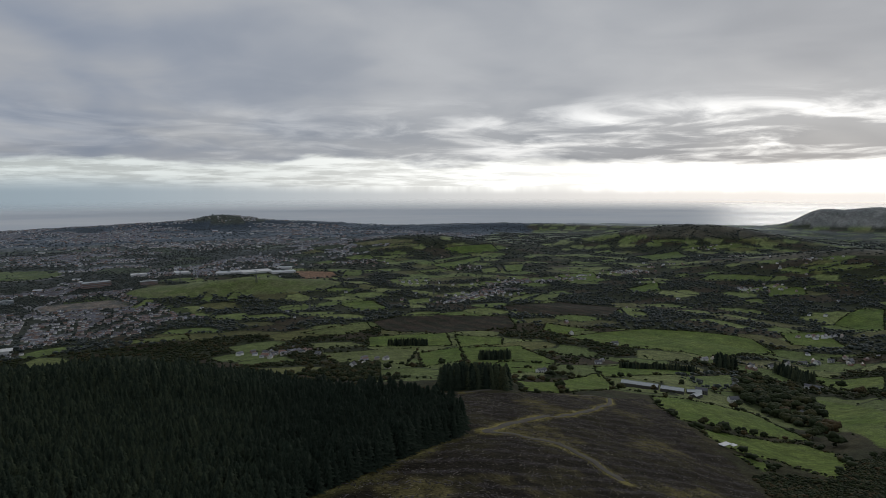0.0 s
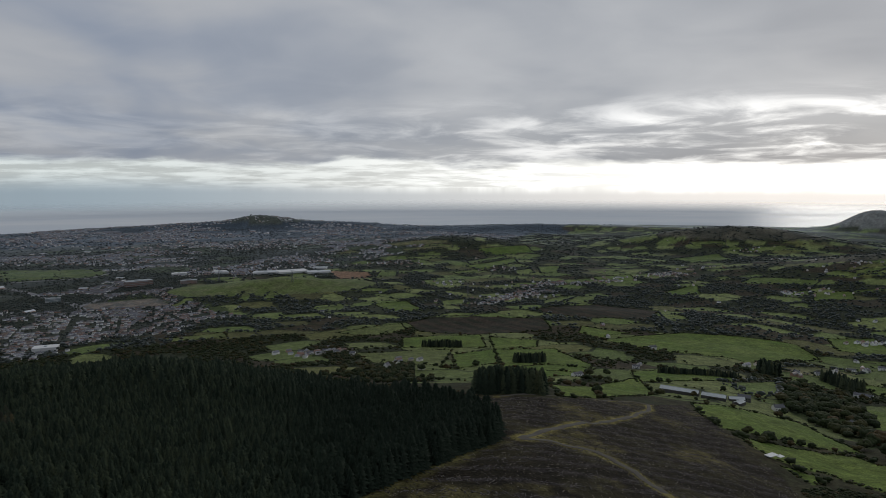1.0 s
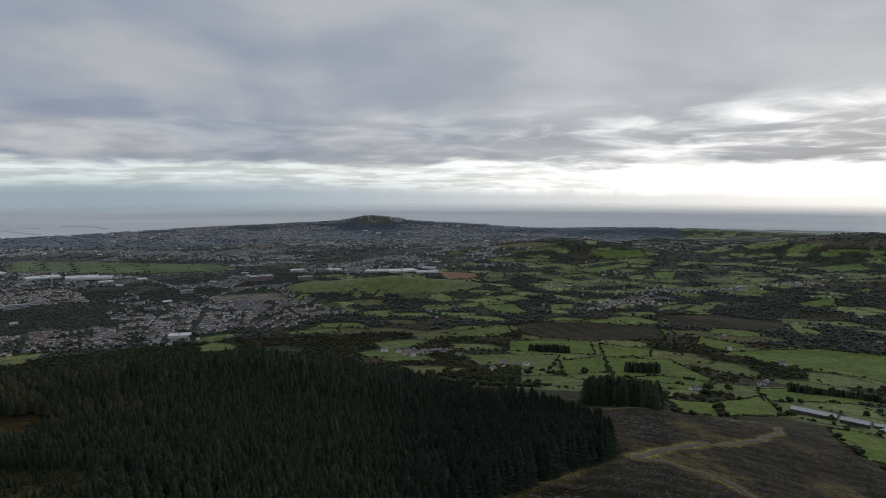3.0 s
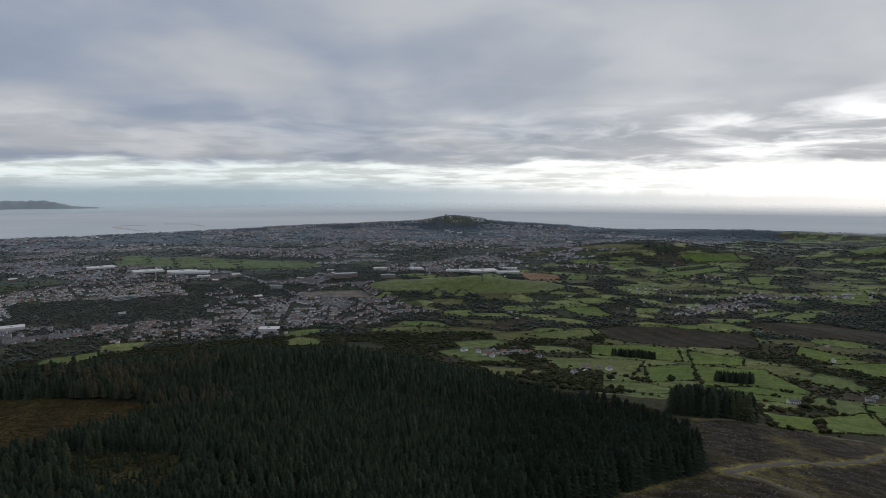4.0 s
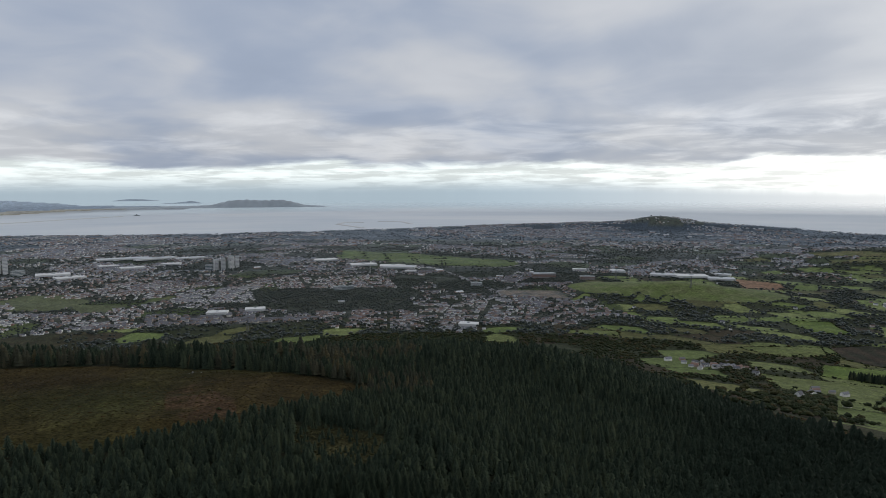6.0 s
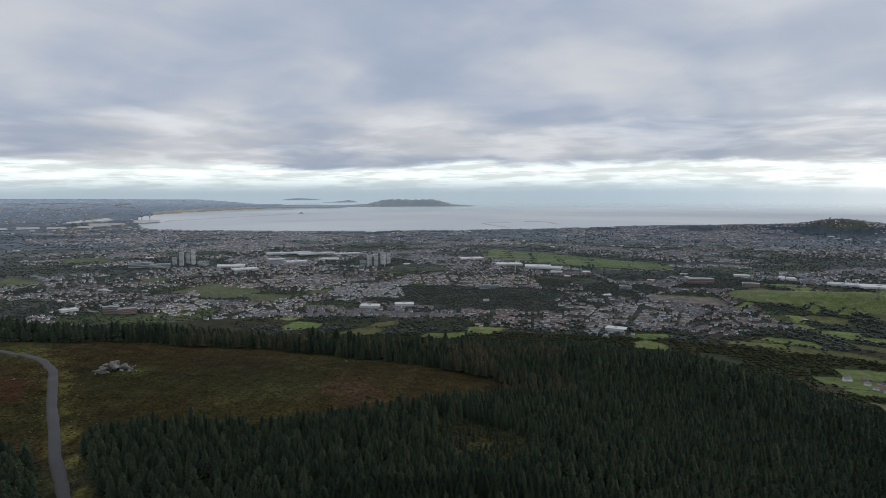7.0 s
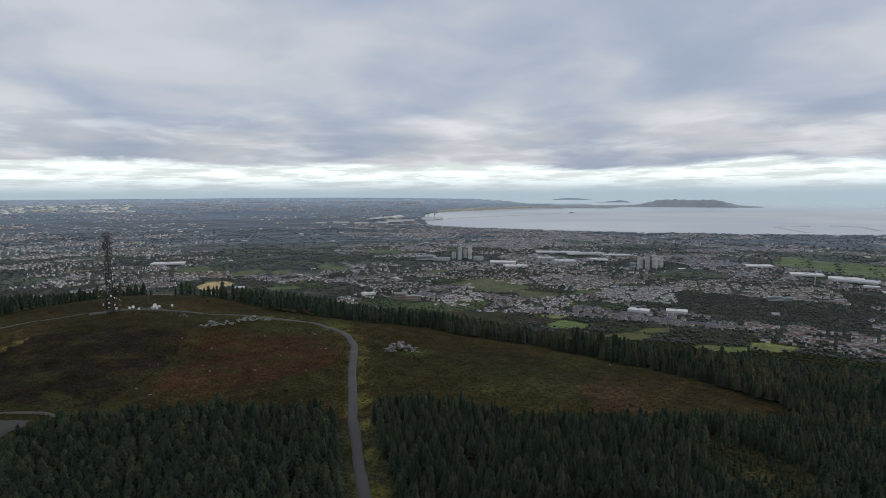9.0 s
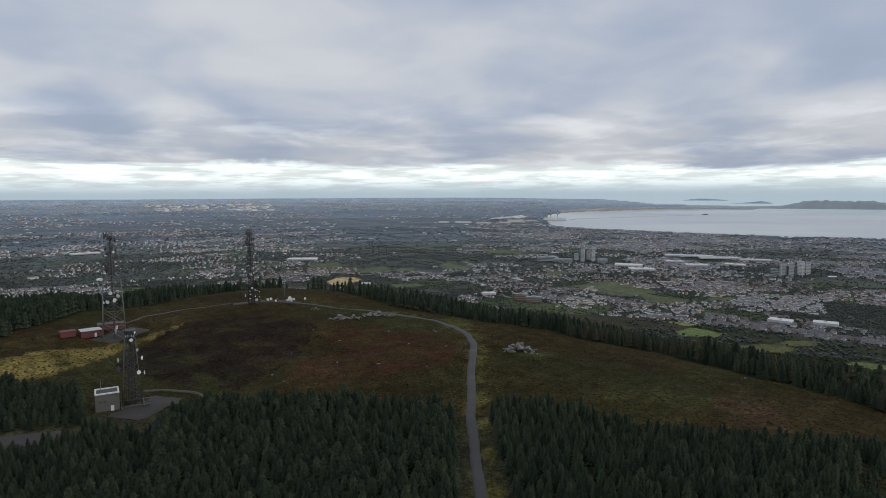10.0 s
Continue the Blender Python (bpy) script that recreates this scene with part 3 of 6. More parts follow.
def ground_material():
    m, n, b = material("ground_cover")
    at = n.add("TexCoord").outputs["Object"]
    c = n.add("Attribute", {"attribute_name": "cover"}).outputs["Color"]
    tuft, patch, broad = n.noise(at, 0.9, 5.0, 0.65), n.noise(at, 0.16, 4.0, 0.6), n.noise(at, 0.012, 5.0, 0.6)
    mottle = n.noise(at, 0.045, 5.0, 0.65)
    k = n.math("MULTIPLY", n.span(tuft, 0.38, 0.62, 0.55, 1.50, False), n.span(patch, 0.38, 0.62, 0.78, 1.24, False))
    k = n.math("MULTIPLY", k, n.math("MULTIPLY", n.span(broad, 0.3, 0.7, 0.88, 1.14, False), n.span(mottle, 0.38, 0.62, 0.82, 1.20, False)))
    c = n.vec("SCALE", c)
    n.put(c.node, "i3", k)
    n.put(b, "Base Color", c), n.put(b, "Roughness", 0.95), n.put(b, "Roughness", 0.9)
    # sheen and gloss stand in for distance haze over the plain
    haze_sheen = n.add("Attribute", {"attribute_name": "haze_sheen"}).outputs["Fac"]
    n.put(b, "Specular IOR Level", n.math("ADD", 0.05, n.math("MULTIPLY", haze_sheen, 0.35)))
    n.put(b, "Sheen Weight", haze_sheen), n.put(b, "Sheen Roughness", 0.35), n.put(b, "Sheen Tint", (0.82, 0.92, 1.0, 1))
    n.put(b, "Normal", n.add("Bump", None, Strength=0.6, Distance=0.7, Height=n.math("ADD", tuft, patch)))
    return m


def water_material():
    m, n, b = material("sea_water")
    at = n.add("TexCoord").outputs["Object"]
    sep = n.add("SeparateXYZ", None, Vector=at)
    way = n.math("ARCTAN2", sep.outputs[0], sep.outputs[1])
    out = n.vec("LENGTH", n.vec("MULTIPLY", at, (1.0, 1.0, 0.0)))
    # streaks laid round the camera so that they run across its view
    lanes = n.add("CombineXYZ", None, X=n.math("MULTIPLY", way, 3.0), Y=n.math("MULTIPLY", out, 0.0055), Z=0.0).outputs[0]
    broad = n.noise(lanes, 0.9, 3.0, 0.5, 0.5)
    fine_streak = n.noise(n.vec("ADD", lanes, (9.0, 3.0, 0.0)), 2.6, 4.0, 0.55, 0.6)
    calm = n.math("ADD", n.math("MULTIPLY", broad, 0.8), n.math("MULTIPLY", fine_streak, 0.2))
    # pale base colour stands in for the bright sky the sea reflects
    n.put(b, "Base Color", n.ramp(calm, [(0.36, (0.44, 0.50, 0.54)), (0.52, (0.56, 0.60, 0.62)), (0.64, (0.66, 0.68, 0.68))]))
    n.put(b, "Roughness", n.span(calm, 0.38, 0.62, 0.33, 0.43))
    n.put(b, "IOR", 2.9)
    n.put(b, "Normal", n.add("Bump", None, Strength=0.015, Distance=1.0, Height=n.noise(at, 0.12, 4.0)))
    # the far edge turns transparent to imitate mist over the water
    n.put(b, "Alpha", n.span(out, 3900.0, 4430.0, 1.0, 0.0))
    return m


M_GROUND, M_WATER = ground_material(), water_material()
M_NEEDLE = toned("spruce_needles", [(0.0, (0.012, 0.021, 0.014)), (0.45, (0.032, 0.047, 0.030)), (0.85, (0.062, 0.078, 0.043)), (1.0, (0.078, 0.086, 0.042))], 0.85, 1.6, 0.14, 0.5)
M_SPRUCE = toned("young_spruce_needles", [(0.0, (0.007, 0.014, 0.009)), (0.45, (0.022, 0.035, 0.022)), (0.85, (0.064, 0.080, 0.042)), (1.0, (0.100, 0.108, 0.054))], 0.85, 1.6, 0.12, 0.5)
M_LARCH = toned("larch_needles", [(0.0, (0.030, 0.036, 0.021)), (0.6, (0.046, 0.046, 0.027)), (1.0, (0.078, 0.066, 0.030))], 0.85, 0.9)
M_LEAF = toned("broad_leaves", [(0.0, (0.020, 0.030, 0.012)), (0.6, (0.032, 0.044, 0.016)), (0.85, (0.052, 0.052, 0.020)), (1.0, (0.070, 0.050, 0.022))], 0.9, 0.9, 0.2, 0.65, True)
# leaves for far trees, haze painted in as paler, bluer colour and sheen
M_LEAF_FAR = toned("far_leaves_hazed", [(0.0, (0.027, 0.037, 0.031)), (0.8, (0.048, 0.060, 0.049)), (1.0, (0.078, 0.074, 0.046))], 0.9, 0.1, 0.3, 0.35, False, 0.20)
M_LEAF_FARTHEST = toned("farthest_leaves_hazed", [(0.0, (0.040, 0.052, 0.060)), (1.0, (0.066, 0.080, 0.090))], 0.9, 0.1, 0.3, 0.35, False, 0.24)
M_RUSSET = toned("russet_leaves", [(0.0, (0.040, 0.030, 0.016)), (1.0, (0.068, 0.042, 0.018))], 0.95, 0.8, 0.15)
M_BARK = plain("bark", (0.055, 0.042, 0.032), 0.95, 0.0, 4.0, 0.4)
M_WALL = toned("rendered_walls", [(0.0, (0.84, 0.84, 0.82)), (0.25, (0.86, 0.85, 0.83)), (0.38, (0.52, 0.49, 0.44)), (0.55, (0.34, 0.21, 0.155)), (0.72, (0.80, 0.78, 0.74)), (0.86, (0.30, 0.18, 0.14)), (1.0, (0.86, 0.86, 0.84))], 0.85, 0.3, 0.3, 0.15)
M_ROOF = toned("slate_and_tile_roofs", [(0.0, (0.085, 0.09, 0.105)), (0.25, (0.20, 0.205, 0.23)), (0.5, (0.11, 0.11, 0.12)), (0.66, (0.135, 0.085, 0.07)), (0.82, (0.19, 0.105, 0.075)), (0.92, (0.30, 0.31, 0.34)), (1.0, (0.10, 0.10, 0.11))], 0.5, 0.5, 0.5, 0.25)
# roofs past 3.3 km, made paler and bluer to imitate haze
M_ROOF_HAZED = toned("far_roofs_hazed", [(0.0, (0.14, 0.15, 0.175)), (0.4, (0.27, 0.29, 0.33)), (0.62, (0.16, 0.125, 0.115)), (0.85, (0.50, 0.52, 0.57)), (1.0, (0.19, 0.20, 0.225))], 0.5, 0.3, 0.5, 0.2)
M_SHEDS = toned("sheet_roofs_of_works", [(0.0, (0.30, 0.32, 0.34)), (0.6, (0.55, 0.57, 0.59)), (1.0, (0.74, 0.75, 0.76))], 0.45, 0.1, 0.4, 0.12)
M_ASPHALT = plain("worn_asphalt", (0.064, 0.063, 0.064), 0.9, 0.0, 0.9, 0.22, 0.2)
M_GRAVEL = plain("track_gravel", (0.074, 0.066, 0.054), 0.95, 0.0, 0.7, 0.35, 0.3)
M_ROCK = plain("granite", (0.18, 0.175, 0.165), 0.9, 0.0, 1.3, 0.65, 1.0)
M_STEEL = plain("galvanised_steel", (0.15, 0.155, 0.16), 0.55, 0.2, 1.5, 0.25)
M_DARK = plain("dark_aerials", (0.06, 0.06, 0.062), 0.6, 0.3, 1.5, 0.25)
M_MAST = plain("weathered_mast_steel", (0.085, 0.087, 0.092), 0.6, 0.2, 1.5, 0.3)
M_DISH = plain("white_dish", (0.72, 0.72, 0.70), 0.45, 0.0, 2.0, 0.12)
M_RED = plain("red_cladding", (0.13, 0.034, 0.030), 0.6, 0.0, 0.8, 0.2)
M_WHITE = plain("white_sheet_roof", (0.50, 0.52, 0.54), 0.5, 0.0, 0.3, 0.12)
# near-white colour standing in for sunshine on the far plain
M_SUN_PATCH = plain("sun_patch_white", (0.88, 0.85, 0.76), 0.5, 0.0, 0.3, 0.06)
M_GREY = plain("grey_sheet_roof", (0.34, 0.37, 0.38), 0.55, 0.0, 0.3, 0.2)
M_CONCRETE = plain("weathered_concrete", (0.11, 0.107, 0.098), 0.9, 0.0, 0.6, 0.35, 0.2)
M_GLASS = plain("window_glass", (0.03, 0.035, 0.04), 0.12, 0.0, 0.5, 0.2)


# ---- building blocks ----
def mesh_of(name, verts, faces, mats, tone=None, which=None, color=None):
    """A mesh from arrays; faces all of one length."""
    verts, faces = np.asarray(verts, np.float32), np.asarray(faces, np.int32)
    me = bpy.data.meshes.new(name)
    n, k = faces.shape
    me.vertices.add(len(verts)), me.loops.add(n * k), me.polygons.add(n)
    me.vertices.foreach_set("co", verts.ravel())
    me.loops.foreach_set("vertex_index", faces.ravel())
    me.polygons.foreach_set("loop_start", np.arange(0, n * k, k, dtype=np.int32))
    me.polygons.foreach_set("loop_total", np.full(n, k, np.int32))
    for m in mats:
        me.materials.append(m)
    if which is not None:
        me.polygons.foreach_set("material_index", np.asarray(which, np.int32))
    if tone is not None:
        me.attributes.new("tone", "FLOAT", "POINT").data.foreach_set("value", np.asarray(tone, np.float32))
    if color is not None:
        c = np.ones((len(verts), 4), np.float32)
        c[:, :3] = color
        me.attributes.new("cover", "FLOAT_COLOR", "POINT").data.foreach_set("color", c.ravel())
    me.update(calc_edges=True)
    me.validate()
    return me


def strew(name, template, x, y, size, turn, mats, label, category, tone=None, which=None, sink=0.0, wide=None, z=None, group="", tips=None):
    """Many alike small things on the ground as one object: template is (verts, tris)."""
    v, f = np.asarray(template[0], float), np.asarray(template[1], int)
    x, y, size, turn = (np.asarray(q, float) for q in (x, y, size, turn))
    if len(x) == 0:
        return None
    base = np.maximum(land(x, y), 0) if z is None else z
    wide = size if wide is None else wide
    c, s = np.cos(turn)[:, None], np.sin(turn)[:, None]
    vx, vy, vz = (v[None, :, k] for k in range(3))
    vx, vy = vx * wide[:, None], vy * wide[:, None]
    wx, wy = x[:, None] + c * vx - s * vy, y[:, None] + s * vx + c * vy
    wz = base[:, None] + (vz - sink) * size[:, None]
    px, py, pz, _ = squeeze(wx, wy, wz)
    pts = np.stack([px, py, pz], -1).reshape(-1, 3)
    faces = (f[None] + (np.arange(len(x)) * len(v))[:, None, None]).reshape(-1, f.shape[1])
    tone = np.random.default_rng(len(x)).random(len(x)) if tone is None else tone
    w = None if which is None else np.tile(which, len(x))
    tone = np.repeat(tone, len(v))
    if tips is not None:
        tone = np.clip(0.15 + 0.5 * tone + np.tile(tips, len(x)), 0, 1)
    ob = new(name, mesh_of(name, pts, faces, mats, tone, w))
    return tagged(ob, label, category, group, "stuff")


def spruce(tiers, spikes, seed, slim=0.25, bare=0.06):
    """A spruce one metre tall: tiers of drooping boughs with uneven tips."""
    g = np.random.default_rng(seed)
    verts, tris = [], []
    for k in range(tiers):
        u = k / tiers
        z0 = bare + (1 - bare) * u ** 0.92
        rad = slim * (1 - u) ** 0.62 + 0.012
        top = min(1.0, z0 + (1 - bare) / tiers * 1.45)
        b = len(verts)
        verts.append((0, 0, top))
        off = g.random() * 6.28
        for q in range(2 * spikes):
            a = off + math.pi * q / spikes + g.uniform(-0.12, 0.12)
            out = rad * (g.uniform(0.78, 1.3) if q % 2 == 0 else g.uniform(0.30, 0.5))
            drop = g.uniform(-0.02, 0.025) if q % 2 == 0 else 0.0
            verts.append((out * math.cos(a), out * math.sin(a), max(0.01, z0 + drop)))
        for q in range(2 * spikes):
            tris.append((b, b + 1 + q, b + 1 + (q + 1) % (2 * spikes)))
    return np.array(verts), np.array(tris)


def fresh(verts):
    """Paler growth at the ends of the boughs, heightened as lit tips, and shade painted inside."""
    v = np.asarray(verts)
    reach = np.hypot(v[:, 0], v[:, 1]) / (0.25 * (1.02 - v[:, 2]).clip(0.05) ** 0.62)
    return np.where(reach > 0.7, 0.42, -0.16)


def lump(seed, n, squash=0.8):
    """A crown one unit high of n leafy clumps, each an uneven eight-sided lump."""
    g = np.random.default_rng(seed)
    verts, tris = [], []
    octa = np.array([(1, 0, 0), (0, 1, 0), (-1, 0, 0), (0, -1, 0), (0, 0, 1), (0, 0, -1)], float)
    f = [(0, 1, 4), (1, 2, 4), (2, 3, 4), (3, 0, 4), (1, 0, 5), (2, 1, 5), (3, 2, 5), (0, 3, 5)]
    for k in range(n):
        a, rr = k * 2.4 + g.random(), 0.30 * math.sqrt((k + 0.3) / n)
        c = np.array((rr * math.cos(a), rr * math.sin(a), 0.34 + 0.36 * g.random() * (1 - rr)))
        rot = np.array(Euler((g.random() * 3, g.random() * 3, g.random() * 3)).to_matrix())
        s = g.uniform(0.20, 0.32) if n > 2 else 0.42
        p = (octa * g.uniform(0.8, 1.2, (6, 1)) * s) @ rot.T * (1, 1, squash) + c
        b = len(verts)
        verts.extend(p.tolist())
        tris.extend([(b + i, b + j, b + m) for i, j, m in f])
    return np.array(verts), np.array(tris)


def house_form(long=1.0, deep=0.62, wall=0.52, ridge=0.85):
    """A gabled house one unit long: walls (0) and roof (1), in triangles."""
    x, y = long / 2, deep / 2
    e = 0.03
    v = [(-x, -y, 0), (x, -y, 0), (x, y, 0), (-x, y, 0), (-x, -y, wall), (x, -y, wall), (x, y, wall), (-x, y, wall), (-x, 0, ridge), (x, 0, ridge),
         (-x - e, -y - e, wall - 0.03), (x + e, -y - e, wall - 0.03), (x + e, y + e, wall - 0.03), (-x - e, y + e, wall - 0.03), (-x - e, 0, ridge + 0.03), (x + e, 0, ridge + 0.03)]
    t = [(0, 1, 5), (0, 5, 4), (1, 2, 6), (1, 6, 5), (2, 3, 7), (2, 7, 6), (3, 0, 4), (3, 4, 7), (1, 6, 9), (3, 4, 8), (5, 6, 9), (7, 4, 8), (10, 11, 15), (10, 15, 14), (12, 13, 14), (12, 14, 15)]
    t = [q for q in t if q not in ((1, 6, 9), (3, 4, 8))]
    return np.array(v), np.array(t), [0] * 10 + [1] * 4


def trimmed(verts, tris):
    """Only the points that the triangles use."""
    tris = np.array(tris)
    used, back = np.unique(tris, return_inverse=True)
    return np.asarray(verts)[used], back.reshape(tris.shape)


def ribbon(name, line, width, mat, lift=0.15, label="", category="road", step=3.0):
    """A road surface with thickness laid along a line on the land."""
    p = np.array(line, float)
    seg = np.r_[0, np.cumsum(np.hypot(*np.diff(p, axis=0).T))]
    s = np.arange(0, seg[-1], step)
    # rounded by averaging
    fine = np.stack([np.interp(np.arange(-12, seg[-1] + 12, 1.0), seg, p[:, k]) for k in (0, 1)], 1)
    ker = np.hanning(15) / np.hanning(15).sum()
    pad = np.vstack([fine[:1].repeat(7, 0), fine, fine[-1:].repeat(7, 0)])
    fine = np.stack([np.convolve(pad[:, k], ker, "valid") for k in (0, 1)], 1)
    fine = fine[12:-12][:: int(step)]
    d = np.gradient(fine, axis=0)
    d /= np.linalg.norm(d, axis=1)[:, None] + 1e-9
    n = np.stack([-d[:, 1], d[:, 0]], 1)
    g = np.random.default_rng(4)
    w = width / 2 * (1 + 0.06 * g.standard_normal(len(fine)))
    rows = []
    for k, (o, dz) in enumerate(((-1.12, -0.5), (-1, 0), (-0.35, 0.05), (0.35, 0.05), (1, 0), (1.12, -0.5))):
        q = fine + n * (o * w)[:, None]
        rows.append(np.c_[q, np.maximum(land(q[:, 0], q[:, 1]), land(fine[:, 0], fine[:, 1]) - 0.1) + lift + dz])
    rows = np.array(rows)
    x, y, z, _ = squeeze(rows[..., 0], rows[..., 1], rows[..., 2])
    v = np.stack([x, y, z], -1).reshape(-1, 3)
    m = len(fine)
    f = [(k * m + i, k * m + i + 1, (k + 1) * m + i + 1, (k + 1) * m + i) for k in range(5) for i in range(m - 1)]
    ob = new(name, mesh_of(name, v, np.array(f)[:, ::-1], [mat]))
    return tagged(ob, label, category, "", "structure")


# ---- ground and sea ----
def build_ground():
    ways = np.r_[np.arange(-46, 116.01, 0.18), np.arange(120, 312, 3.0)]
    rings = np.r_[0.05, 25, 50, 75, 100, 120, np.geomspace(135, 560, 110)[:-1], np.geomspace(560, 2300, 250), EYE / np.tan(np.radians(np.arange(12.5, 0.68, -0.075)))]
    rings = np.unique(np.r_[rings[rings < 2300], rings[rings >= 2300], 40000])
    a, r = np.meshgrid(np.radians(ways), rings)
    x, y = -np.sin(a) * r, np.cos(a) * r
    h = land(x, y)
    col = cover(x, y, h)
    px, py, pz, _ = squeeze(x, y, h)
    n, m = x.shape
    v = np.stack([px, py, pz], -1).reshape(-1, 3)
    i, j = np.meshgrid(np.arange(n - 1), np.arange(m), indexing="ij")
    k = (j + 1) % m
    f = np.stack([i * m + j, (i + 1) * m + j, (i + 1) * m + k, i * m + k], -1).reshape(-1, 4)[:, ::-1]
    deep = ((h < -30) & (r > 15500)).reshape(-1)
    f = f[~deep[f].all(1)]
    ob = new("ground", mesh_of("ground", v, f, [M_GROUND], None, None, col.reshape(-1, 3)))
    # imitated aerial haze: the sheen grows with distance from the hill
    haze_sheen = np.interp(h, [20, 90, 140, 230], [0.13, 0.10, 0.04, 0.0]) * np.clip((r - 900) / 1500, 0, 1)
    haze_sheen = np.maximum(haze_sheen, 0.03 * np.clip((r - 480) / 300, 0, 1))
    haze_sheen = np.maximum(haze_sheen, 0.55 * np.clip((r - 6500) / 1500, 0, 1) * (azimuth(x, y) < -18))
    haze_sheen = np.maximum(haze_sheen, 0.30 * np.clip((r - 1800) / 4200, 0, 1))
    ob.data.attributes.new("haze_sheen", "FLOAT", "POINT").data.foreach_set("value", haze_sheen.ravel().astype(np.float32))
    ob.data.polygons.foreach_set("use_smooth", np.ones(len(f), bool))
    return tagged(ob, "hill, farmland and plain of heather, grass and gardens down to a bay", "ground", "", "structure")


def build_sea():
    ways = np.r_[np.arange(-60, 110, 0.5)]
    rings = EYE / np.tan(np.radians(np.r_[np.arange(4.6, 1.0, -0.12), 0.9, 0.8, 0.72]))
    a, r = np.meshgrid(np.radians(ways), rings)
    x, y = -np.sin(a) * r, np.cos(a) * r
    px, py, pz, _ = squeeze(x, y, 0 * x)
    n, m = x.shape
    i, j = np.meshgrid(np.arange(n - 1), np.arange(m - 1), indexing="ij")
    f = np.stack([i * m + j, (i + 1) * m + j, (i + 1) * m + j + 1, i * m + j + 1], -1).reshape(-1, 4)[:, ::-1]
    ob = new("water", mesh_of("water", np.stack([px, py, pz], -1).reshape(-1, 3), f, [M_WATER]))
    ob.data.polygons.foreach_set("use_smooth", np.ones(len(f), bool))
    return tagged(ob, "calm grey sea of a wide bay under cloud", "sea", "", "structure")


ground, water = build_ground(), build_sea()
ribbon("road", ROAD, 3.4, M_ASPHALT, 0.12, "narrow worn asphalt road over the heather hilltop")
ribbon("track", TRACK_A, 3.6, M_GRAVEL, 0.10, "rutted gravel forest track across the felled ground", "track")
ribbon("track", TRACK_B, 3.4, M_GRAVEL, 0.10, "grassy gravel track along the felled ground", "track")


# ---- woods ----
def jitter_grid(x0, x1, y0, y1, step, seed, amount=0.45):
    g = np.random.default_rng(seed)
    x, y = np.meshgrid(np.arange(x0, x1, step), np.arange(y0, y1, step))
    x, y = x.ravel(), y.ravel()
    return x + g.uniform(-amount, amount, x.size) * step, y + g.uniform(-amount, amount, y.size) * step


def seen(x, y, a0=-46, a1=116):
    az = azimuth(x, y)
    return (az > a0) & (az < a1)


def build_plantation():
    g = np.random.default_rng(11)
    x, y = jitter_grid(-700, 420, -420, 600, 2.55, 12)
    ok = is_forest(x, y) & seen(x, y, -16, 117)
    ok &= (np.hypot(x, y) < 440) | (azimuth(x, y) < 50) | (azimuth(x, y) > 97) | (g.random(x.size) < 0.45)
    x, y = x[ok], y[ok]
    r, az = np.hypot(x, y), azimuth(x, y)
    # an opening with small trees among the plantation
    gap = inside(GLADE, x, y)
    tall = np.interp(az, [-14, -4, 6, 16, 60, 72, 78, 120], [16, 14.5, 9.5, 7.0, 6.0, 6.2, 8.6, 9.0])
    tall = np.where((r > 255) & (az < 56), np.maximum(tall, np.interp(r, [255, 330], [6.2, 10.0])), np.where(r > 300, np.maximum(tall, 7.2), tall))
    tall = np.where((r > 330) & (az > 98), 8.0, tall)
    tall = tall * (0.9 + 0.16 * wave(x, y, 23, 7)) * g.normal(1, np.where(r > 300, np.where(az > 56, 0.36, 0.24), 0.11), x.size).clip(0.36, 1.6)
    tall = np.where((az > 104) & (r > 190) & (r < 262), tall * 0.6, tall)
    tall = np.where(gap, tall * 0.5, tall)
    keep = g.random(x.size) < np.where(r > 300, np.where(az > 98, 0.95, np.where(az > 56, 0.66, 0.60)), np.where(gap, 0.5, np.where((az < 20) & (r > 170), 0.66, 0.90)))
    return x[keep], y[keep], tall[keep]


def part(name, me, parent, label=""):
    ob = new(name, me)
    ob.parent = parent
    if label:
        ob["label"] = label
    return ob


def trunk_mesh(name, mat, r0=0.016, sides=6):
    a = np.arange(sides) * 2 * math.pi / sides
    v = [(r0 * math.cos(q), r0 * math.sin(q), -0.03) for q in a] + [(r0 * 0.25 * math.cos(q), r0 * 0.25 * math.sin(q), 0.85) for q in a]
    f = [(i, (i + 1) % sides, sides + (i + 1) % sides, sides + i) for i in range(sides)]
    return mesh_of(name, v, f, [mat])


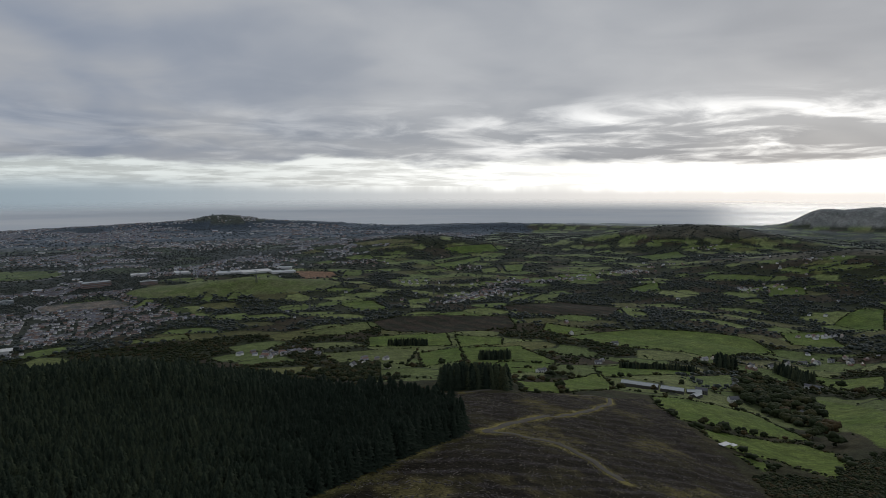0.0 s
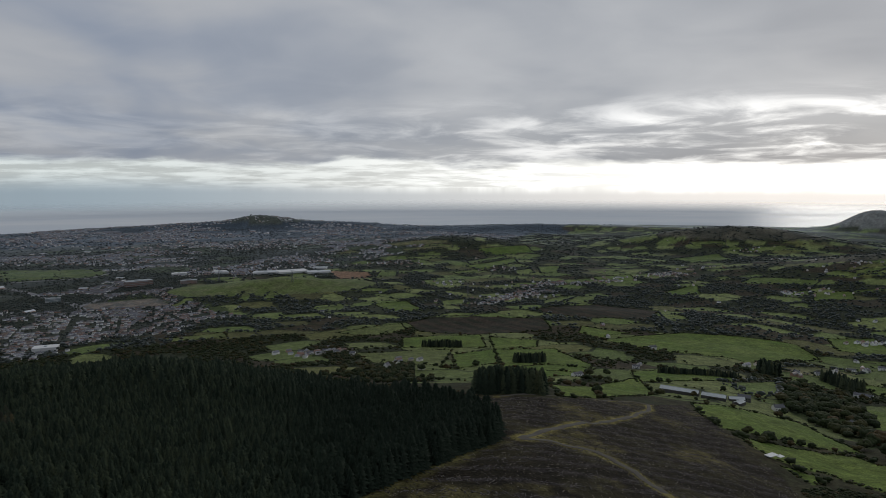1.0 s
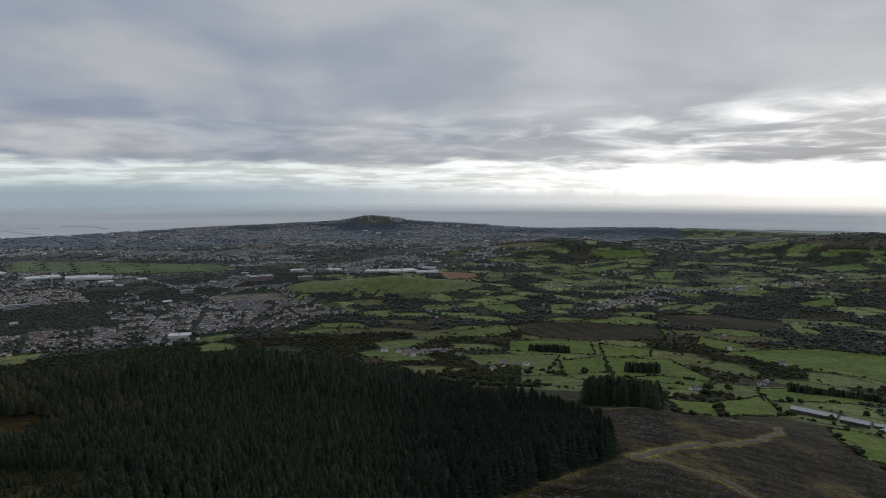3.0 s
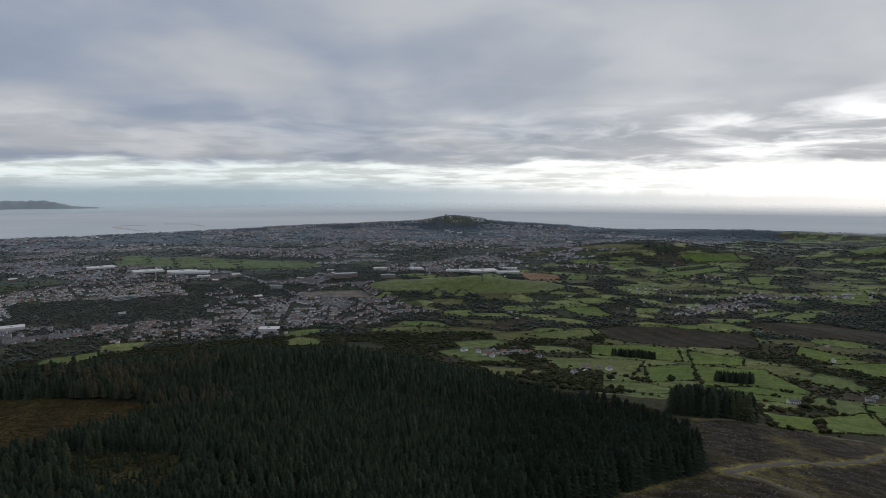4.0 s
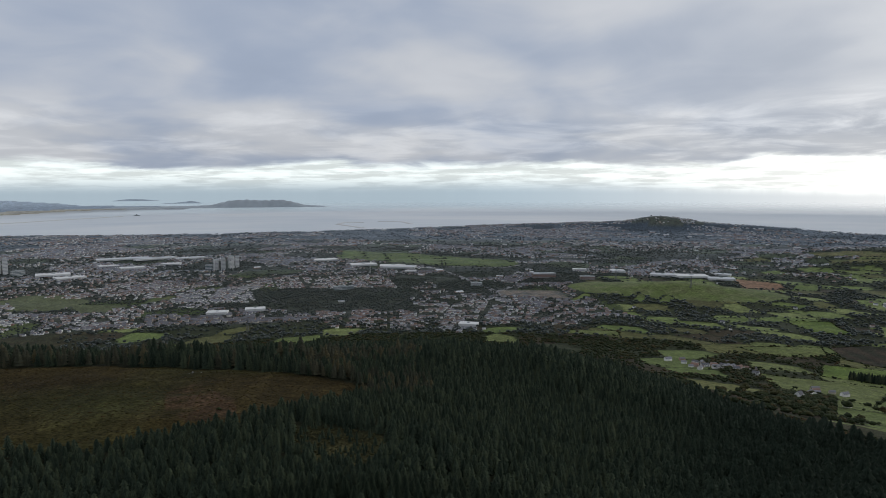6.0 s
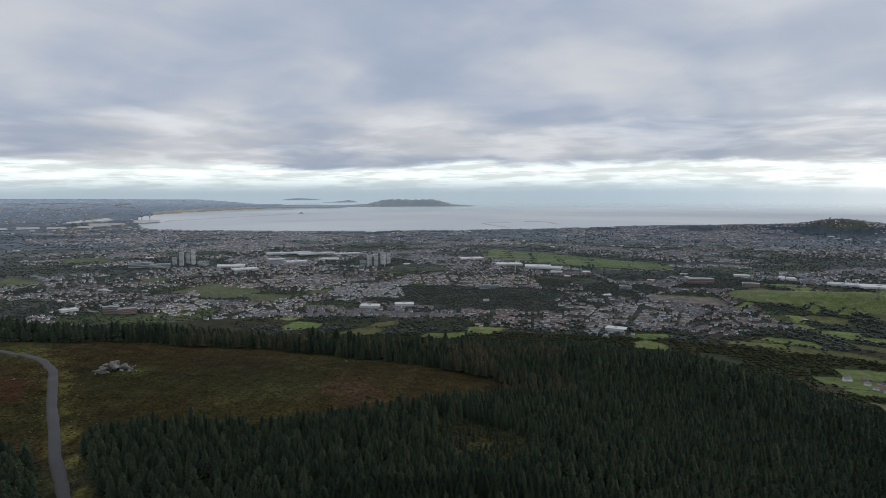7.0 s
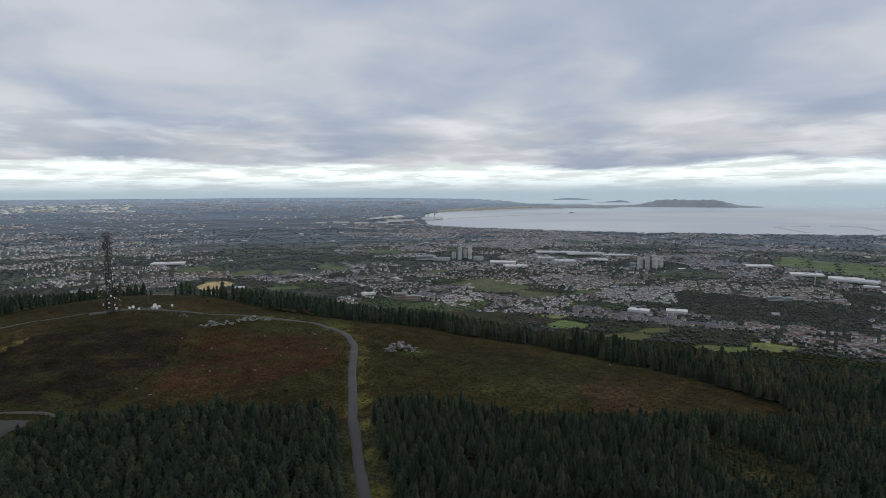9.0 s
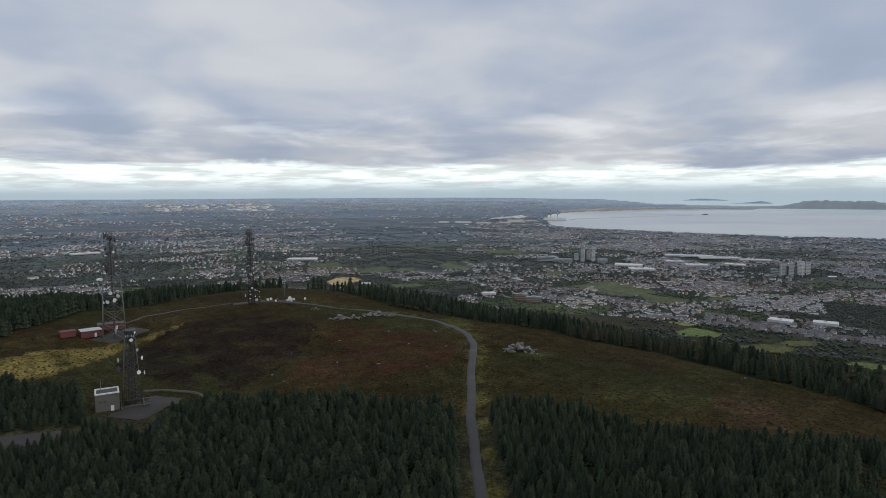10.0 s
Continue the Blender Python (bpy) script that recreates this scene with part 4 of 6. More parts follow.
def plant_trees():
    x, y, tall = build_plantation()
    g = np.random.default_rng(21)
    r = np.hypot(x, y)
    order = np.argsort(r)
    near = order[(r[order] > 141) & seen(x[order], y[order], 20, 116)][:300]
    trunk = trunk_mesh("spruce_trunk", M_BARK)
    forms = [spruce(15, 11, 30 + k, 0.26 + 0.014 * k) for k in range(5)]
    crowns = [mesh_of("spruce_crown", *f, [M_SPRUCE], np.clip(0.35 + fresh(f[0]), 0, 1)) for f in forms]
    first = []
    for k, me in enumerate(crowns):
        t = tagged(new("spruce_tree"), "young dark green spruce in a dense plantation", "tree", "plantation spruces")
        part("trunk", trunk, t), part("crown", me, t)
        first.append(t)
    for n, i in enumerate(near):
        m = pose(x[i], y[i], float(land(x[i], y[i])), 0, 0, g.random() * 360)
        s = float(tall[i])
        if n < 5:
            t = first[n]
            t.scale = (s, s, s)
            t.matrix_basis = m @ Matrix.Diagonal((s, s, s, 1))
        else:
            t = copy_thing(first[n % 5], m)
            t.scale = (s, s, s)
    rest = np.ones(x.size, bool)
    rest[near] = False
    rest &= r > 128
    for lo, hi, tiers, spikes in ((0, 190, 8, 5), (190, 360, 6, 5), (360, 2000, 4, 4)):
        band = rest & (r >= lo) & (r < hi)
        idx = np.nonzero(band)[0]
        kind = idx % 3
        for k in range(3):
            q = idx[kind == k]
            fringe = off_line(HEATH, x[q], y[q]) < 42
            autumn = (azimuth(x[q], y[q]) > 31) & (azimuth(x[q], y[q]) < 66) & (r[q] > 245) & (r[q] < 420) & (wave(x[q], y[q], 40, 3) + g.normal(0, 0.35, q.size) > np.where(fringe, 0.0, 0.40))
            strew("larch_trees", spruce(tiers, spikes, 70 + k, 0.22, 0.15), x[q][autumn], y[q][autumn], tall[q][autumn], g.random(autumn.sum()) * 6.28, [M_LARCH],
                  "grey-green and yellowing larches along the edge of the plantation", "trees")
            q = q[~autumn]
            slim = g.uniform(0.92, 1.15, q.size) * np.where(r[q] > 290, 0.88, 1.0)
            # needles are darker at bearings below 14 degrees
            bearing_tone = np.interp(azimuth(x[q], y[q]), [2, 14], [0.25, 1.0])
            form = spruce(tiers, spikes, 50 + k, 0.275)
            fine = spruce(8, 7, 56 + k, 0.265)
            for dim, some in ((0.6, bearing_tone < 0.6), (1.0, bearing_tone >= 0.6)):
                w = q[some]
                if dim < 1 and lo < 300:
                    form = fine
                strew("spruce_plantation", form, x[w], y[w], tall[w], g.random(w.size) * 6.28, [M_NEEDLE],
                      "dense plantation of dark green spruces on the hillside", "trees", g.random(w.size) * bearing_tone[some] - 0.25 * (1 - bearing_tone[some]), None, 0.0, tall[w] * slim[some], None, "", fresh(form[0]) * dim)


plant_trees()


# ---- farmland: hedges, woods, villages ----
OPEN = [SANDPIT, MALL] + PASTURE + PARKS + GRASS_EAST + GRASS_HILLS + GRASS_SOUTH + STUBBLE + GRASS + GRASS_MORE + GRASS_FAR + ROUGH_GRASS + MOOR + PLOUGH + SITE


def is_open(x, y):
    ok = is_mound(x, y)
    for p in OPEN:
        ok |= inside(p, x, y)
    return ok


def polar_scatter(r0, r1, a0, a1, step, seed):
    """Places about step metres apart in a sector of the plan."""
    g = np.random.default_rng(seed)
    n = int((r1 * r1 - r0 * r0) * radians(a1 - a0) / 2 / step ** 2)
    r, a = np.sqrt(g.uniform(r0 * r0, r1 * r1, n)), np.radians(g.uniform(a0, a1, n))
    return -np.sin(a) * r, np.cos(a) * r


def polygon_scatter(poly, step, seed):
    p = np.array(poly, float)
    (x0, y0), (x1, y1) = p.min(0), p.max(0)
    x, y = jitter_grid(x0, x1, y0, y1, step, seed)
    ok = inside(poly, x, y)
    return x[ok], y[ok]


def plant_country():
    g = np.random.default_rng(31)
    bands = ((560, 1000, 6.8, 8, 0.8), (1000, 1600, 8.4, 3, 0.85), (1600, 3000, 12.5, 1, 0.85), (3000, 6500, 25.0, 1, 0.85))
    for b, (r0, r1, step, lumps, k) in enumerate(bands):
        x, y = polar_scatter(r0, r1, -46, 62, step, 40 + b)
        r, az = np.hypot(x, y), azimuth(x, y)
        a, _, border = cells(x + 0.5 * y, y - 0.3 * x, 118.0, 3)
        hedge = border < (4.5 if r0 < 1600 else 11)
        wood = (a >= np.where((r > 1600) | (az > -3), 0.33, 0.66)) & (a < 0.80) & (r > 720)
        scrub = (a >= 0.80) & (g.random(x.size) < 0.25)
        skirt = (r < 1750) & (az > 12) & (g.random(x.size) < 0.8)
        slope = (r < 720) & (az < -30) & (wave(x, y, 70, 4) > 0.25) & ((az < -37) | (r > 560))
        ok = (hedge & (g.random(x.size) < 0.8)) | wood | scrub | skirt | slope
        ok &= (r < 720) | ~(a < np.where((r > 1600) | (az > -3), 0.33, 0.66)) | hedge
        ok &= ~is_open(x, y) & ~is_town(x, y) & ~inside(FELLED, x, y) & ~is_forest(x, y) & (g.random(x.size) < k)
        ok &= (r > 720) | (az < -16) | (az > 20)
        x, y, hedge, az = x[ok], y[ok], hedge[ok], az[ok]
        low = hedge & (g.random(x.size) < 0.7)
        size = np.where(low, g.uniform(3.0, 5.5, x.size), g.uniform(6.0, 11.5, x.size)) * (1.0 if r0 < 1600 else 1.1)
        for q in range(3):
            s = np.arange(x.size) % 3 == q
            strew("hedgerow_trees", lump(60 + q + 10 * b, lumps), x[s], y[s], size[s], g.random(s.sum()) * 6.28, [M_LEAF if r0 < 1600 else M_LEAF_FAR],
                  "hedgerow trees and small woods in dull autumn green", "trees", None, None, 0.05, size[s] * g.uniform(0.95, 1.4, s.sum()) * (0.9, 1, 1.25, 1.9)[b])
    # clipped and grown-out hedges round the open fields
    hx, hy = [], []
    for p in GRASS + GRASS_MORE + ROUGH_GRASS[:3] + MOOR:
        q = np.array(p + p[:1], float)
        for (x0, y0), (x1, y1) in zip(q, q[1:]):
            m = max(2, int(math.hypot(x1 - x0, y1 - y0) / 1.9))
            t = g.random(m)
            hx.append(x0 + (x1 - x0) * t + g.normal(0, 1.2, m)), hy.append(y0 + (y1 - y0) * t + g.normal(0, 1.2, m))
    hx, hy = np.concatenate(hx), np.concatenate(hy)
    size = np.where(g.random(hx.size) < 0.05, g.uniform(4.5, 8, hx.size), g.uniform(1.4, 2.5, hx.size))
    strew("field_hedges", lump(77, 2), hx, hy, size, g.random(hx.size) * 6.28, [M_LEAF], "dark hedges round the pastures", "hedge", None, None, 0.1, size * 1.2)
    hx, hy = [], []
    for p in GRASS_EAST + GRASS_HILLS + GRASS_SOUTH + GRASS_FAR[:4] + STUBBLE + PLOUGH:
        q = np.array(p + p[:1], float)
        for (x0, y0), (x1, y1) in zip(q, q[1:]):
            m = max(2, int(math.hypot(x1 - x0, y1 - y0) / 5.0))
            t = g.random(m)
            hx.append(x0 + (x1 - x0) * t + g.normal(0, 2.0, m)), hy.append(y0 + (y1 - y0) * t + g.normal(0, 2.0, m))
    hx, hy = np.concatenate(hx), np.concatenate(hy)
    size = np.where(g.random(hx.size) < 0.3, g.uniform(7, 12, hx.size), g.uniform(3.0, 5.0, hx.size))
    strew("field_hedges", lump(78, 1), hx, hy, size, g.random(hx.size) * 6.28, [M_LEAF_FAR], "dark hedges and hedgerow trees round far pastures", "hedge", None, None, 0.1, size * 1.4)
    # autumn scrub between the plantation and the pastures
    x, y = polygon_scatter([(66, 322), (70, 450), (60, 560), (10, 690), (-60, 640), (-12, 480), (28, 372)], 4.6, 125)
    keep = ~is_forest(x, y) & (wave(x, y, 24, 5) + g.normal(0, 0.4, x.size) > -0.15)
    x, y = x[keep], y[keep]
    t = g.uniform(1.8, 5.2, x.size)
    for q, mat in ((0, M_LEAF), (1, M_RUSSET)):
        w = np.arange(x.size) % 3 == 0 if q else np.arange(x.size) % 3 > 0
        strew("autumn_scrub", lump(126 + q, 4), x[w], y[w], t[w], g.random(w.sum()) * 6.28, [mat], "brown and dark green scrub below the plantation", "scrub", None, None, 0.1, t[w] * 1.3)
    # tall dark shelter belts of conifers
    spots = [([(74, 478), (133, 476), (140, 502), (82, 506)], 4.2, 21), ([(83, 1298), (166, 1277), (168, 1291), (85, 1312)], 5.0, 15), ([(226, 1015), (288, 1041), (284, 1056), (224, 1032)], 5.0, 17),
             ([(655, 990), (690, 980), (694, 1010), (660, 1016)], 7.0, 24), ([(770, 915), (800, 930), (800, 1010), (775, 1005)], 8.0, 20), ([(430, 905), (560, 900), (560, 914), (432, 918)], 5.0, 10)]
    for k, (poly, step, tall) in enumerate(spots):
        x, y = polygon_scatter(poly, step * 0.72, 90 + k)
        t = tall * g.uniform(0.75, 1.15, x.size)
        strew("conifer_belt", spruce(9, 6, 95 + k, 0.24, 0.03), x, y, t, g.random(x.size) * 6.28, [M_NEEDLE], "tall dark conifers of a shelter belt between fields", "trees")


    x, y = polygon_scatter(BELT, 12.5, 121)
    keep = wave(x, y, 40, 8) + g.normal(0, 0.3, x.size) > -0.1
    x, y = x[keep], y[keep]
    t = g.uniform(8, 17, x.size)
    strew("wooded_belt", lump(122, 22), x, y, t, g.random(x.size) * 6.28, [M_LEAF], "dark belt of mixed trees between the farm and the houses", "trees", None, None, 0.05, t * g.uniform(0.9, 1.3, x.size))
    x, y = polygon_scatter(SCRUB, 2.6, 123)
    t = g.uniform(1.2, 3.2, x.size)
    strew("gorse_scrub", lump(124, 3), x, y, t, g.random(x.size) * 6.28, [M_LEAF], "dark gorse scrub below the felled ground", "scrub", None, None, 0.1, t * 1.5)


plant_country()


def fit_tree(name, seed, label, lumps=14):
    """A broadleaf tree one metre tall: tapered trunk, limbs and a crown of clumps."""
    t = tagged(new(name), label, "tree", "field trees")
    part("trunk", trunk_mesh("tree_trunk", M_BARK, 0.035, 7), t)
    v, f = lump(seed, lumps, 0.85)
    part("crown", mesh_of("tree_crown", v * (1.15, 1.15, 1.0) + (0, 0, 0.05), f, [M_LEAF]), t)
    return t


def stand(ob, x, y, turn=0.0, scale=1.0, lift=0.0):
    """Put a thing on the land at a true place."""
    z = max(float(land(x, y)), 0.0) + lift
    px, py, pz, k = (float(q) for q in squeeze(x, y, z))
    ob.matrix_basis = pose(px, py, pz, 0, 0, turn) @ Matrix.Diagonal((scale * k, scale * k, scale * k, 1))
    return ob


def put_copy(ob, x, y, turn=0.0, scale=1.0):
    c = copy_thing(ob, Matrix())
    return stand(c, x, y, turn, scale)


FIELD_TREES = [(204, 545, 9), (211, 570, 12), (657, 805, 15), (526, 689, 14), (431, 461, 16), (519, 702, 13), (745, 775, 17), (540, 720, 15), (560, 690, 13), (600, 740, 16), (620, 720, 14), (440, 500, 12), (465, 520, 14), (490, 560, 12), (520, 600, 15),
               (450, 640, 10), (470, 660, 11), (700, 860, 15), (725, 840, 13), (790, 860, 17), (340, 735, 7), (375, 690, 8), (150, 960, 13), (100, 930, 12), (60, 925, 14), (-20, 930, 12), (-60, 960, 14), (330, 860, 12), (300, 850, 13)]
first_tree = fit_tree("field_tree", 301, "rounded dark green broadleaf tree by a pasture")
for k, (tx, ty, tt) in enumerate(FIELD_TREES):
    if k == 0:
        stand(first_tree, tx, ty, 20, tt)
    else:
        put_copy(first_tree, tx, ty, 77 * k % 360, tt)


# ---- town ----
BLOCKS_A = [
    ('tower', -3673, 1635, 29, 77),
    ('tower_white', -3652, 1698, 33, 88),
    ('tower', -3735, 1703, 26, 60),
    ('tower', -3742, 1623, 33, 44),
    ('glass', -3732, 1418, 116, 44),
    ('glass', -3626, 1488, 110, 36),
    ('glass', -3498, 1684, 60, 46),
    ('white', -3505, 2175, 105, 52),
    ('tower', -2749, 2311, 36, 59),
    ('tower', -2719, 2334, 33, 65),
    ('tower_white', -2742, 2409, 37, 70),
    ('tower_white', -2766, 2473, 27, 61),
    ('glass', -2775, 2285, 36, 52),
    ('white', -3319, 1762, 154, 20),
    ('white', -3144, 1749, 131, 23),
    ('white', -3237, 2145, 123, 21),
    ('white', -3256, 2409, 110, 15),
]
BLOCKS_B = [
    ('shed', -3816, 2468, 305, 25),
    ('shed', -3643, 2576, 251, 16),
    ('shed', -3519, 2749, 186, 24),
    ('shed', -1930, 2878, 177, 25),
    ('white', -1765, 2732, 59, 21),
    ('white', -2584, 3018, 144, 25),
    ('white', -2191, 2890, 148, 23),
    ('white', -1664, 1398, 66, 22),
    ('white', -1613, 1514, 67, 16),
    ('glass', -1648, 2012, 52, 24),
    ('glass', -1618, 2039, 31, 21),
    ('white', -806, 1547, 53, 16),
    ('glass', -1235, 2445, 50, 23),
    ('brick', -1059, 2808, 109, 22),
    ('white', -1027, 3256, 71, 19),
    ('white', -835, 3288, 68, 19),
    ('shed', -593, 3239, 120, 24),
]
BLOCKS_C = [
    ('white', -457, 3229, 149, 18),
    ('shed', -317, 3164, 116, 26),
    ('shed', -330, 3367, 77, 22),
    ('white', -1997, 2904, 145, 19),
    ('shed', -814, 3240, 67, 21),
    ('brick', -851, 2822, 67, 16),
    ('brick', -2236, 749, 48, 24),
    ('brick', -2196, 785, 58, 17),
    ('white', -2378, 662, 52, 16),
    ('white', -5175, -1738, 198, 25),
    ('white', -4199, -102, 191, 27),
]
VILLAGES = [(566, 2489), (735, 2615), (412, 2259), (1066, 2747), (1329, 2842), (-153, 1276), (-98, 1264), (1665, 3037), (1338, 2809), (1009, 1120), (1047, 1075), (1237, 1421), (1720, 2204), (2133, 2561), (528, 2312), (-159, 1303), (33, 1069), (761, 2661), (305, 2668), (-45, 3555), (149, 3621), (610, 3223), (-485, 1951), (707, 1018), (2413, 3889)]


def build_town():
    g = np.random.default_rng(51)
    v, f, which = house_form()
    # streets of houses, district by district
    for b, (r0, r1, along, apart, long, high, keep) in enumerate(((1740, 3300, 9.0, 24.0, 9.2, 7.2, 0.92), (3300, 5200, 14.0, 33.0, 11.0, 9.5, 0.85), (5200, 8900, 22.0, 50.0, 17.0, 10.5, 0.85), (8900, 30000, 64.0, 125.0, 34.0, 13.0, 0.6))):
        x, y = np.meshgrid(np.arange(-r1, min(3500, r1), along), np.arange(-0.45 * r1, r1, apart))
        x, y = x.ravel(), y.ravel()
        d, d2, _ = cells(x, y, 330.0 * (1 + b), 17)
        turn = 0.5 + (np.round(d * 5) - 2.5) * 0.2
        # each district's rows follow its own direction, kept across the camera's view
        c, s = np.cos(turn), np.sin(turn)
        x, y = c * x - s * y, s * x + c * y
        # streets that curve
        x, y = x + 12 * wave(x, y, 130, 21), y + 12 * wave(x, y, 130, 22)
        r, az = np.hypot(x, y), azimuth(x, y)
        e, e2, border = cells(x, y, 210.0, 9)
        e3, _, b3 = cells(x, y, 380.0, 23)
        ok = (r >= r0) & (r < r1) & (az > -24) & (az < 117) & is_town(x, y) & ~is_open(x, y)
        for q in [q[0] for q in ESTATES] + TOWN_WOODS:
            ok &= ~inside(q, x, y)
        ok &= (e < 0.88) & (border > 6) & (b3 > 16) & (r < coast(az) - 120) & (e3 < 0.84)
        ok &= g.random(x.size) < keep * np.where((e3 > 0.42) & ((r > 2350) | (az > 27)), 0.40, np.where((r < 2350) & (az < 27), 0.62, 1.0)) * np.where((wave(x, y, 62, 6) > 0.1) | ((r < 2350) & (az < 27) & (wave(x, y, 38, 3) > 0.05)), 1.0, np.where(wave(x, y, 62, 6) > -0.25, 0.55, 0.12))
        d, _, _ = cells(x, y, 330.0 * (1 + b), 17)
        x, y, turn, e3, e = x[ok], y[ok], turn[ok], e3[ok], e[ok]
        x, y = x + g.normal(0, 1.0 + b, x.size), y + g.normal(0, 1.0 + b, x.size)
        size = long * g.uniform(0.8, 1.3, x.size)
        tone = e3 * 0.25 + g.uniform(0, 0.55, x.size) + 0.2 * (g.random(x.size) < 0.12)
        strew("suburban_houses", (v * (1, 1, high / long), f), x, y, size, turn + g.normal(0, 0.06, x.size), [M_WALL, M_ROOF if b == 0 else M_ROOF_HAZED],
              "rows of pale rendered suburban houses with grey roofs", "houses", tone, which)
    low_form = house_form(1.0, 0.66, 0.66, 0.86)[0]
    # estates of close terraces along gently bending streets
    for k, (poly, heading, pale) in enumerate(ESTATES):
        p = np.array(poly, float)
        mid, reach = p.mean(0), np.ptp(p, axis=0).max()
        u, w = np.meshgrid(np.arange(-reach, reach, 9.6), np.arange(-reach, reach, 25.0))
        w = w + np.where(np.round(w / 25.0) % 2 > 0.5, 5.0, 0.0) + 7 * np.sin(u / 75.0 + k)
        a = radians(heading)
        x, y = (mid[0] + u * math.cos(a) - w * math.sin(a)).ravel(), (mid[1] + u * math.sin(a) + w * math.cos(a)).ravel()
        ok = inside(poly, x, y) & (wave(x, y, 48, 6 + k) + g.normal(0, 0.15, x.size) > -0.2) & (g.random(x.size) < 0.86) & (np.abs((u.ravel() + 40 * k) % 130) > 14)
        for q in PARKS + TOWN_WOODS:
            ok &= ~inside(q, x, y)
        x, y = x[ok] + g.normal(0, 0.5, ok.sum()), y[ok] + g.normal(0, 0.5, ok.sum())
        tone = np.where(g.random(x.size) < pale, g.choice((0.02, 0.12, 0.22, 0.28, 0.92, 0.97), x.size), g.uniform(0.40, 0.90, x.size))
        strew("terraced_houses", (low_form * (1, 1, 0.80), f), x, y, g.uniform(8.2, 9.6, x.size), np.full(x.size, a) + 0.09 * np.cos(x / 75.0), [M_WALL, M_ROOF], "close terraces of two-storey houses along bending streets", "houses", tone, which)
    # close-packed grey roofs of a new estate
    x, y = polygon_scatter(MALL, 15.0, 58)
    keep = (g.random(x.size) < 0.66) & (wave(x, y, 45, 5) > -0.25)
    x, y = x[keep], y[keep]
    strew("estate_houses", (v * (1, 1, 0.75), f), x, y, g.uniform(11, 15, x.size), 0.55 + 0.4 * wave(x, y, 90, 3), [M_WALL, M_ROOF], "close rows of grey-roofed new houses", "houses", 0.42 + g.uniform(-0.1, 0.12, x.size), which)
    x, y = polygon_scatter(MALL, 19.0, 57)
    s = g.uniform(4, 8, x.size)
    strew("garden_trees", lump(79, 1), x, y, s, g.random(x.size) * 6.28, [M_LEAF], "dark garden trees between the new houses", "trees", None, None, 0.05, s * 1.2)
    # wide pale roofs of works and shops scattered through the town
    x, y = polar_scatter(2300, 12000, -14, 116, 330, 63)
    keep = is_town(x, y) & ~is_open(x, y) & (np.hypot(x, y) < coast(azimuth(x, y)) - 200) & (wave(x, y, 700, 8) + g.normal(0, 0.35, x.size) > 0.3)
    x, y = x[keep], y[keep]
    s = g.uniform(22, 50, x.size) * np.interp(np.hypot(x, y), [2300, 8000], [0.8, 1.15])
    strew("flat_roofed_works", (v * (1, 1, 0.3), f), x, y, s, 0.55 + g.normal(0, 0.5, x.size), [M_WALL, M_SHEDS], "low works and shops with wide pale roofs in the suburbs", "buildings", None, which)
    # added bright roofs that imitate a patch of sunshine far out on the northern plain
    x, y = polar_scatter(17500, 26000, 94, 104, 520, 59)
    strew("sun_patch_roofs", (v * (1, 1, 0.25), f), x, y, g.uniform(90, 220, x.size), g.random(x.size) * 3.1, [M_SUN_PATCH, M_SHEDS], "added pale roofs imitating a sunlit patch on the far plain", "buildings", None, which)
    # villages and farms
    xs, ys = [], []
    for k, (vx, vy) in enumerate(VILLAGES):
        m = 14 if math.hypot(vx, vy) > 1800 else 6
        if vy > 2200:
            m = 15
        spread = 75 if vy > 2200 else 40
        xs.append(vx + g.normal(0, spread, m)), ys.append(vy + g.normal(0, spread * 0.6, m))
    x, y = polar_scatter(900, 6000, -46, 14, 380, 66)
    ok = ~is_open(x, y) & ~is_town(x, y)
    xs.append(x[ok]), ys.append(y[ok])
    # a large village strung along its lanes
    for lane, m in (([(330, 2085), (420, 2200), (548, 2363), (640, 2450)], 90), ([(600, 2560), (723, 2609), (853, 2643), (930, 2650)], 70), ([(470, 2240), (580, 2330), (690, 2390)], 45), ([(1290, 2850), (1368, 2866), (1440, 2900)], 40), ([(960, 2660), (1060, 2690)], 25), ([(-40, 3600), (43, 3708), (160, 3740)], 45), ([(2200, 3260), (2300, 3330)], 25), ([(1540, 2200), (1620, 2260)], 22)):
        p = np.array(lane, float)
        seg = np.r_[0, np.cumsum(np.hypot(*np.diff(p, axis=0).T))]
        u = np.sort(g.uniform(0, seg[-1], m))
        side = np.round(g.uniform(-1.4, 1.4, m)) * 24
        xs.append(np.interp(u, seg, p[:, 0]) + side * 0.6 + g.normal(0, 4, m)), ys.append(np.interp(u, seg, p[:, 1]) - side + g.normal(0, 4, m))
    x, y = np.concatenate(xs), np.concatenate(ys)
    strew("village_houses", (v * (1, 1, 0.72), f), x, y, g.uniform(8.5, 14, x.size), 0.6 + g.normal(0, 0.5, x.size), [M_WALL, M_ROOF], "scattered white cottages and farm buildings", "houses", g.random(x.size), which)
    # trees of the gardens and parks
    for b, (r0, r1, step, lumps, big) in enumerate(((1700, 3300, 10.8, 1, 7.5), (3300, 5200, 20.5, 1, 9.0), (5200, 8800, 38.0, 1, 11.0), (8800, 24000, 190.0, 1, 14.0))):
        x, y = polar_scatter(r0, r1, -24, 117, step, 70 + b)
        r, az = np.hypot(x, y), azimuth(x, y)
        e3, _, b3 = cells(x, y, 380.0, 23)
        _, _, border = cells(x, y, 210.0, 9)
        ok = is_town(x, y) & ~is_open(x, y) & (r < coast(az) - 60)
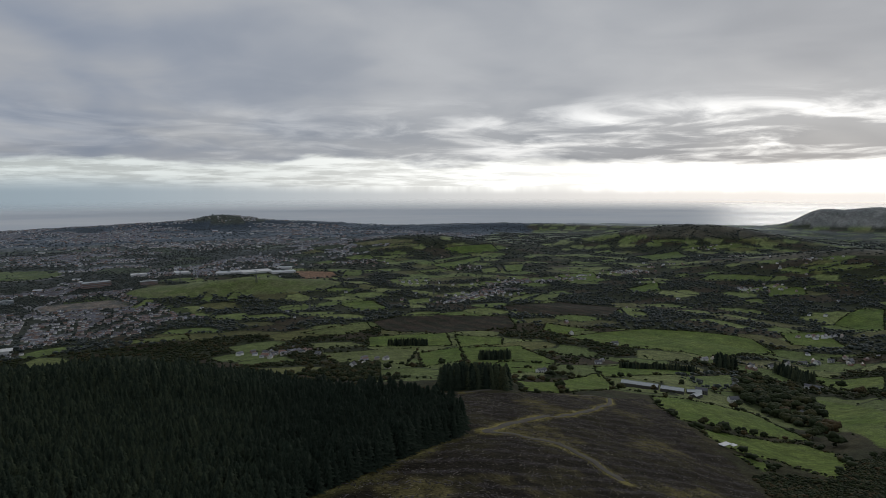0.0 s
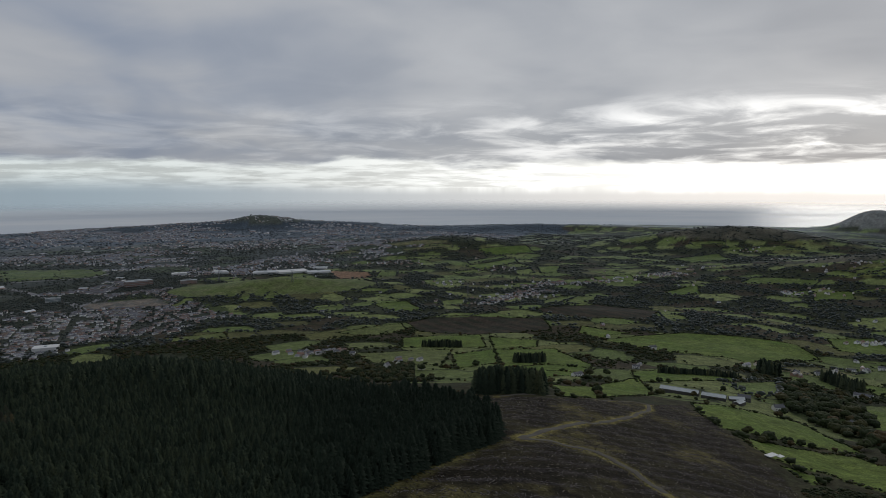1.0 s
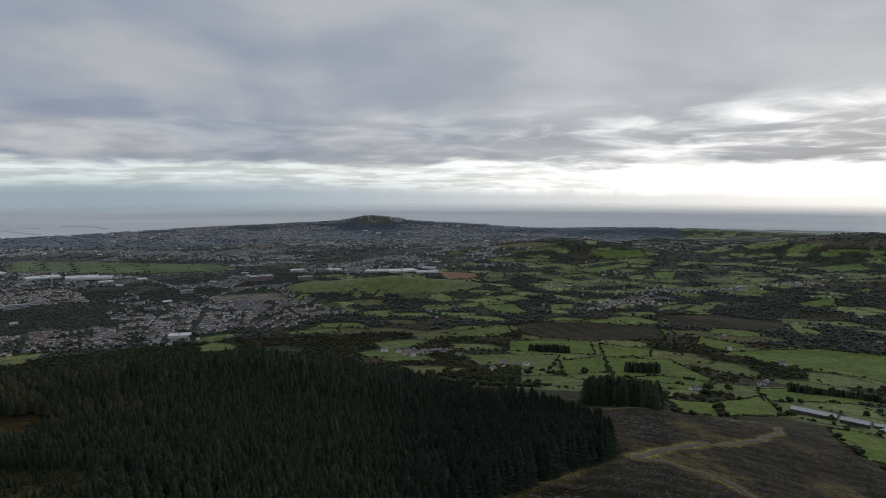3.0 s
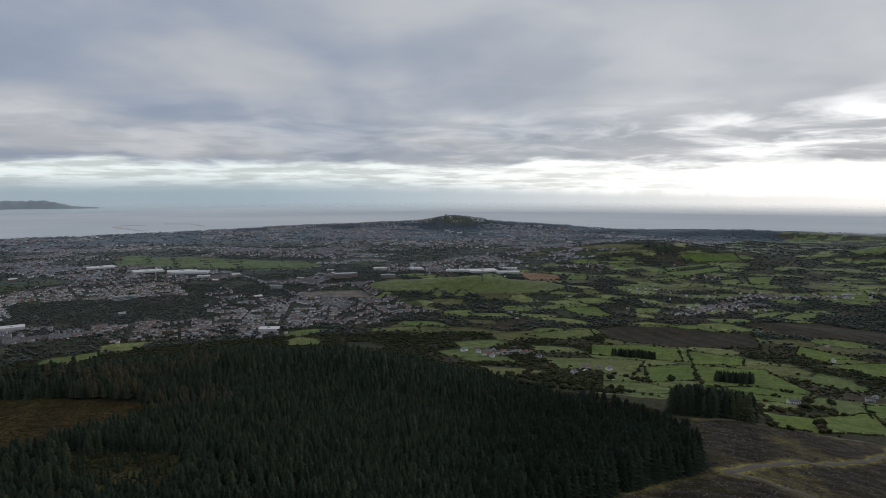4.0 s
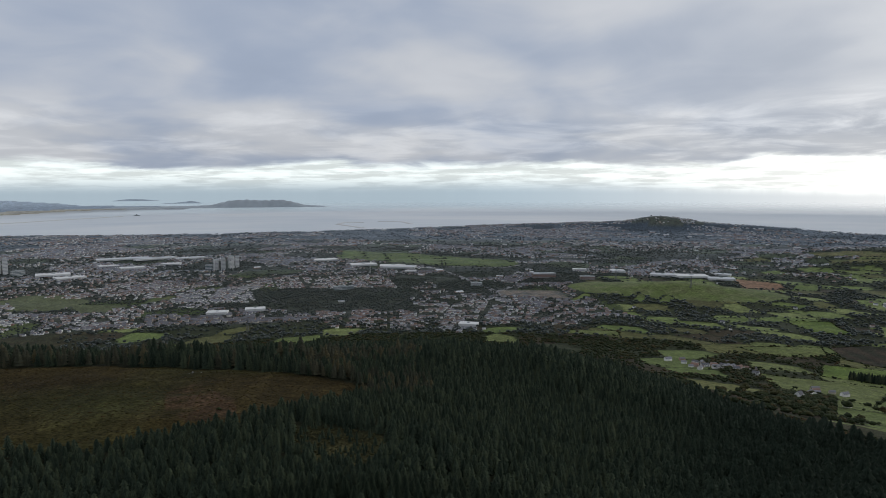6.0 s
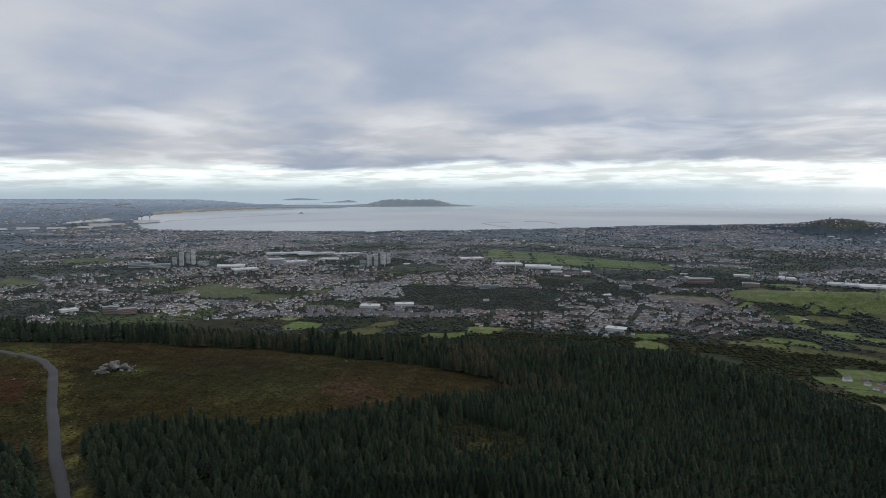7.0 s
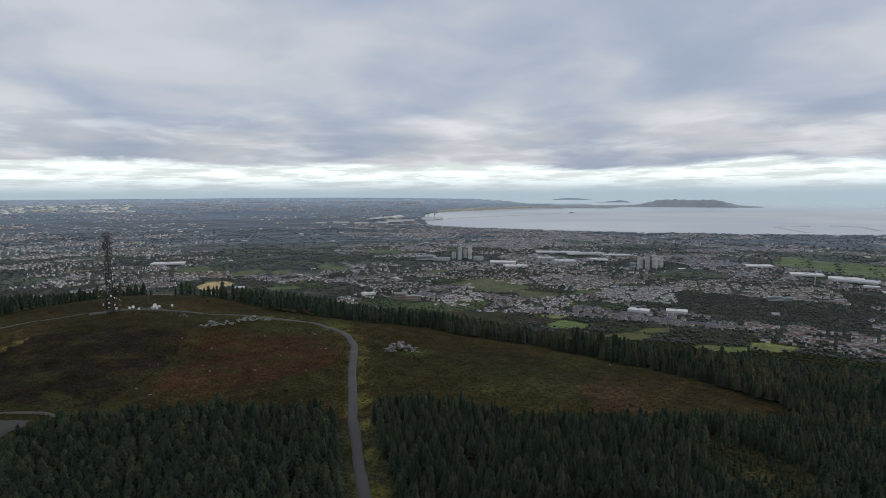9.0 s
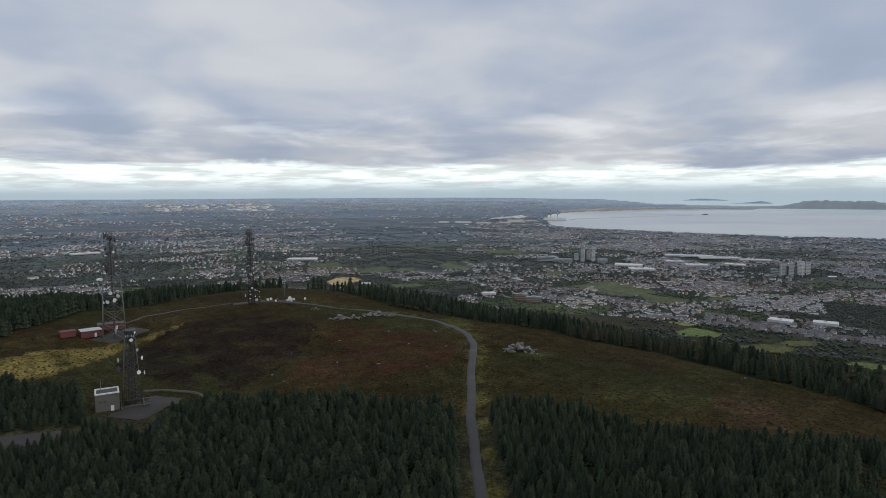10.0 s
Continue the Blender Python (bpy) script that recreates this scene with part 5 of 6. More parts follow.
        ok &= g.random(x.size) < (1.0, 0.8, 0.6, 0.2)[b] * np.where((r < 2350) & (az < 27), 0.9, 1.0) * np.where((e3 >= 0.84) | (b3 < 20), 1.0, np.where(e3 > 0.42, 0.85, np.where(border < 14, 0.7, 0.42)) * np.clip(0.8 + 0.7 * wave(x, y, 160, 9), 0.1, 1))
        for q in ESTATES:
            ok &= ~inside(q[0], x, y) | (g.random(x.size) < 0.62)
        for q in TOWN_WOODS:
            ok |= inside(q, x, y)
        for q in GRASS_FAR[-2:]:
            ok |= inside(q, x, y) & (wave(x, y, 60, 13) > 0.52)
        x, y = x[ok], y[ok]
        size = big * g.uniform(0.6, 1.3, x.size)
        for q in range(2):
            s = np.arange(x.size) % 2 == q
            strew("garden_trees", lump(80 + q + 10 * b, lumps), x[s], y[s], size[s], g.random(s.sum()) * 6.28, [M_LEAF_FAR if b < 2 else M_LEAF_FARTHEST], "dark garden and street trees among the houses", "trees", None, None, 0.05, size[s] * g.uniform(1.0, 1.6, s.sum()) * (1, 1.2, 1.35, 1.8)[b])


build_town()


def box_mesh(name, w, d, h, mat, inset=0.0, z=0.0, bevel=0.0):
    """A block with its foot at z, slightly bevelled if asked."""
    bm = bmesh.new()
    bmesh.ops.create_cube(bm, size=1.0)
    for q in bm.verts:
        k = 1 - inset if q.co.z > 0 else 1
        q.co = Vector((q.co.x * w * k, q.co.y * d * k, z + (q.co.z + 0.5) * h))
    if bevel:
        bmesh.ops.bevel(bm, geom=bm.edges[:], offset=bevel, segments=1, affect="EDGES")
    me = bpy.data.meshes.new(name)
    bm.to_mesh(me), bm.free()
    me.materials.append(mat)
    return me


M_TARMAC = plain("pale_tarmac", (0.20, 0.20, 0.205), 0.9, 0.0, 0.05, 0.15)
M_PALE = plain("pale_cladding", (0.66, 0.66, 0.65), 0.7, 0.0, 0.05, 0.15)
M_BRICK = plain("red_brick", (0.23, 0.15, 0.12), 0.9, 0.0, 0.08, 0.25)
M_TINT = plain("grey_window_rows", (0.24, 0.265, 0.28), 0.3, 0.0, 0.05, 0.2)
M_OFFICE = plain("tinted_office_glass", (0.17, 0.21, 0.22), 0.2, 0.0, 0.05, 0.3)
M_APART = plain("grey_render", (0.58, 0.58, 0.57), 0.85, 0.0, 0.05, 0.2)


def block(kind, w, h):
    """An office block, tower or warehouse with its roof and bands of windows."""
    deep = {"shed": 0.55, "white": 0.6, "glass": 0.35, "brick": 0.4}.get(kind, 0.9) * w
    deep = min(max(deep, 14.0), 90.0)
    names = {"shed": ("warehouse", "long low warehouse with a pale sheet roof", "warehouse"), "white": ("business_unit", "white flat-roofed business building among car parks", "building"),
             "glass": ("office_block", "green glass office block with floor bands", "office"), "brick": ("brick_apartments", "low red brick apartment building", "building"),
             "tower": ("apartment_tower", "grey apartment tower above the suburb", "tower block"), "tower_white": ("apartment_tower", "white apartment tower above the suburb", "tower block")}
    name, label, cat = names[kind]
    t = tagged(new(name), label, cat)
    if kind == "glass":
        h *= 0.62
    elif kind.startswith("tower"):
        w *= 0.72
    wall = {"shed": M_APART, "white": M_APART, "glass": M_OFFICE, "brick": M_BRICK, "tower": M_APART, "tower_white": M_PALE}[kind]
    low = kind in ("shed", "white")
    hh = min(h, 9.0) if low else h
    part("wall", box_mesh("block_wall", w, deep, hh, wall), t)
    part("roof", box_mesh("block_roof", w + 1, deep + 1, 1.2, (M_PALE if kind == "white" else M_WHITE) if low else M_GREY, 0.02, hh), t)
    if low:
        part("plant_room", box_mesh("roof_plant", w * 0.12, deep * 0.2, 2.0, M_GREY, 0.0, hh + 1.2), t)
        part("loading_bay", box_mesh("loading_bay", w * 0.7, deep + 0.4, hh * 0.35, M_GREY), t)
    else:
        floors = max(3, int(h / 7))
        for k in range(floors):
            part("window_band", box_mesh("window_band", w + 0.5, deep + 0.5, h / floors * 0.30, M_TINT if kind != "glass" else M_APART, 0.0, h / floors * (k + 0.35)), t)
        part("lift_head", box_mesh("lift_head", w * 0.3, deep * 0.3, 3.5, M_GREY, 0.0, h + 1.2), t)
    return t


for k, (kind, bx, by, bw, bh) in enumerate(BLOCKS_A + BLOCKS_B + BLOCKS_C):
    stand(block(kind, float(bw), float(bh)), bx, by, float(azimuth(bx, by)) + (-12, 0, 15, 8)[k % 4])


for k, (line, wide) in enumerate((([(-3859, 878), (-3630, 889), (-3352, 858), (-3081, 797), (-2889, 738), (-2714, 681)], 30), ([(-1872, 2949), (-1714, 2936), (-1477, 2704), (-1265, 2504), (-1093, 2318), (-976, 2136), (-907, 2068)], 24),
                                  ([(-3175, 176), (-3210, 366), (-3135, 606), (-3350, 818), (-3524, 945)], 24), ([(-1747, 3077), (-1416, 3145), (-1325, 3614), (-1149, 3924), (-1006, 4058)], 22), ([(-1053, 2575), (-1068, 2293), (-1099, 2159)], 20), ([(-2418, 651), (-2401, 701), (-2324, 717), (-2276, 741)], 12))):
    ribbon("road", line, wide, M_TARMAC, 1.5, "pale grey dual carriageway through the suburb", "road", 12.0)


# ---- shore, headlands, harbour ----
# cape and islands: haze painted in as a pale blue-grey base colour
M_CAPE = plain("hazed_cape", (0.36, 0.40, 0.43), 0.95, 0.0, 0.02, 0.3)
M_CAPE_FAR = plain("hazed_island", (0.40, 0.46, 0.52), 0.95, 0.0, 0.02, 0.1)


def headland(name, r, profile, depth, mat, label):
    """A rocky cape standing in the sea, its skyline given as bearing and height."""
    az = np.arange(profile[0][0], profile[-1][0], (profile[-1][0] - profile[0][0]) / 90)
    top = np.interp(az, [p[0] for p in profile], [p[1] for p in profile])
    top = top * (1 + 0.05 * np.sin(az * 23) + 0.04 * np.sin(az * 51 + 1)) + 2
    rows = []
    for k, share in enumerate((0.0, 0.35, 0.72, 0.94, 1.0, 0.9, 0.0)):
        rr = r + depth * (k / 6 + 0.05 * np.sin(az * 9 + k))
        a = np.radians(az)
        z = np.where(share > 0, top * share, -6.0)
        rows.append(np.stack(squeeze(-np.sin(a) * rr, np.cos(a) * rr, z)[:3], -1))
    v = np.array(rows).reshape(-1, 3)
    m = len(az)
    f = [(k * m + i, k * m + i + 1, (k + 1) * m + i + 1, (k + 1) * m + i) for k in range(6) for i in range(m - 1)]
    return tagged(new(name, mesh_of(name, v, np.array(f), [mat])), label, "headland")


headland("headland", 20200, [(40.5, 0), (41.4, 22), (42.3, 45), (43.0, 120), (44.2, 215), (45.8, 200), (47.3, 222), (48.6, 205), (49.4, 130), (50.2, 60), (52, 40), (55, 32), (58.5, 10)], 1400, M_CAPE, "long haze-paled cape with a flat heather top across the bay")
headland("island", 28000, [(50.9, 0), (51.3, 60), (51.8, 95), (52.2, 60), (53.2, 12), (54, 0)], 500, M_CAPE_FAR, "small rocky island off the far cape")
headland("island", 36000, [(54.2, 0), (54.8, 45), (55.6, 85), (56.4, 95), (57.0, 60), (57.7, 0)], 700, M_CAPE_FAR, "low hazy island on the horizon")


def pier(line, width, label):
    """A stone pier or sea wall in the water."""
    p = np.array(line, float)
    d = np.gradient(p, axis=0)
    d /= np.linalg.norm(d, axis=1)[:, None]
    n = np.stack([-d[:, 1], d[:, 0]], 1) * width / 2
    rows = [np.c_[p - n * 1.3, np.full(len(p), -3.0)], np.c_[p - n, np.full(len(p), 5.0)], np.c_[p + n, np.full(len(p), 5.0)], np.c_[p + n * 1.3, np.full(len(p), -3.0)]]
    v = np.concatenate([np.stack(squeeze(q[:, 0], q[:, 1], q[:, 2])[:3], -1) for q in rows])
    m = len(p)
    f = [(k * m + i, k * m + i + 1, (k + 1) * m + i + 1, (k + 1) * m + i) for k in range(3) for i in range(m - 1)]
    return tagged(new("pier", mesh_of("pier", v, np.array(f), [M_APART])), label, "pier")


pier([(-5250, 6900), (-6128, 7446), (-6334, 7844), (-6110, 8070)], 60, "grey stone harbour pier with a bent arm")
pier([(-6062, 8419), (-5681, 8534), (-5157, 8030)], 60, "grey stone harbour pier facing the other one")
pier([(-10700, 4550), (-10879, 4697), (-11400, 6200), (-11928, 7732)], 70, "long low sea wall reaching into the bay")


def drum(name, r0, r1, h, mat, sides=14, z=0.0):
    bm = bmesh.new()
    bmesh.ops.create_cone(bm, cap_ends=True, segments=sides, radius1=r0, radius2=r1, depth=h)
    bmesh.ops.translate(bm, verts=bm.verts, vec=(0, 0, z + h / 2))
    me = bpy.data.meshes.new(name)
    bm.to_mesh(me), bm.free()
    me.materials.append(mat)
    return me


def chimney():
    t = tagged(new("power_station_chimney"), "tall red and white banded power station chimney by the port", "chimney", "twin chimneys")
    for k in range(7):
        part("band", drum("chimney_band", 11 - k * 0.6, 10.4 - k * 0.6, 29.5, (M_APART if k % 2 == 0 else M_BRICK) if k > 2 else M_APART, 14, k * 29.5), t)
    part("cap", drum("chimney_cap", 7.2, 7.2, 2, M_DARK, 14, 206.5), t)
    return t


one = chimney()
stand(one, -10580, 4085)
put_copy(one, -10500, 4180)
for bx, by, bw, bh in ((-10450, 4020, 240, 45), (-10600, 4300, 160, 32), (-9700, 3150, 260, 42), (-9500, 2900, 200, 20), (-9520, 2560, 240, 18), (-9800, 2300, 280, 18), (-10000, 3500, 220, 18), (-9900, 2000, 180, 16)):
    t = tagged(new("port_building"), "pale industrial shed of the port", "building")
    part("wall", box_mesh("port_wall", bw, 90, bh, M_PALE, 0.1), t)
    part("roof", box_mesh("port_roof", bw * 0.92, 84, 5, M_WHITE, 0.1, bh), t)
    stand(t, bx, by, float(azimuth(bx, by)))


def ship():
    t = tagged(new("cargo_ship"), "small dark cargo ship at anchor in the bay", "ship")
    part("hull", box_mesh("ship_hull", 120, 20, 9, M_DARK, -0.04), t)
    part("deckhouse", box_mesh("ship_house", 18, 16, 14, M_DARK, 0.05, 9), t)
    return t


def steam():
    t = tagged(new("steam_plume"), "small white steam plume drifting from a port stack", "steam")
    form = lump(140, 9, 0.7)
    for k in range(9):
        part("puff", mesh_of("steam_puff", form[0][6 * k:6 * k + 6] * (3.0, 1.0, 1.0), form[1][:8], [M_DISH]), t)
    part("stack", drum("steam_stack", 0.02, 0.015, 0.45, M_APART, 8), t)
    return t


stand(steam(), -9750, 3120, float(azimuth(-9750, 3120)), 150.0)
stand(steam(), -9950, 2900, float(azimuth(-9950, 2900)), 110.0)
stand(ship(), -12174, 8234, 56)


# ---- hilltop: masts, huts, rocks ----
def rods(name, pairs, thick, mat):
    """Thin square bars from point to point, one mesh."""
    v, f = [], []
    for a, b in pairs:
        a, b = Vector(a), Vector(b)
        d = (b - a).normalized()
        s = d.orthogonal().normalized() * thick / 2
        u = d.cross(s)
        k = len(v)
        for p in (a, b):
            v.extend(tuple(p + q) for q in (s + u, s - u, -s - u, -s + u))
        f.extend([(k, k + 1, k + 5, k + 4), (k + 1, k + 2, k + 6, k + 5), (k + 2, k + 3, k + 7, k + 6), (k + 3, k, k + 4, k + 7), (k, k + 3, k + 2, k + 1), (k + 4, k + 5, k + 6, k + 7)])
    return mesh_of(name, v, f, [mat])


def dish_mesh(r, mat):
    """A shallow dish with a rim and a back, facing +x."""
    v, f = [(-0.25 * r, 0, 0)], []
    n = 12
    for k, (rr, xx) in enumerate(((0.55 * r, -0.17 * r), (r, 0.0), (r, 0.12 * r), (0.9 * r, 0.10 * r))):
        v.extend((xx, rr * math.cos(6.2832 * i / n), rr * math.sin(6.2832 * i / n)) for i in range(n))
    v.append((0.02 * r, 0, 0))
    f = [(0, 1 + i, 1 + (i + 1) % n) for i in range(n)]
    for k in range(3):
        for i in range(n):
            a, b = 1 + k * n + i, 1 + k * n + (i + 1) % n
            f.extend([(a, a + n, b + n), (a, b + n, b)])
    f.extend((1 + 3 * n + i, len(v) - 1, 1 + 3 * n + (i + 1) % n) for i in range(n))
    return mesh_of("dish_bowl", v, f, [mat])


def put_dish(parent, x, y, z, r, turn, mat):
    d = part("dish", dish_mesh(r, mat), parent, "round white microwave dish" if mat == M_DISH else "round grey microwave dish")
    d.matrix_basis = pose(x, y, z, 0, 0, turn)
    part("bracket", rods("dish_bracket", [((-0.2 * r, 0, 0), (-0.2 * r - 0.7, 0, 0))], 0.16, M_STEEL), d)
    return d


def lattice(t, h0, h1, w0, w1, bays, mat, leg=0.35, brace=0.16):
    """One tapered section of a four-legged lattice tower: legs and a braced panel per bay."""
    def corner(k, z):
        w = (w0 + (w1 - w0) * (z - h0) / (h1 - h0)) / 2
        return (w * (1, 1, -1, -1)[k % 4], w * (1, -1, -1, 1)[k % 4], z)
    for k in range(4):
        part("leg", rods("tower_leg", [(corner(k, h0), corner(k, h1))], leg, mat), t)
    for b in range(bays):
        z0, z1 = h0 + (h1 - h0) * b / bays, h0 + (h1 - h0) * (b + 1) / bays
        bars = []
        for k in range(4):
            bars += [(corner(k, z0), corner(k + 1, z1)), (corner(k + 1, z0), corner(k, z1)), (corner(k, z1), corner(k + 1, z1))]
        for bar in bars:
            part("brace", rods("tower_brace", [bar], brace, mat), t)


def ladder(t, h, x, y, mat):
    bars = [((x - 0.25, y, 0), (x - 0.25, y, h)), ((x + 0.25, y, 0), (x + 0.25, y, h))]
    bars += [((x - 0.25, y, z), (x + 0.25, y, z)) for z in np.arange(0.6, h, 1.2)]
    part("ladder", rods("tower_ladder", bars, 0.1, mat), t)


def aerials(t, z0, z1, n, w, seed, mat):
    """Whip and panel aerials on short arms round a tower."""
    g = random.Random(seed)
    for k in range(n):
        a, z = g.random() * 6.28, g.uniform(z0, z1)
        c, s = math.cos(a), math.sin(a)
        r = w / 2 + g.uniform(0.5, 1.4)
        h = g.uniform(1.2, 3.2)
        part("aerial", rods("tower_aerial", [((c * w / 3, s * w / 3, z), (c * r, s * r, z)), ((c * r, s * r, z - h / 2), (c * r, s * r, z + h / 2))], g.uniform(0.14, 0.34), mat), t)


def big_mast():
    t = tagged(new("radio_mast"), "tall grey lattice mast with a wide foot and crowded aerials", "mast")
    lattice(t, 0, 31, 11.0, 8.4, 4, M_STEEL, 0.36, 0.17)
    lattice(t, 31, 35, 8.4, 3.2, 1, M_STEEL, 0.28, 0.15)
    lattice(t, 35, 57, 3.2, 2.4, 10, M_STEEL, 0.24, 0.13)
    part("platform", box_mesh("mast_platform", 3.4, 3.4, 0.25, M_DARK, 0.0, 35.0), t)
    ladder(t, 56, 0.6, 0.6, M_STEEL)
    part("cable_tray", box_mesh("mast_cables", 0.9, 0.7, 54, M_DARK, 0.0, 0.5), t)
    aerials(t, 36, 56, 40, 3.2, 3, M_DARK)
    for k, (z, a, r) in enumerate(((22, 150, 1.0), (24.5, 150, 0.9), (20, 170, 1.0), (25, 350, 0.9), (20.5, 330, 1.0), (21, 10, 0.9), (20, 300, 0.8), (27, 200, 0.7), (21.5, 280, 0.8), (46, 40, 0.7))):
        w = 4.8 if z < 40 else 2.2
        put_dish(t, w * math.cos(radians(a)), w * math.sin(radians(a)), z, r, a, M_DISH)
    return t


def slim_mast():
    t = tagged(new("radio_mast"), "slender dark lattice mast with many small white dishes near its foot", "mast")
    lattice(t, 0, 48.5, 3.8, 2.4, 20, M_DARK, 0.3, 0.15)
    ladder(t, 47.5, 0.3, 0.2, M_DARK)
    part("cable_tray", box_mesh("mast_cables", 0.8, 0.6, 46, M_DARK, 0.0, 0.5), t)
    aerials(t, 18, 47, 40, 2.8, 5, M_DARK)
    g = random.Random(8)
    for k in range(26):
        a, z = g.random() * 360, g.choice((3, 5, 7, 9, 11, 14, 17, 20, 24)) + g.uniform(-1, 1)
        r = g.uniform(3.0, 6.5) if z < 15 else 2.4
        put_dish(t, r * math.cos(radians(a)), r * math.sin(radians(a)), z, g.uniform(0.32, 0.6), a, M_DISH)
    arms = [((-6.5, 0, z), (6.5, 0, z)) for z in (4, 8, 12)] + [((0, -6.5, z), (0, 6.5, z)) for z in (6, 10, 14)]
    part("cross_arms", rods("mast_arms", arms, 0.2, M_DARK), t)
    return t


def squat_mast():
    t = tagged(new("radio_mast"), "stout dark lattice mast with large drum dishes beside a concrete hut", "mast")
    lattice(t, 0, 29, 6.8, 3.2, 7, M_MAST, 0.28, 0.14)
    lattice(t, 0, 28, 2.4, 2.0, 8, M_DARK, 0.22, 0.12)
    ladder(t, 28, 0.4, 0.4, M_DARK)
    part("cable_tray", box_mesh("mast_cables", 0.7, 0.5, 27, M_DARK, 0.0, 0.5), t)
    part("platform", box_mesh("mast_platform", 4.4, 4.4, 0.3, M_DARK, 0.0, 28.8), t)
    aerials(t, 20, 30, 10, 3.6, 9, M_DARK)
    for x, y, z, r, a, m in ((-1.5, -4.5, 29.0, 1.5, 285, M_GREY), (1.5, -4.2, 18.0, 1.0, 290, M_DISH), (1.5, 3.9, 18.0, 1.0, 60, M_DISH), (1.0, -4.3, 14.5, 1.5, 300, M_MAST), (3.0, 2.6, 12.8, 1.05, 30, M_DISH), (1.0, 4.6, 12.0, 1.0, 80, M_DISH),
                             (2.4, 0.5, 25.5, 0.8, 10, M_DISH), (2.0, 1.8, 28.3, 0.7, 60, M_DISH), (2.4, 2.4, 21.5, 0.8, 50, M_GREY)):
        put_dish(t, x, y, z, r * 0.8, a, m)
    part("foot_beams", rods("mast_foot", [((-5, -3.8, 0.2), (6, -3.8, 0.2)), ((-5, 3.8, 0.2), (6, 3.8, 0.2)), ((-3.8, -5, 0.2), (-3.8, 6, 0.2)), ((3.8, -5, 0.2), (3.8, 6, 0.2))], 0.5, M_CONCRETE), t)
    return t


stand(big_mast(), -351.3, -105.8, 16)
stand(slim_mast(), -420, -43, 6)
stand(squat_mast(), -254.5, -71.4, 16)
pole = tagged(new("aerial_pole"), "thin grey aerial pole behind the summit", "mast")
part("pole", rods("pole_shaft", [((0, 0, 0), (0, 0, 24))], 0.35, M_STEEL), pole)
part("cross_arm", rods("pole_arm", [((-1.2, 0, 18), (1.2, 0, 18)), ((-1, 0, 22), (1, 0, 22))], 0.2, M_STEEL), pole)
stand(pole, -436, -23)


def hut(w, d, h, wall, roof, label, name="equipment_hut", door=True, pitch=0.0):
    t = tagged(new(name), label, "hut")
    part("wall", box_mesh("hut_wall", w, d, h, wall), t)
    part("roof", box_mesh("hut_roof", w + 0.5, d + 0.5, 0.35, roof, pitch, h, 0.05), t)
    if door:
        dd = part("door", box_mesh("hut_door", 0.08, 1.1, 2.1, M_PALE), t)
        dd.matrix_basis = pose(w / 2 + 0.03, 0.2 * d, 0)
        for y in (-0.3, -0.1):
            v = part("vent", box_mesh("hut_vent", 0.08, 0.9, 0.7, M_DARK), t)
            v.matrix_basis = pose(w / 2 + 0.03, y * d, h * 0.55)
    return t


stand(hut(7, 9.5, 3.4, M_RED, M_WHITE, "red-clad equipment hut with a white sheet roof"), -356, -119, 28)
stand(hut(4.5, 7, 2.8, M_RED, M_RED, "low dull red container beside the equipment hut", "container", False), -353, -129, 30)
stand(hut(6, 13, 3.0, M_RED, M_CONCRETE, "red-walled store behind the lattice mast", "store_hut"), -367, -112, 18)
stand(hut(3, 4, 2.6, M_CONCRETE, M_GREY, "small grey cabin at the foot of the mast", "cabin"), -346, -97, 10)
bunker = hut(7.4, 8.0, 6.2, M_CONCRETE, M_CONCRETE, "tall square concrete hut with a pale parapet roof", "concrete_hut", True)
for sx, sy, w, d in ((0, -3.8, 7.8, 0.5), (0, 3.8, 7.8, 0.5), (-3.5, 0, 0.5, 7.1), (3.5, 0, 0.5, 7.1)):
    q = part("parapet", box_mesh("hut_parapet", w, d, 0.5, M_PALE), bunker, "pale concrete parapet")
    q.matrix_basis = pose(sx, sy, 6.5)
# one dark sheet fills the roof inside the parapet
part("roof_inset", box_mesh("hut_roof_inset", 6.2, 6.4, 0.12, M_DARK, 0.0, 6.5), bunker)
part("roof_aerial", rods("hut_aerial", [((-2, -2, 6.3), (-2, -2, 10.5)), ((-3, -2, 10), (-1, -2, 10))], 0.15, M_STEEL), bunker)
stand(bunker, -250, -79.0, 18)
g_site = random.Random(14)
for k in range(9):
    t = tagged(new("equipment_cabinet"), "small white cabinet on the mast compound", "cabinet", "compound cabinets")
    part("body", box_mesh("cabinet_body", g_site.uniform(0.9, 1.8), 1.2, g_site.uniform(1.2, 1.9), (M_APART, M_DARK, M_PALE)[k % 3], 0.0, 0.0, 0.05), t)
    part("plinth", box_mesh("cabinet_plinth", 2.8, 1.8, 0.2, M_CONCRETE), t)
    stand(t, -424 + g_site.uniform(-8, 4), -38 + g_site.uniform(-10, 22), g_site.random() * 90)
for dx, dy, r in ((-427, -19, 1.2), (-424, -31, 0.9), (-426, -9, 0.8)):
    t = tagged(new("ground_dish"), "white satellite dish on a short post", "satellite dish", "ground dishes")
    part("post", rods("dish_post", [((0, 0, 0), (0, 0, 1.8))], 0.3, M_STEEL), t)
    put_dish(t, 0.5, 0, 2.0, r, 0, M_DISH)
    stand(t, dx, dy, 5)


M_YARD = plain("stained_hardstanding", (0.048, 0.044, 0.040), 0.9, 0.0, 0.35, 0.5, 0.3)


def slab(name, line, width, mat, label):
    return ribbon(name, line, width, mat, 0.16, label, "hardstanding", 2.0)


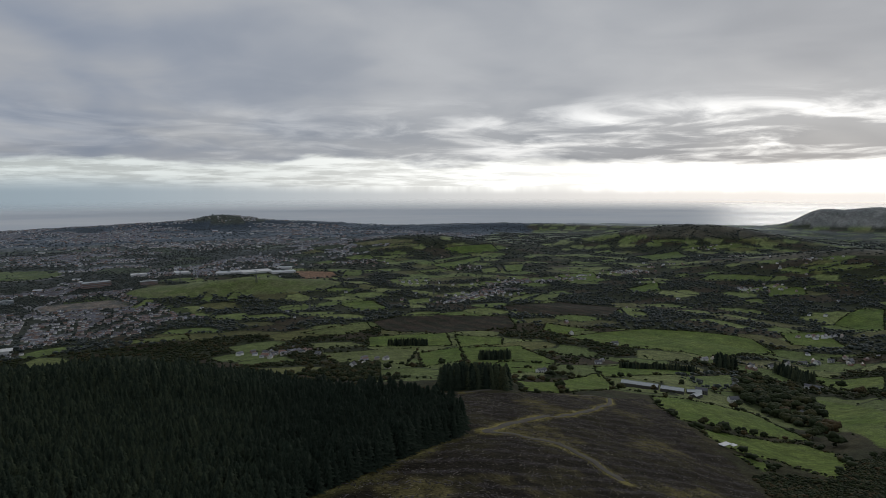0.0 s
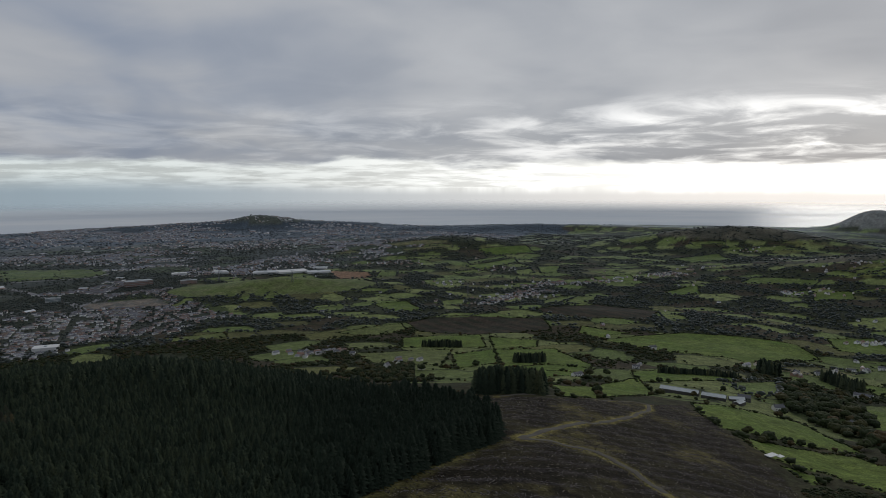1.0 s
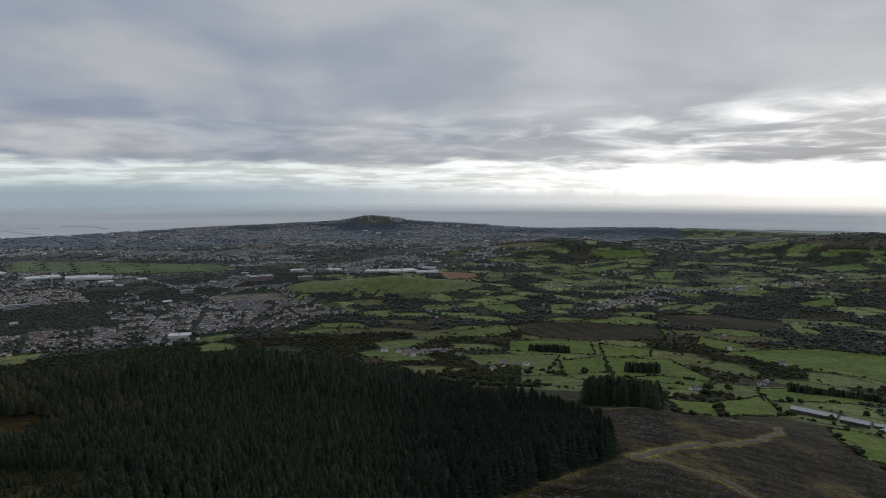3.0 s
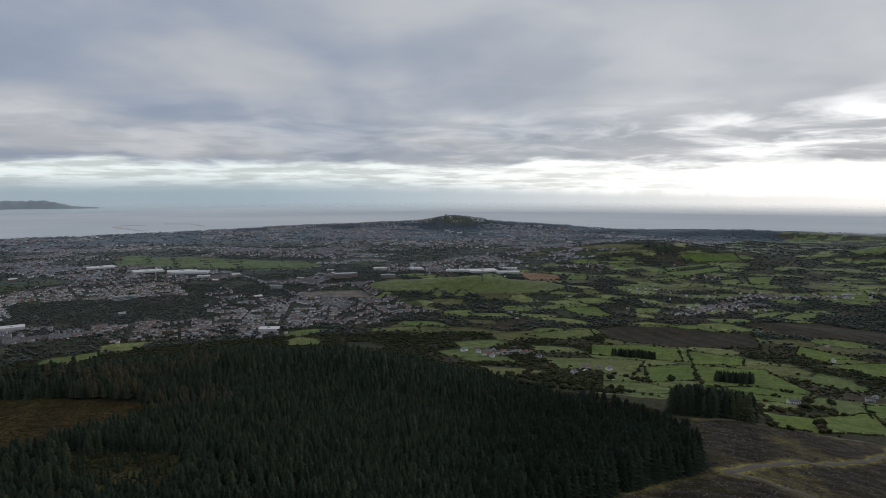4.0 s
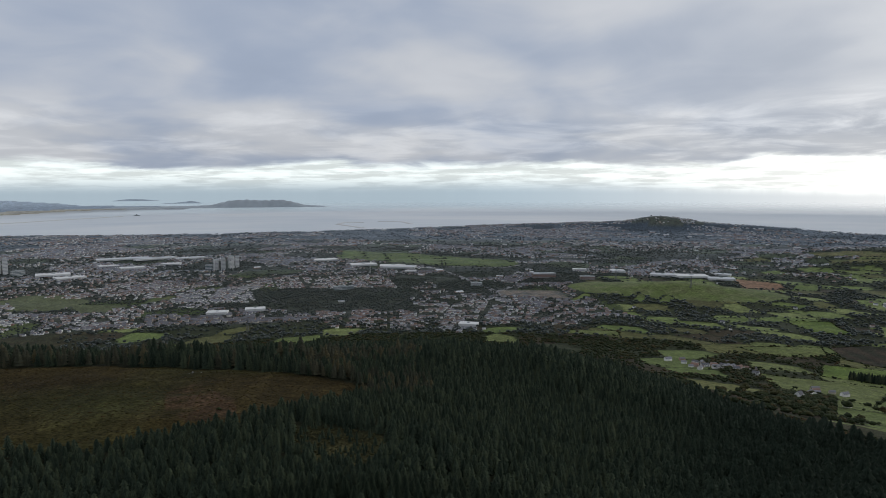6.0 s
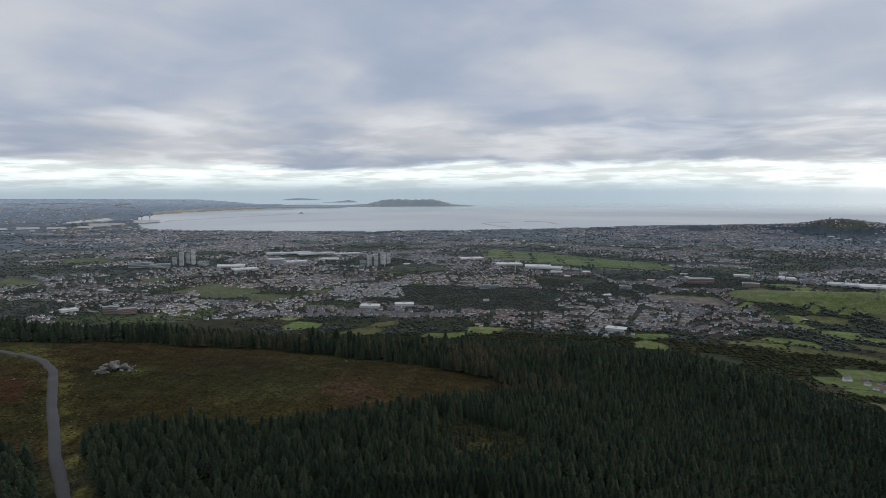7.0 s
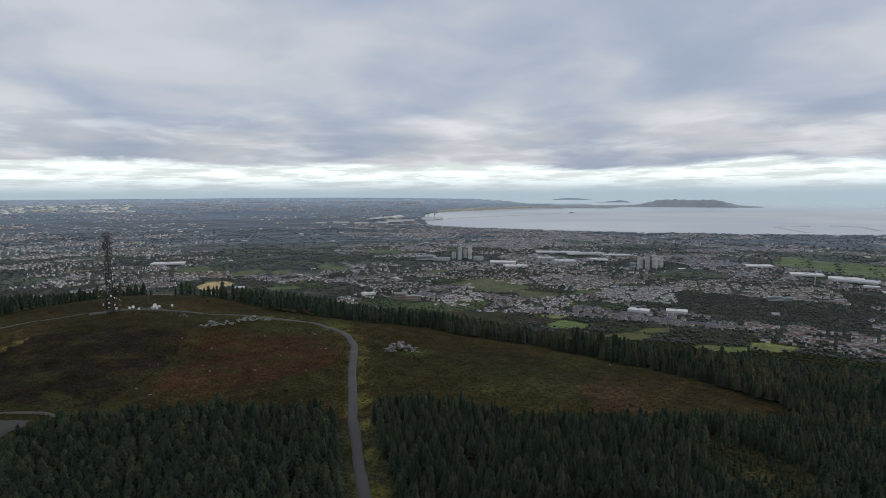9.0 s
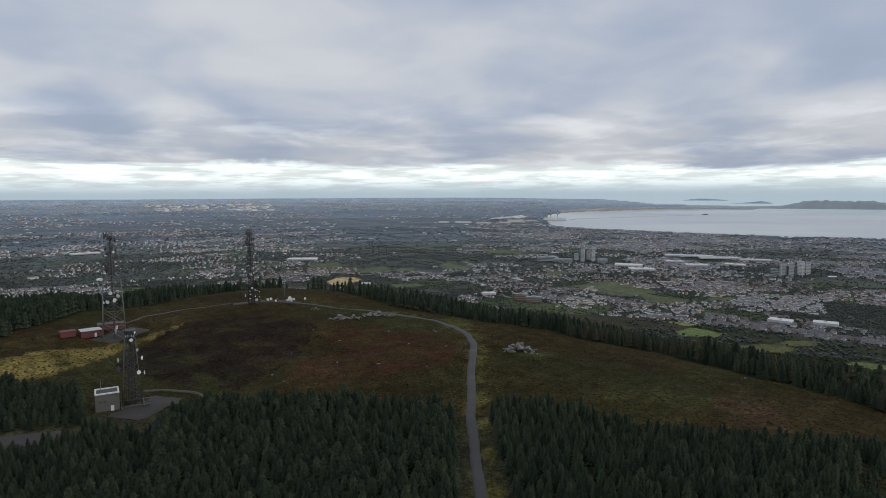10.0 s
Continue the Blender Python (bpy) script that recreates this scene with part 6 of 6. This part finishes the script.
slab("pavement_1", [(-238, -71), (-264, -60)], 13, M_YARD, "patched dark hardstanding round the stout mast")
slab("pavement_2", [(-222, -118), (-226, -86)], 10, M_YARD, "grey asphalt yard among the spruces")
slab("pavement_3", [(-344, -112), (-368, -96)], 14, M_YARD, "gravel compound of the tall mast")
slab("pavement_4", [(-424, -56), (-428, -14)], 9, M_YARD, "gravel compound on the summit")
ribbon("track", [(-246, -36), (-256, -42), (-262, -46), (-268, -54), (-272, -64), (-272, -74)], 2.0, M_GRAVEL, 0.1, "pale gravel path curling through the heather", "track")
ribbon("track", [(-428, -56), (-420, -80), (-400, -105), (-372, -112)], 2.6, M_GRAVEL, 0.1, "pale gravel drive between the mast compounds", "track")


def boulder(seed, sx, sy, sz):
    """A chipped block of granite with flat broken faces."""
    g = random.Random(seed)
    bm = bmesh.new()
    for k in range(12):
        p = Vector((g.uniform(-1, 1), g.uniform(-1, 1), g.uniform(-1, 1)))
        m = max(abs(p.x), abs(p.y), abs(p.z))
        p = p / m * g.uniform(0.82, 1.0)
        bm.verts.new((p.x * sx, p.y * sy, p.z * sz))
    res = bmesh.ops.convex_hull(bm, input=bm.verts)
    loose = [q for q in bm.verts if not q.link_faces]
    bmesh.ops.delete(bm, geom=loose, context="VERTS")
    bmesh.ops.bevel(bm, geom=bm.edges[:], offset=0.05 * min(sx, sy, sz), segments=1, affect="EDGES")
    me = bpy.data.meshes.new("granite_block")
    bm.to_mesh(me), bm.free()
    me.materials.append(M_ROCK)
    return me


def tor(x, y, wide, deep, high, n, seed, label):
    """An outcrop: split blocks leaning on one another, the largest at the heart."""
    g = random.Random(seed)
    t = tagged(new("granite_outcrop"), label, "rocks", "granite tors")
    for k in range(n):
        core = k < n * 0.45
        u = g.uniform(-0.75, 0.75) if core else g.uniform(-1, 1)
        s = g.uniform(0.75, 1.1) * (1.0 - 0.5 * abs(u)) * (1.0 if core else 0.62)
        b = part("boulder", boulder(seed * 50 + k, s * wide * 0.135, s * wide * 0.085, s * high * 0.17), t)
        up = high * (0.08 + 0.62 * (k / n / 0.45)) * (1 - 0.9 * abs(u)) if core else high * 0.06
        b.matrix_basis = pose(g.uniform(-0.42, 0.42) * deep, u * wide / 2, up, g.uniform(-26, 26), g.uniform(-26, 26), 70 + g.uniform(-45, 45))
    return stand(t, x, y, float(azimuth(x, y)) - 90, 1.0, 0.1)


tor(-282, 94.5, 16.5, 8, 6.0, 46, 1, "grey granite outcrop with a green grassy rim")
tor(-272, 97.5, 6, 4, 2.0, 7, 2, "low scatter of granite blocks beside the outcrop")
tor(-358, 11, 12, 6, 4.4, 24, 3, "weathered granite tor in dark heather")
tor(-359, 19, 11, 6, 4.2, 22, 4, "weathered granite tor in dark heather")
tor(-368, 32, 15, 6, 3.8, 26, 5, "long weathered granite tor beside the road")
tor(-371, 42, 9, 4, 2.4, 12, 6, "low granite blocks at the bend of the road")
tor(-389, -2, 7, 4, 2.6, 10, 7, "small granite tor near the masts")
tor(-234, 183, 6, 3, 1.4, 5, 8, "small granite slab in the heather")
g_rock = random.Random(41)
for k in range(20):
    bx, by = g_rock.uniform(-345, -255), g_rock.uniform(-40, 75)
    if not bool(inside(HEATH, np.array([bx]), np.array([by]))[0]) or float(off_line(ROAD, np.array([bx]), np.array([by]))[0]) < 6:
        continue
    s = g_rock.uniform(0.2, 0.55)
    t = tagged(new("loose_stone", boulder(700 + k % 6, 1.6, 1.1, 0.8)), "pale loose granite stone in the heather", "stone", "loose stones")
    stand(t, bx, by, g_rock.random() * 360, s, 0.1)


# ---- low growth and litter ----
def build_heather():
    g = np.random.default_rng(91)
    x, y = jitter_grid(-545, -140, -170, 220, 2.1, 92)
    ok = inside(HEATH, x, y) & (off_line(ROAD, x, y) > 3.4) & (g.random(x.size) < 0.7)
    brown = inside(BROWN_A, x, y) | inside(BROWN_B, x, y)
    ok &= ~(brown & (g.random(x.size) < 0.5))
    x, y = x[ok], y[ok]
    s = g.uniform(0.14, 0.30, x.size)
    tone = 0.45 + 0.16 * np.clip(wave(x, y, 60, 11) * 2, -1, 1) + g.normal(0, 0.06, x.size)
    tone = np.where(inside(BROWN_A, x, y), g.uniform(0.0, 0.12, x.size), tone)
    tone = np.where(inside(BROWN_B, x, y) & (wave(x, y, 13, 2) > -0.2), g.uniform(0.68, 0.86, x.size), tone)
    tone = np.where(inside(RUST, x, y) & (g.random(x.size) < 0.6), g.uniform(0.75, 1.0, x.size), tone)
    tone = np.where(g.random(x.size) < 0.03, 1.0, tone)
    strew("heather", lump(93, 1), x, y, s, g.random(x.size) * 6.28, [M_HEATHER], "low dark heather and moor grass tufts", "heather", np.clip(tone, 0, 1), None, 0.24, s * 6.0)
    # tussocks along the road and the edge of the felled ground
    hx, hy = [], []
    for line, n, off in ((ROAD, 900, 5.5), (TRACK_A, 250, 4.0), (TRACK_B, 500, 4.0)):
        p = np.array(line, float)
        seg = np.r_[0, np.cumsum(np.hypot(*np.diff(p, axis=0).T))]
        u = g.uniform(0, seg[-1], n)
        hx.append(np.interp(u, seg, p[:, 0]) + g.normal(0, off, n)), hy.append(np.interp(u, seg, p[:, 1]) + g.normal(0, off, n))
    hx, hy = np.concatenate(hx), np.concatenate(hy)
    ok = (off_line(ROAD, hx, hy) > 2.6) & (off_line(TRACK_A, hx, hy) > 2.2) & (off_line(TRACK_B, hx, hy) > 2.2)
    hx, hy = hx[ok], hy[ok]
    s = g.uniform(0.3, 0.7, hx.size)
    strew("grass_tussocks", lump(94, 1), hx, hy, s, g.random(hx.size) * 6.28, [M_STRAW], "pale yellow grass tussocks on the verges", "grass", None, None, 0.2, s * 1.8)
    # brown bushes along the crest
    a, rr = np.radians(g.uniform(60, 95, 130)), g.uniform(372, 436, 130)
    x, y = -np.sin(a) * rr, np.cos(a) * rr
    ok = ~inside(HEATH, x, y) | (off_line(HEATH, x, y) < 8)
    x, y = x[ok], y[ok]
    strew("crest_bushes", lump(99, 12), x, y, g.uniform(2.5, 5.0, x.size), g.random(x.size) * 6.28, [M_RUSSET], "brown autumn bushes along the crest of the hill", "bushes", None, None, 0.1)
    x, y = polygon_scatter(GLADE, 1.7, 96)
    s = g.uniform(0.6, 1.5, x.size)
    strew("glade_shrubs", lump(95, 3), x, y, s, g.random(x.size) * 6.28, [M_BRACKEN], "pale shrubs and bracken in a gap of the plantation", "shrubs", None, None, 0.1, s * 1.3)
    # small bushes dotted over the heath
    x, y = polygon_scatter(HEATH, 26, 97)
    keep = (g.random(x.size) < 0.22) & (off_line(ROAD, x, y) > 8)
    x, y = x[keep], y[keep]
    strew("heath_bushes", lump(98, 6), x, y, g.uniform(1.2, 2.6, x.size), g.random(x.size) * 6.28, [M_LEAF], "small dark bushes dotted over the heather", "bushes", None, None, 0.1)


def build_brash():
    g = np.random.default_rng(101)
    x, y = polygon_scatter(FELLED, 1.85, 102)
    free = (off_line(TRACK_A, x, y) > 3) & (off_line(TRACK_B, x, y) > 3)
    x, y = x[free], y[free]
    # branches and logs heaped in long rows
    row = np.sin((y - 0.25 * x + 5 * wave(x, y, 60, 2)) / 2.3)
    ok = g.random(x.size) < np.where(row > 0.55, 0.8, 0.10)
    v = np.array([(-1, -0.08, 0), (1, -0.05, 0.05), (1, 0.05, 0.05), (-1, 0.08, 0), (-1, 0, 0.16), (1, 0, 0.16)], float)
    f = np.array([(0, 1, 5), (0, 5, 4), (2, 3, 4), (2, 4, 5), (1, 2, 5), (3, 0, 4)])
    s = g.uniform(0.6, 1.6, ok.sum())
    strew("felled_brash", (v, f), x[ok], y[ok], s, g.random(ok.sum()) * 6.28, [M_BRASH], "grey brash and cut branches left in rows on felled ground", "brash", None, None, 0.0)
    lumps_ok = g.random(x.size) < np.where(row > 0.5, 0.55, 0.22)
    s = g.uniform(0.25, 0.75, lumps_ok.sum())
    strew("stumps_and_regrowth", lump(103, 1), x[lumps_ok], y[lumps_ok], s, g.random(lumps_ok.sum()) * 6.28, [M_WASTE], "stumps and low regrowth on felled ground", "stumps", None, None, 0.15, s * 1.6)
    heap = (row > 0.72) & (g.random(x.size) < 0.6)
    s = g.uniform(0.35, 0.7, heap.sum())
    strew("brash_rows", lump(104, 1), x[heap], y[heap], s, g.random(heap.sum()) * 6.28, [M_BRASH], "heaped rows of grey brash on felled ground", "brash", None, None, 0.15, s * 2.2)
    pale = g.random(x.size) < 0.22
    s = g.uniform(0.32, 0.7, pale.sum())
    strew("cut_stumps", (v, f), x[pale], y[pale], s, g.random(pale.sum()) * 6.28, [M_CUT], "pale fresh-cut log ends on felled ground", "logs", None, None, 0.0, s * 1.2)


M_HEATHER = toned("heather_tufts", [(0.0, (0.022, 0.015, 0.011)), (0.3, (0.045, 0.032, 0.014)), (0.6, (0.042, 0.040, 0.015)), (0.8, (0.070, 0.036, 0.018)), (1.0, (0.085, 0.066, 0.028))], 0.95, 1.5, 0.03, 0.55)
M_STRAW = toned("dry_grass", [(0.0, (0.095, 0.092, 0.030)), (1.0, (0.17, 0.145, 0.052))], 0.95, 1.5, 0.15)
M_BRACKEN = toned("fading_bracken", [(0.0, (0.040, 0.042, 0.018)), (1.0, (0.075, 0.068, 0.028))], 0.95, 1.5, 0.15)
M_BRASH = toned("grey_brash", [(0.0, (0.062, 0.055, 0.056)), (1.0, (0.17, 0.155, 0.152))], 0.95, 1.5, 0.15)
M_WASTE = toned("felled_regrowth", [(0.0, (0.035, 0.028, 0.020)), (0.6, (0.060, 0.050, 0.034)), (1.0, (0.085, 0.080, 0.034))], 0.95, 1.5, 0.15)
M_CUT = toned("cut_wood", [(0.0, (0.30, 0.26, 0.20)), (1.0, (0.42, 0.38, 0.32))], 0.9, 1.5, 0.2)
build_heather()
build_brash()


# ---- farms ----
M_BARN = plain("dark_barn_boards", (0.075, 0.072, 0.066), 0.9, 0.0, 0.8, 0.3)
M_SHEET = plain("weathered_sheet_roof", (0.42, 0.45, 0.45), 0.7, 0.0, 0.5, 0.3)


def barn(w, d, h, label, lights=True):
    t = tagged(new("barn"), label, "barn")
    v, f, which = house_form(w, d, h, h * 1.45)
    wall = [q for q, k in zip(f.tolist(), which) if k == 0]
    roof = [q for q, k in zip(f.tolist(), which) if k == 1]
    part("wall", mesh_of("barn_wall", *trimmed(v, wall), [M_BARN]), t)
    part("roof", mesh_of("barn_roof", *trimmed(v, roof), [M_SHEET]), t)
    part("ridge", rods("barn_ridge", [((-w / 2, 0, h * 1.45 + 0.1), (w / 2, 0, h * 1.45 + 0.1))], 0.5, M_GREY), t)
    if lights:
        for k in range(int(w / 7)):
            p = part("rooflight", box_mesh("barn_light", 1.6, 1.4, 0.1, M_WHITE), t)
            p.matrix_basis = pose(-w / 2 + 5 + k * 7, -d * 0.27, h * 1.23, math.degrees(math.atan2(h * 0.45, d / 2)), 0, 0)
    return t


def cottage(w, d, h, label, wall=None):
    t = tagged(new("farmhouse"), label, "house")
    v, f, which = house_form(w, d, h, h * 1.6)
    part("wall", mesh_of("cottage_wall", *trimmed(v, [q for q, k in zip(f.tolist(), which) if k == 0]), [wall or M_DISH]), t)
    part("roof", mesh_of("cottage_roof", *trimmed(v, [q for q, k in zip(f.tolist(), which) if k == 1]), [M_SLATE]), t)
    for x in (-0.42 * w, 0.42 * w):
        c = part("chimney", box_mesh("cottage_chimney", 0.9, 0.9, 1.8, M_CONCRETE, 0.05), t)
        c.matrix_basis = pose(x, 0, h * 1.5)
    for x in (-0.32, -0.08, 0.16, 0.36):
        for z in (0.2, 0.62):
            p = part("window", box_mesh("cottage_window", 1.1, 0.12, 1.2, M_GLASS), t)
            p.matrix_basis = pose(x * w, -d / 2 - 0.03, z * h)
    p = part("door", box_mesh("cottage_door", 1.0, 0.14, 2.1, M_DARK), t)
    p.matrix_basis = pose(0.04 * w, -d / 2 - 0.03, 0)
    return t


M_SLATE = plain("dark_slate", (0.085, 0.088, 0.10), 0.6, 0.0, 0.8, 0.3)
stand(barn(46, 13, 5.5, "long grey sheet-roofed barn with rows of roof lights"), 370, 716, -53 + 16)
stand(barn(27, 12, 5.0, "grey barn with pale roof lights beside the farmyard"), 394, 678, -53 + 16)
stand(barn(18, 10, 4.5, "small slate-roofed outbuilding of the farmyard", False), 430, 690, -20)
stand(barn(14, 9, 4.0, "open-sided grey shed in the farmyard", False), 412, 655, 30)
stand(cottage(15, 8, 5.5, "stone farmhouse with a dark slate roof", M_CONCRETE), 446, 700, -30)
stand(cottage(26, 9, 5.2, "long white two-storey house with a slate roof"), 742, 862, -48)
stand(cottage(14, 8, 4.6, "white house with a blue-grey slate roof among trees"), 548, 640, -70)
stand(cottage(13, 8, 5.5, "white house at the end of a farm lane"), 478, 680, -5)
stand(cottage(10, 8, 7.5, "tall pale gabled house among autumn trees"), 7, 940, 60)
stand(cottage(15, 8, 4.2, "white bungalow below the pasture"), 277, 835, 20)
stand(cottage(12, 7, 4.2, "small white cottage by a hedge"), 423, 975, -15)
for k, (hx, hy) in enumerate(((754, 1035), (800, 1040), (860, 1075), (913, 1099), (940, 1090), (989, 1112), (1010, 1085), (-150, 1270), (-120, 1285), (-95, 1262), (-170, 1300), (560, 1215), (690, 1020), (-60, 1230))):
    stand(cottage(10 + k % 4 * 2, 7.5, 4.4 + k % 3 * 0.5, "white rendered house with a slate roof along the lane"), hx, hy, -40 + 37 * k % 90)
shelter = tagged(new("field_shelter"), "white-roofed field shelter on the pasture edge", "shed")
part("roof", box_mesh("shelter_roof", 9, 5, 0.25, M_WHITE, 0.0, 2.6), shelter)
part("lean_to_roof", box_mesh("shelter_lean_to", 5, 4, 0.2, M_WHITE, 0.0, 2.2), shelter).matrix_basis = pose(4.6, -3.4, 0)
for px in (-4.2, 4.2):
    for py in (-2.2, 2.2):
        part("post", rods("shelter_post", [((px, py, -0.5), (px, py, 2.7))], 0.2, M_BARK), shelter)
part("back_wall", box_mesh("shelter_back", 8.6, 0.15, 2.5, M_GREY), shelter).matrix_basis = pose(0, 2.3, 0)
stand(shelter, 272, 385, 20)


# ---- pylons and cranes ----
def pylon(h):
    t = tagged(new("power_pylon"), "grey steel lattice pylon carrying power lines", "pylon", "pylons")
    lattice(t, 0, h * 0.55, h * 0.18, h * 0.07, 4, M_STEEL, 0.4, 0.25)
    lattice(t, h * 0.55, h, h * 0.07, h * 0.02, 4, M_STEEL, 0.35, 0.22)
    for z, w in ((0.62, 0.28), (0.76, 0.32), (0.90, 0.24)):
        part("cross_arm", rods("pylon_arm", [((-h * w / 2, 0, h * z), (h * w / 2, 0, h * z)), ((-h * w / 2, 0, h * z), (0, 0, h * (z + 0.06))), ((h * w / 2, 0, h * z), (0, 0, h * (z + 0.06)))], 0.35, M_STEEL), t)
    return t


pyl = pylon(46.0)
stand(pyl, -360, 2540, 30)
for px, py in ((-745, 2920), (-1293, 1184), (330, 2350), (-120, 1990)):
    put_copy(pyl, px, py, 30)


def crane(h):
    t = tagged(new("tower_crane"), "thin pale tower crane over a building site", "crane", "tower cranes")
    lattice(t, 0, h, 2.4, 2.4, 10, M_PALE, 0.5, 0.3)
    part("jib", rods("crane_jib", [((-h * 0.25, 0, h), (h * 0.75, 0, h)), ((-h * 0.25, 0, h + 1), (0, 0, h * 1.12)), ((0, 0, h * 1.12), (h * 0.5, 0, h))], 0.9, M_PALE), t)
    part("counterweight", box_mesh("crane_weight", 5, 3, 4, M_CONCRETE, 0.0, h - 3), t).matrix_basis = pose(-h * 0.22, 0, 0)
    return t


one_crane = crane(58.0)
stand(one_crane, -2700, 2260, 20)
put_copy(one_crane, -2640, 2330, 70)
put_copy(one_crane, -1900, 2560, 120)
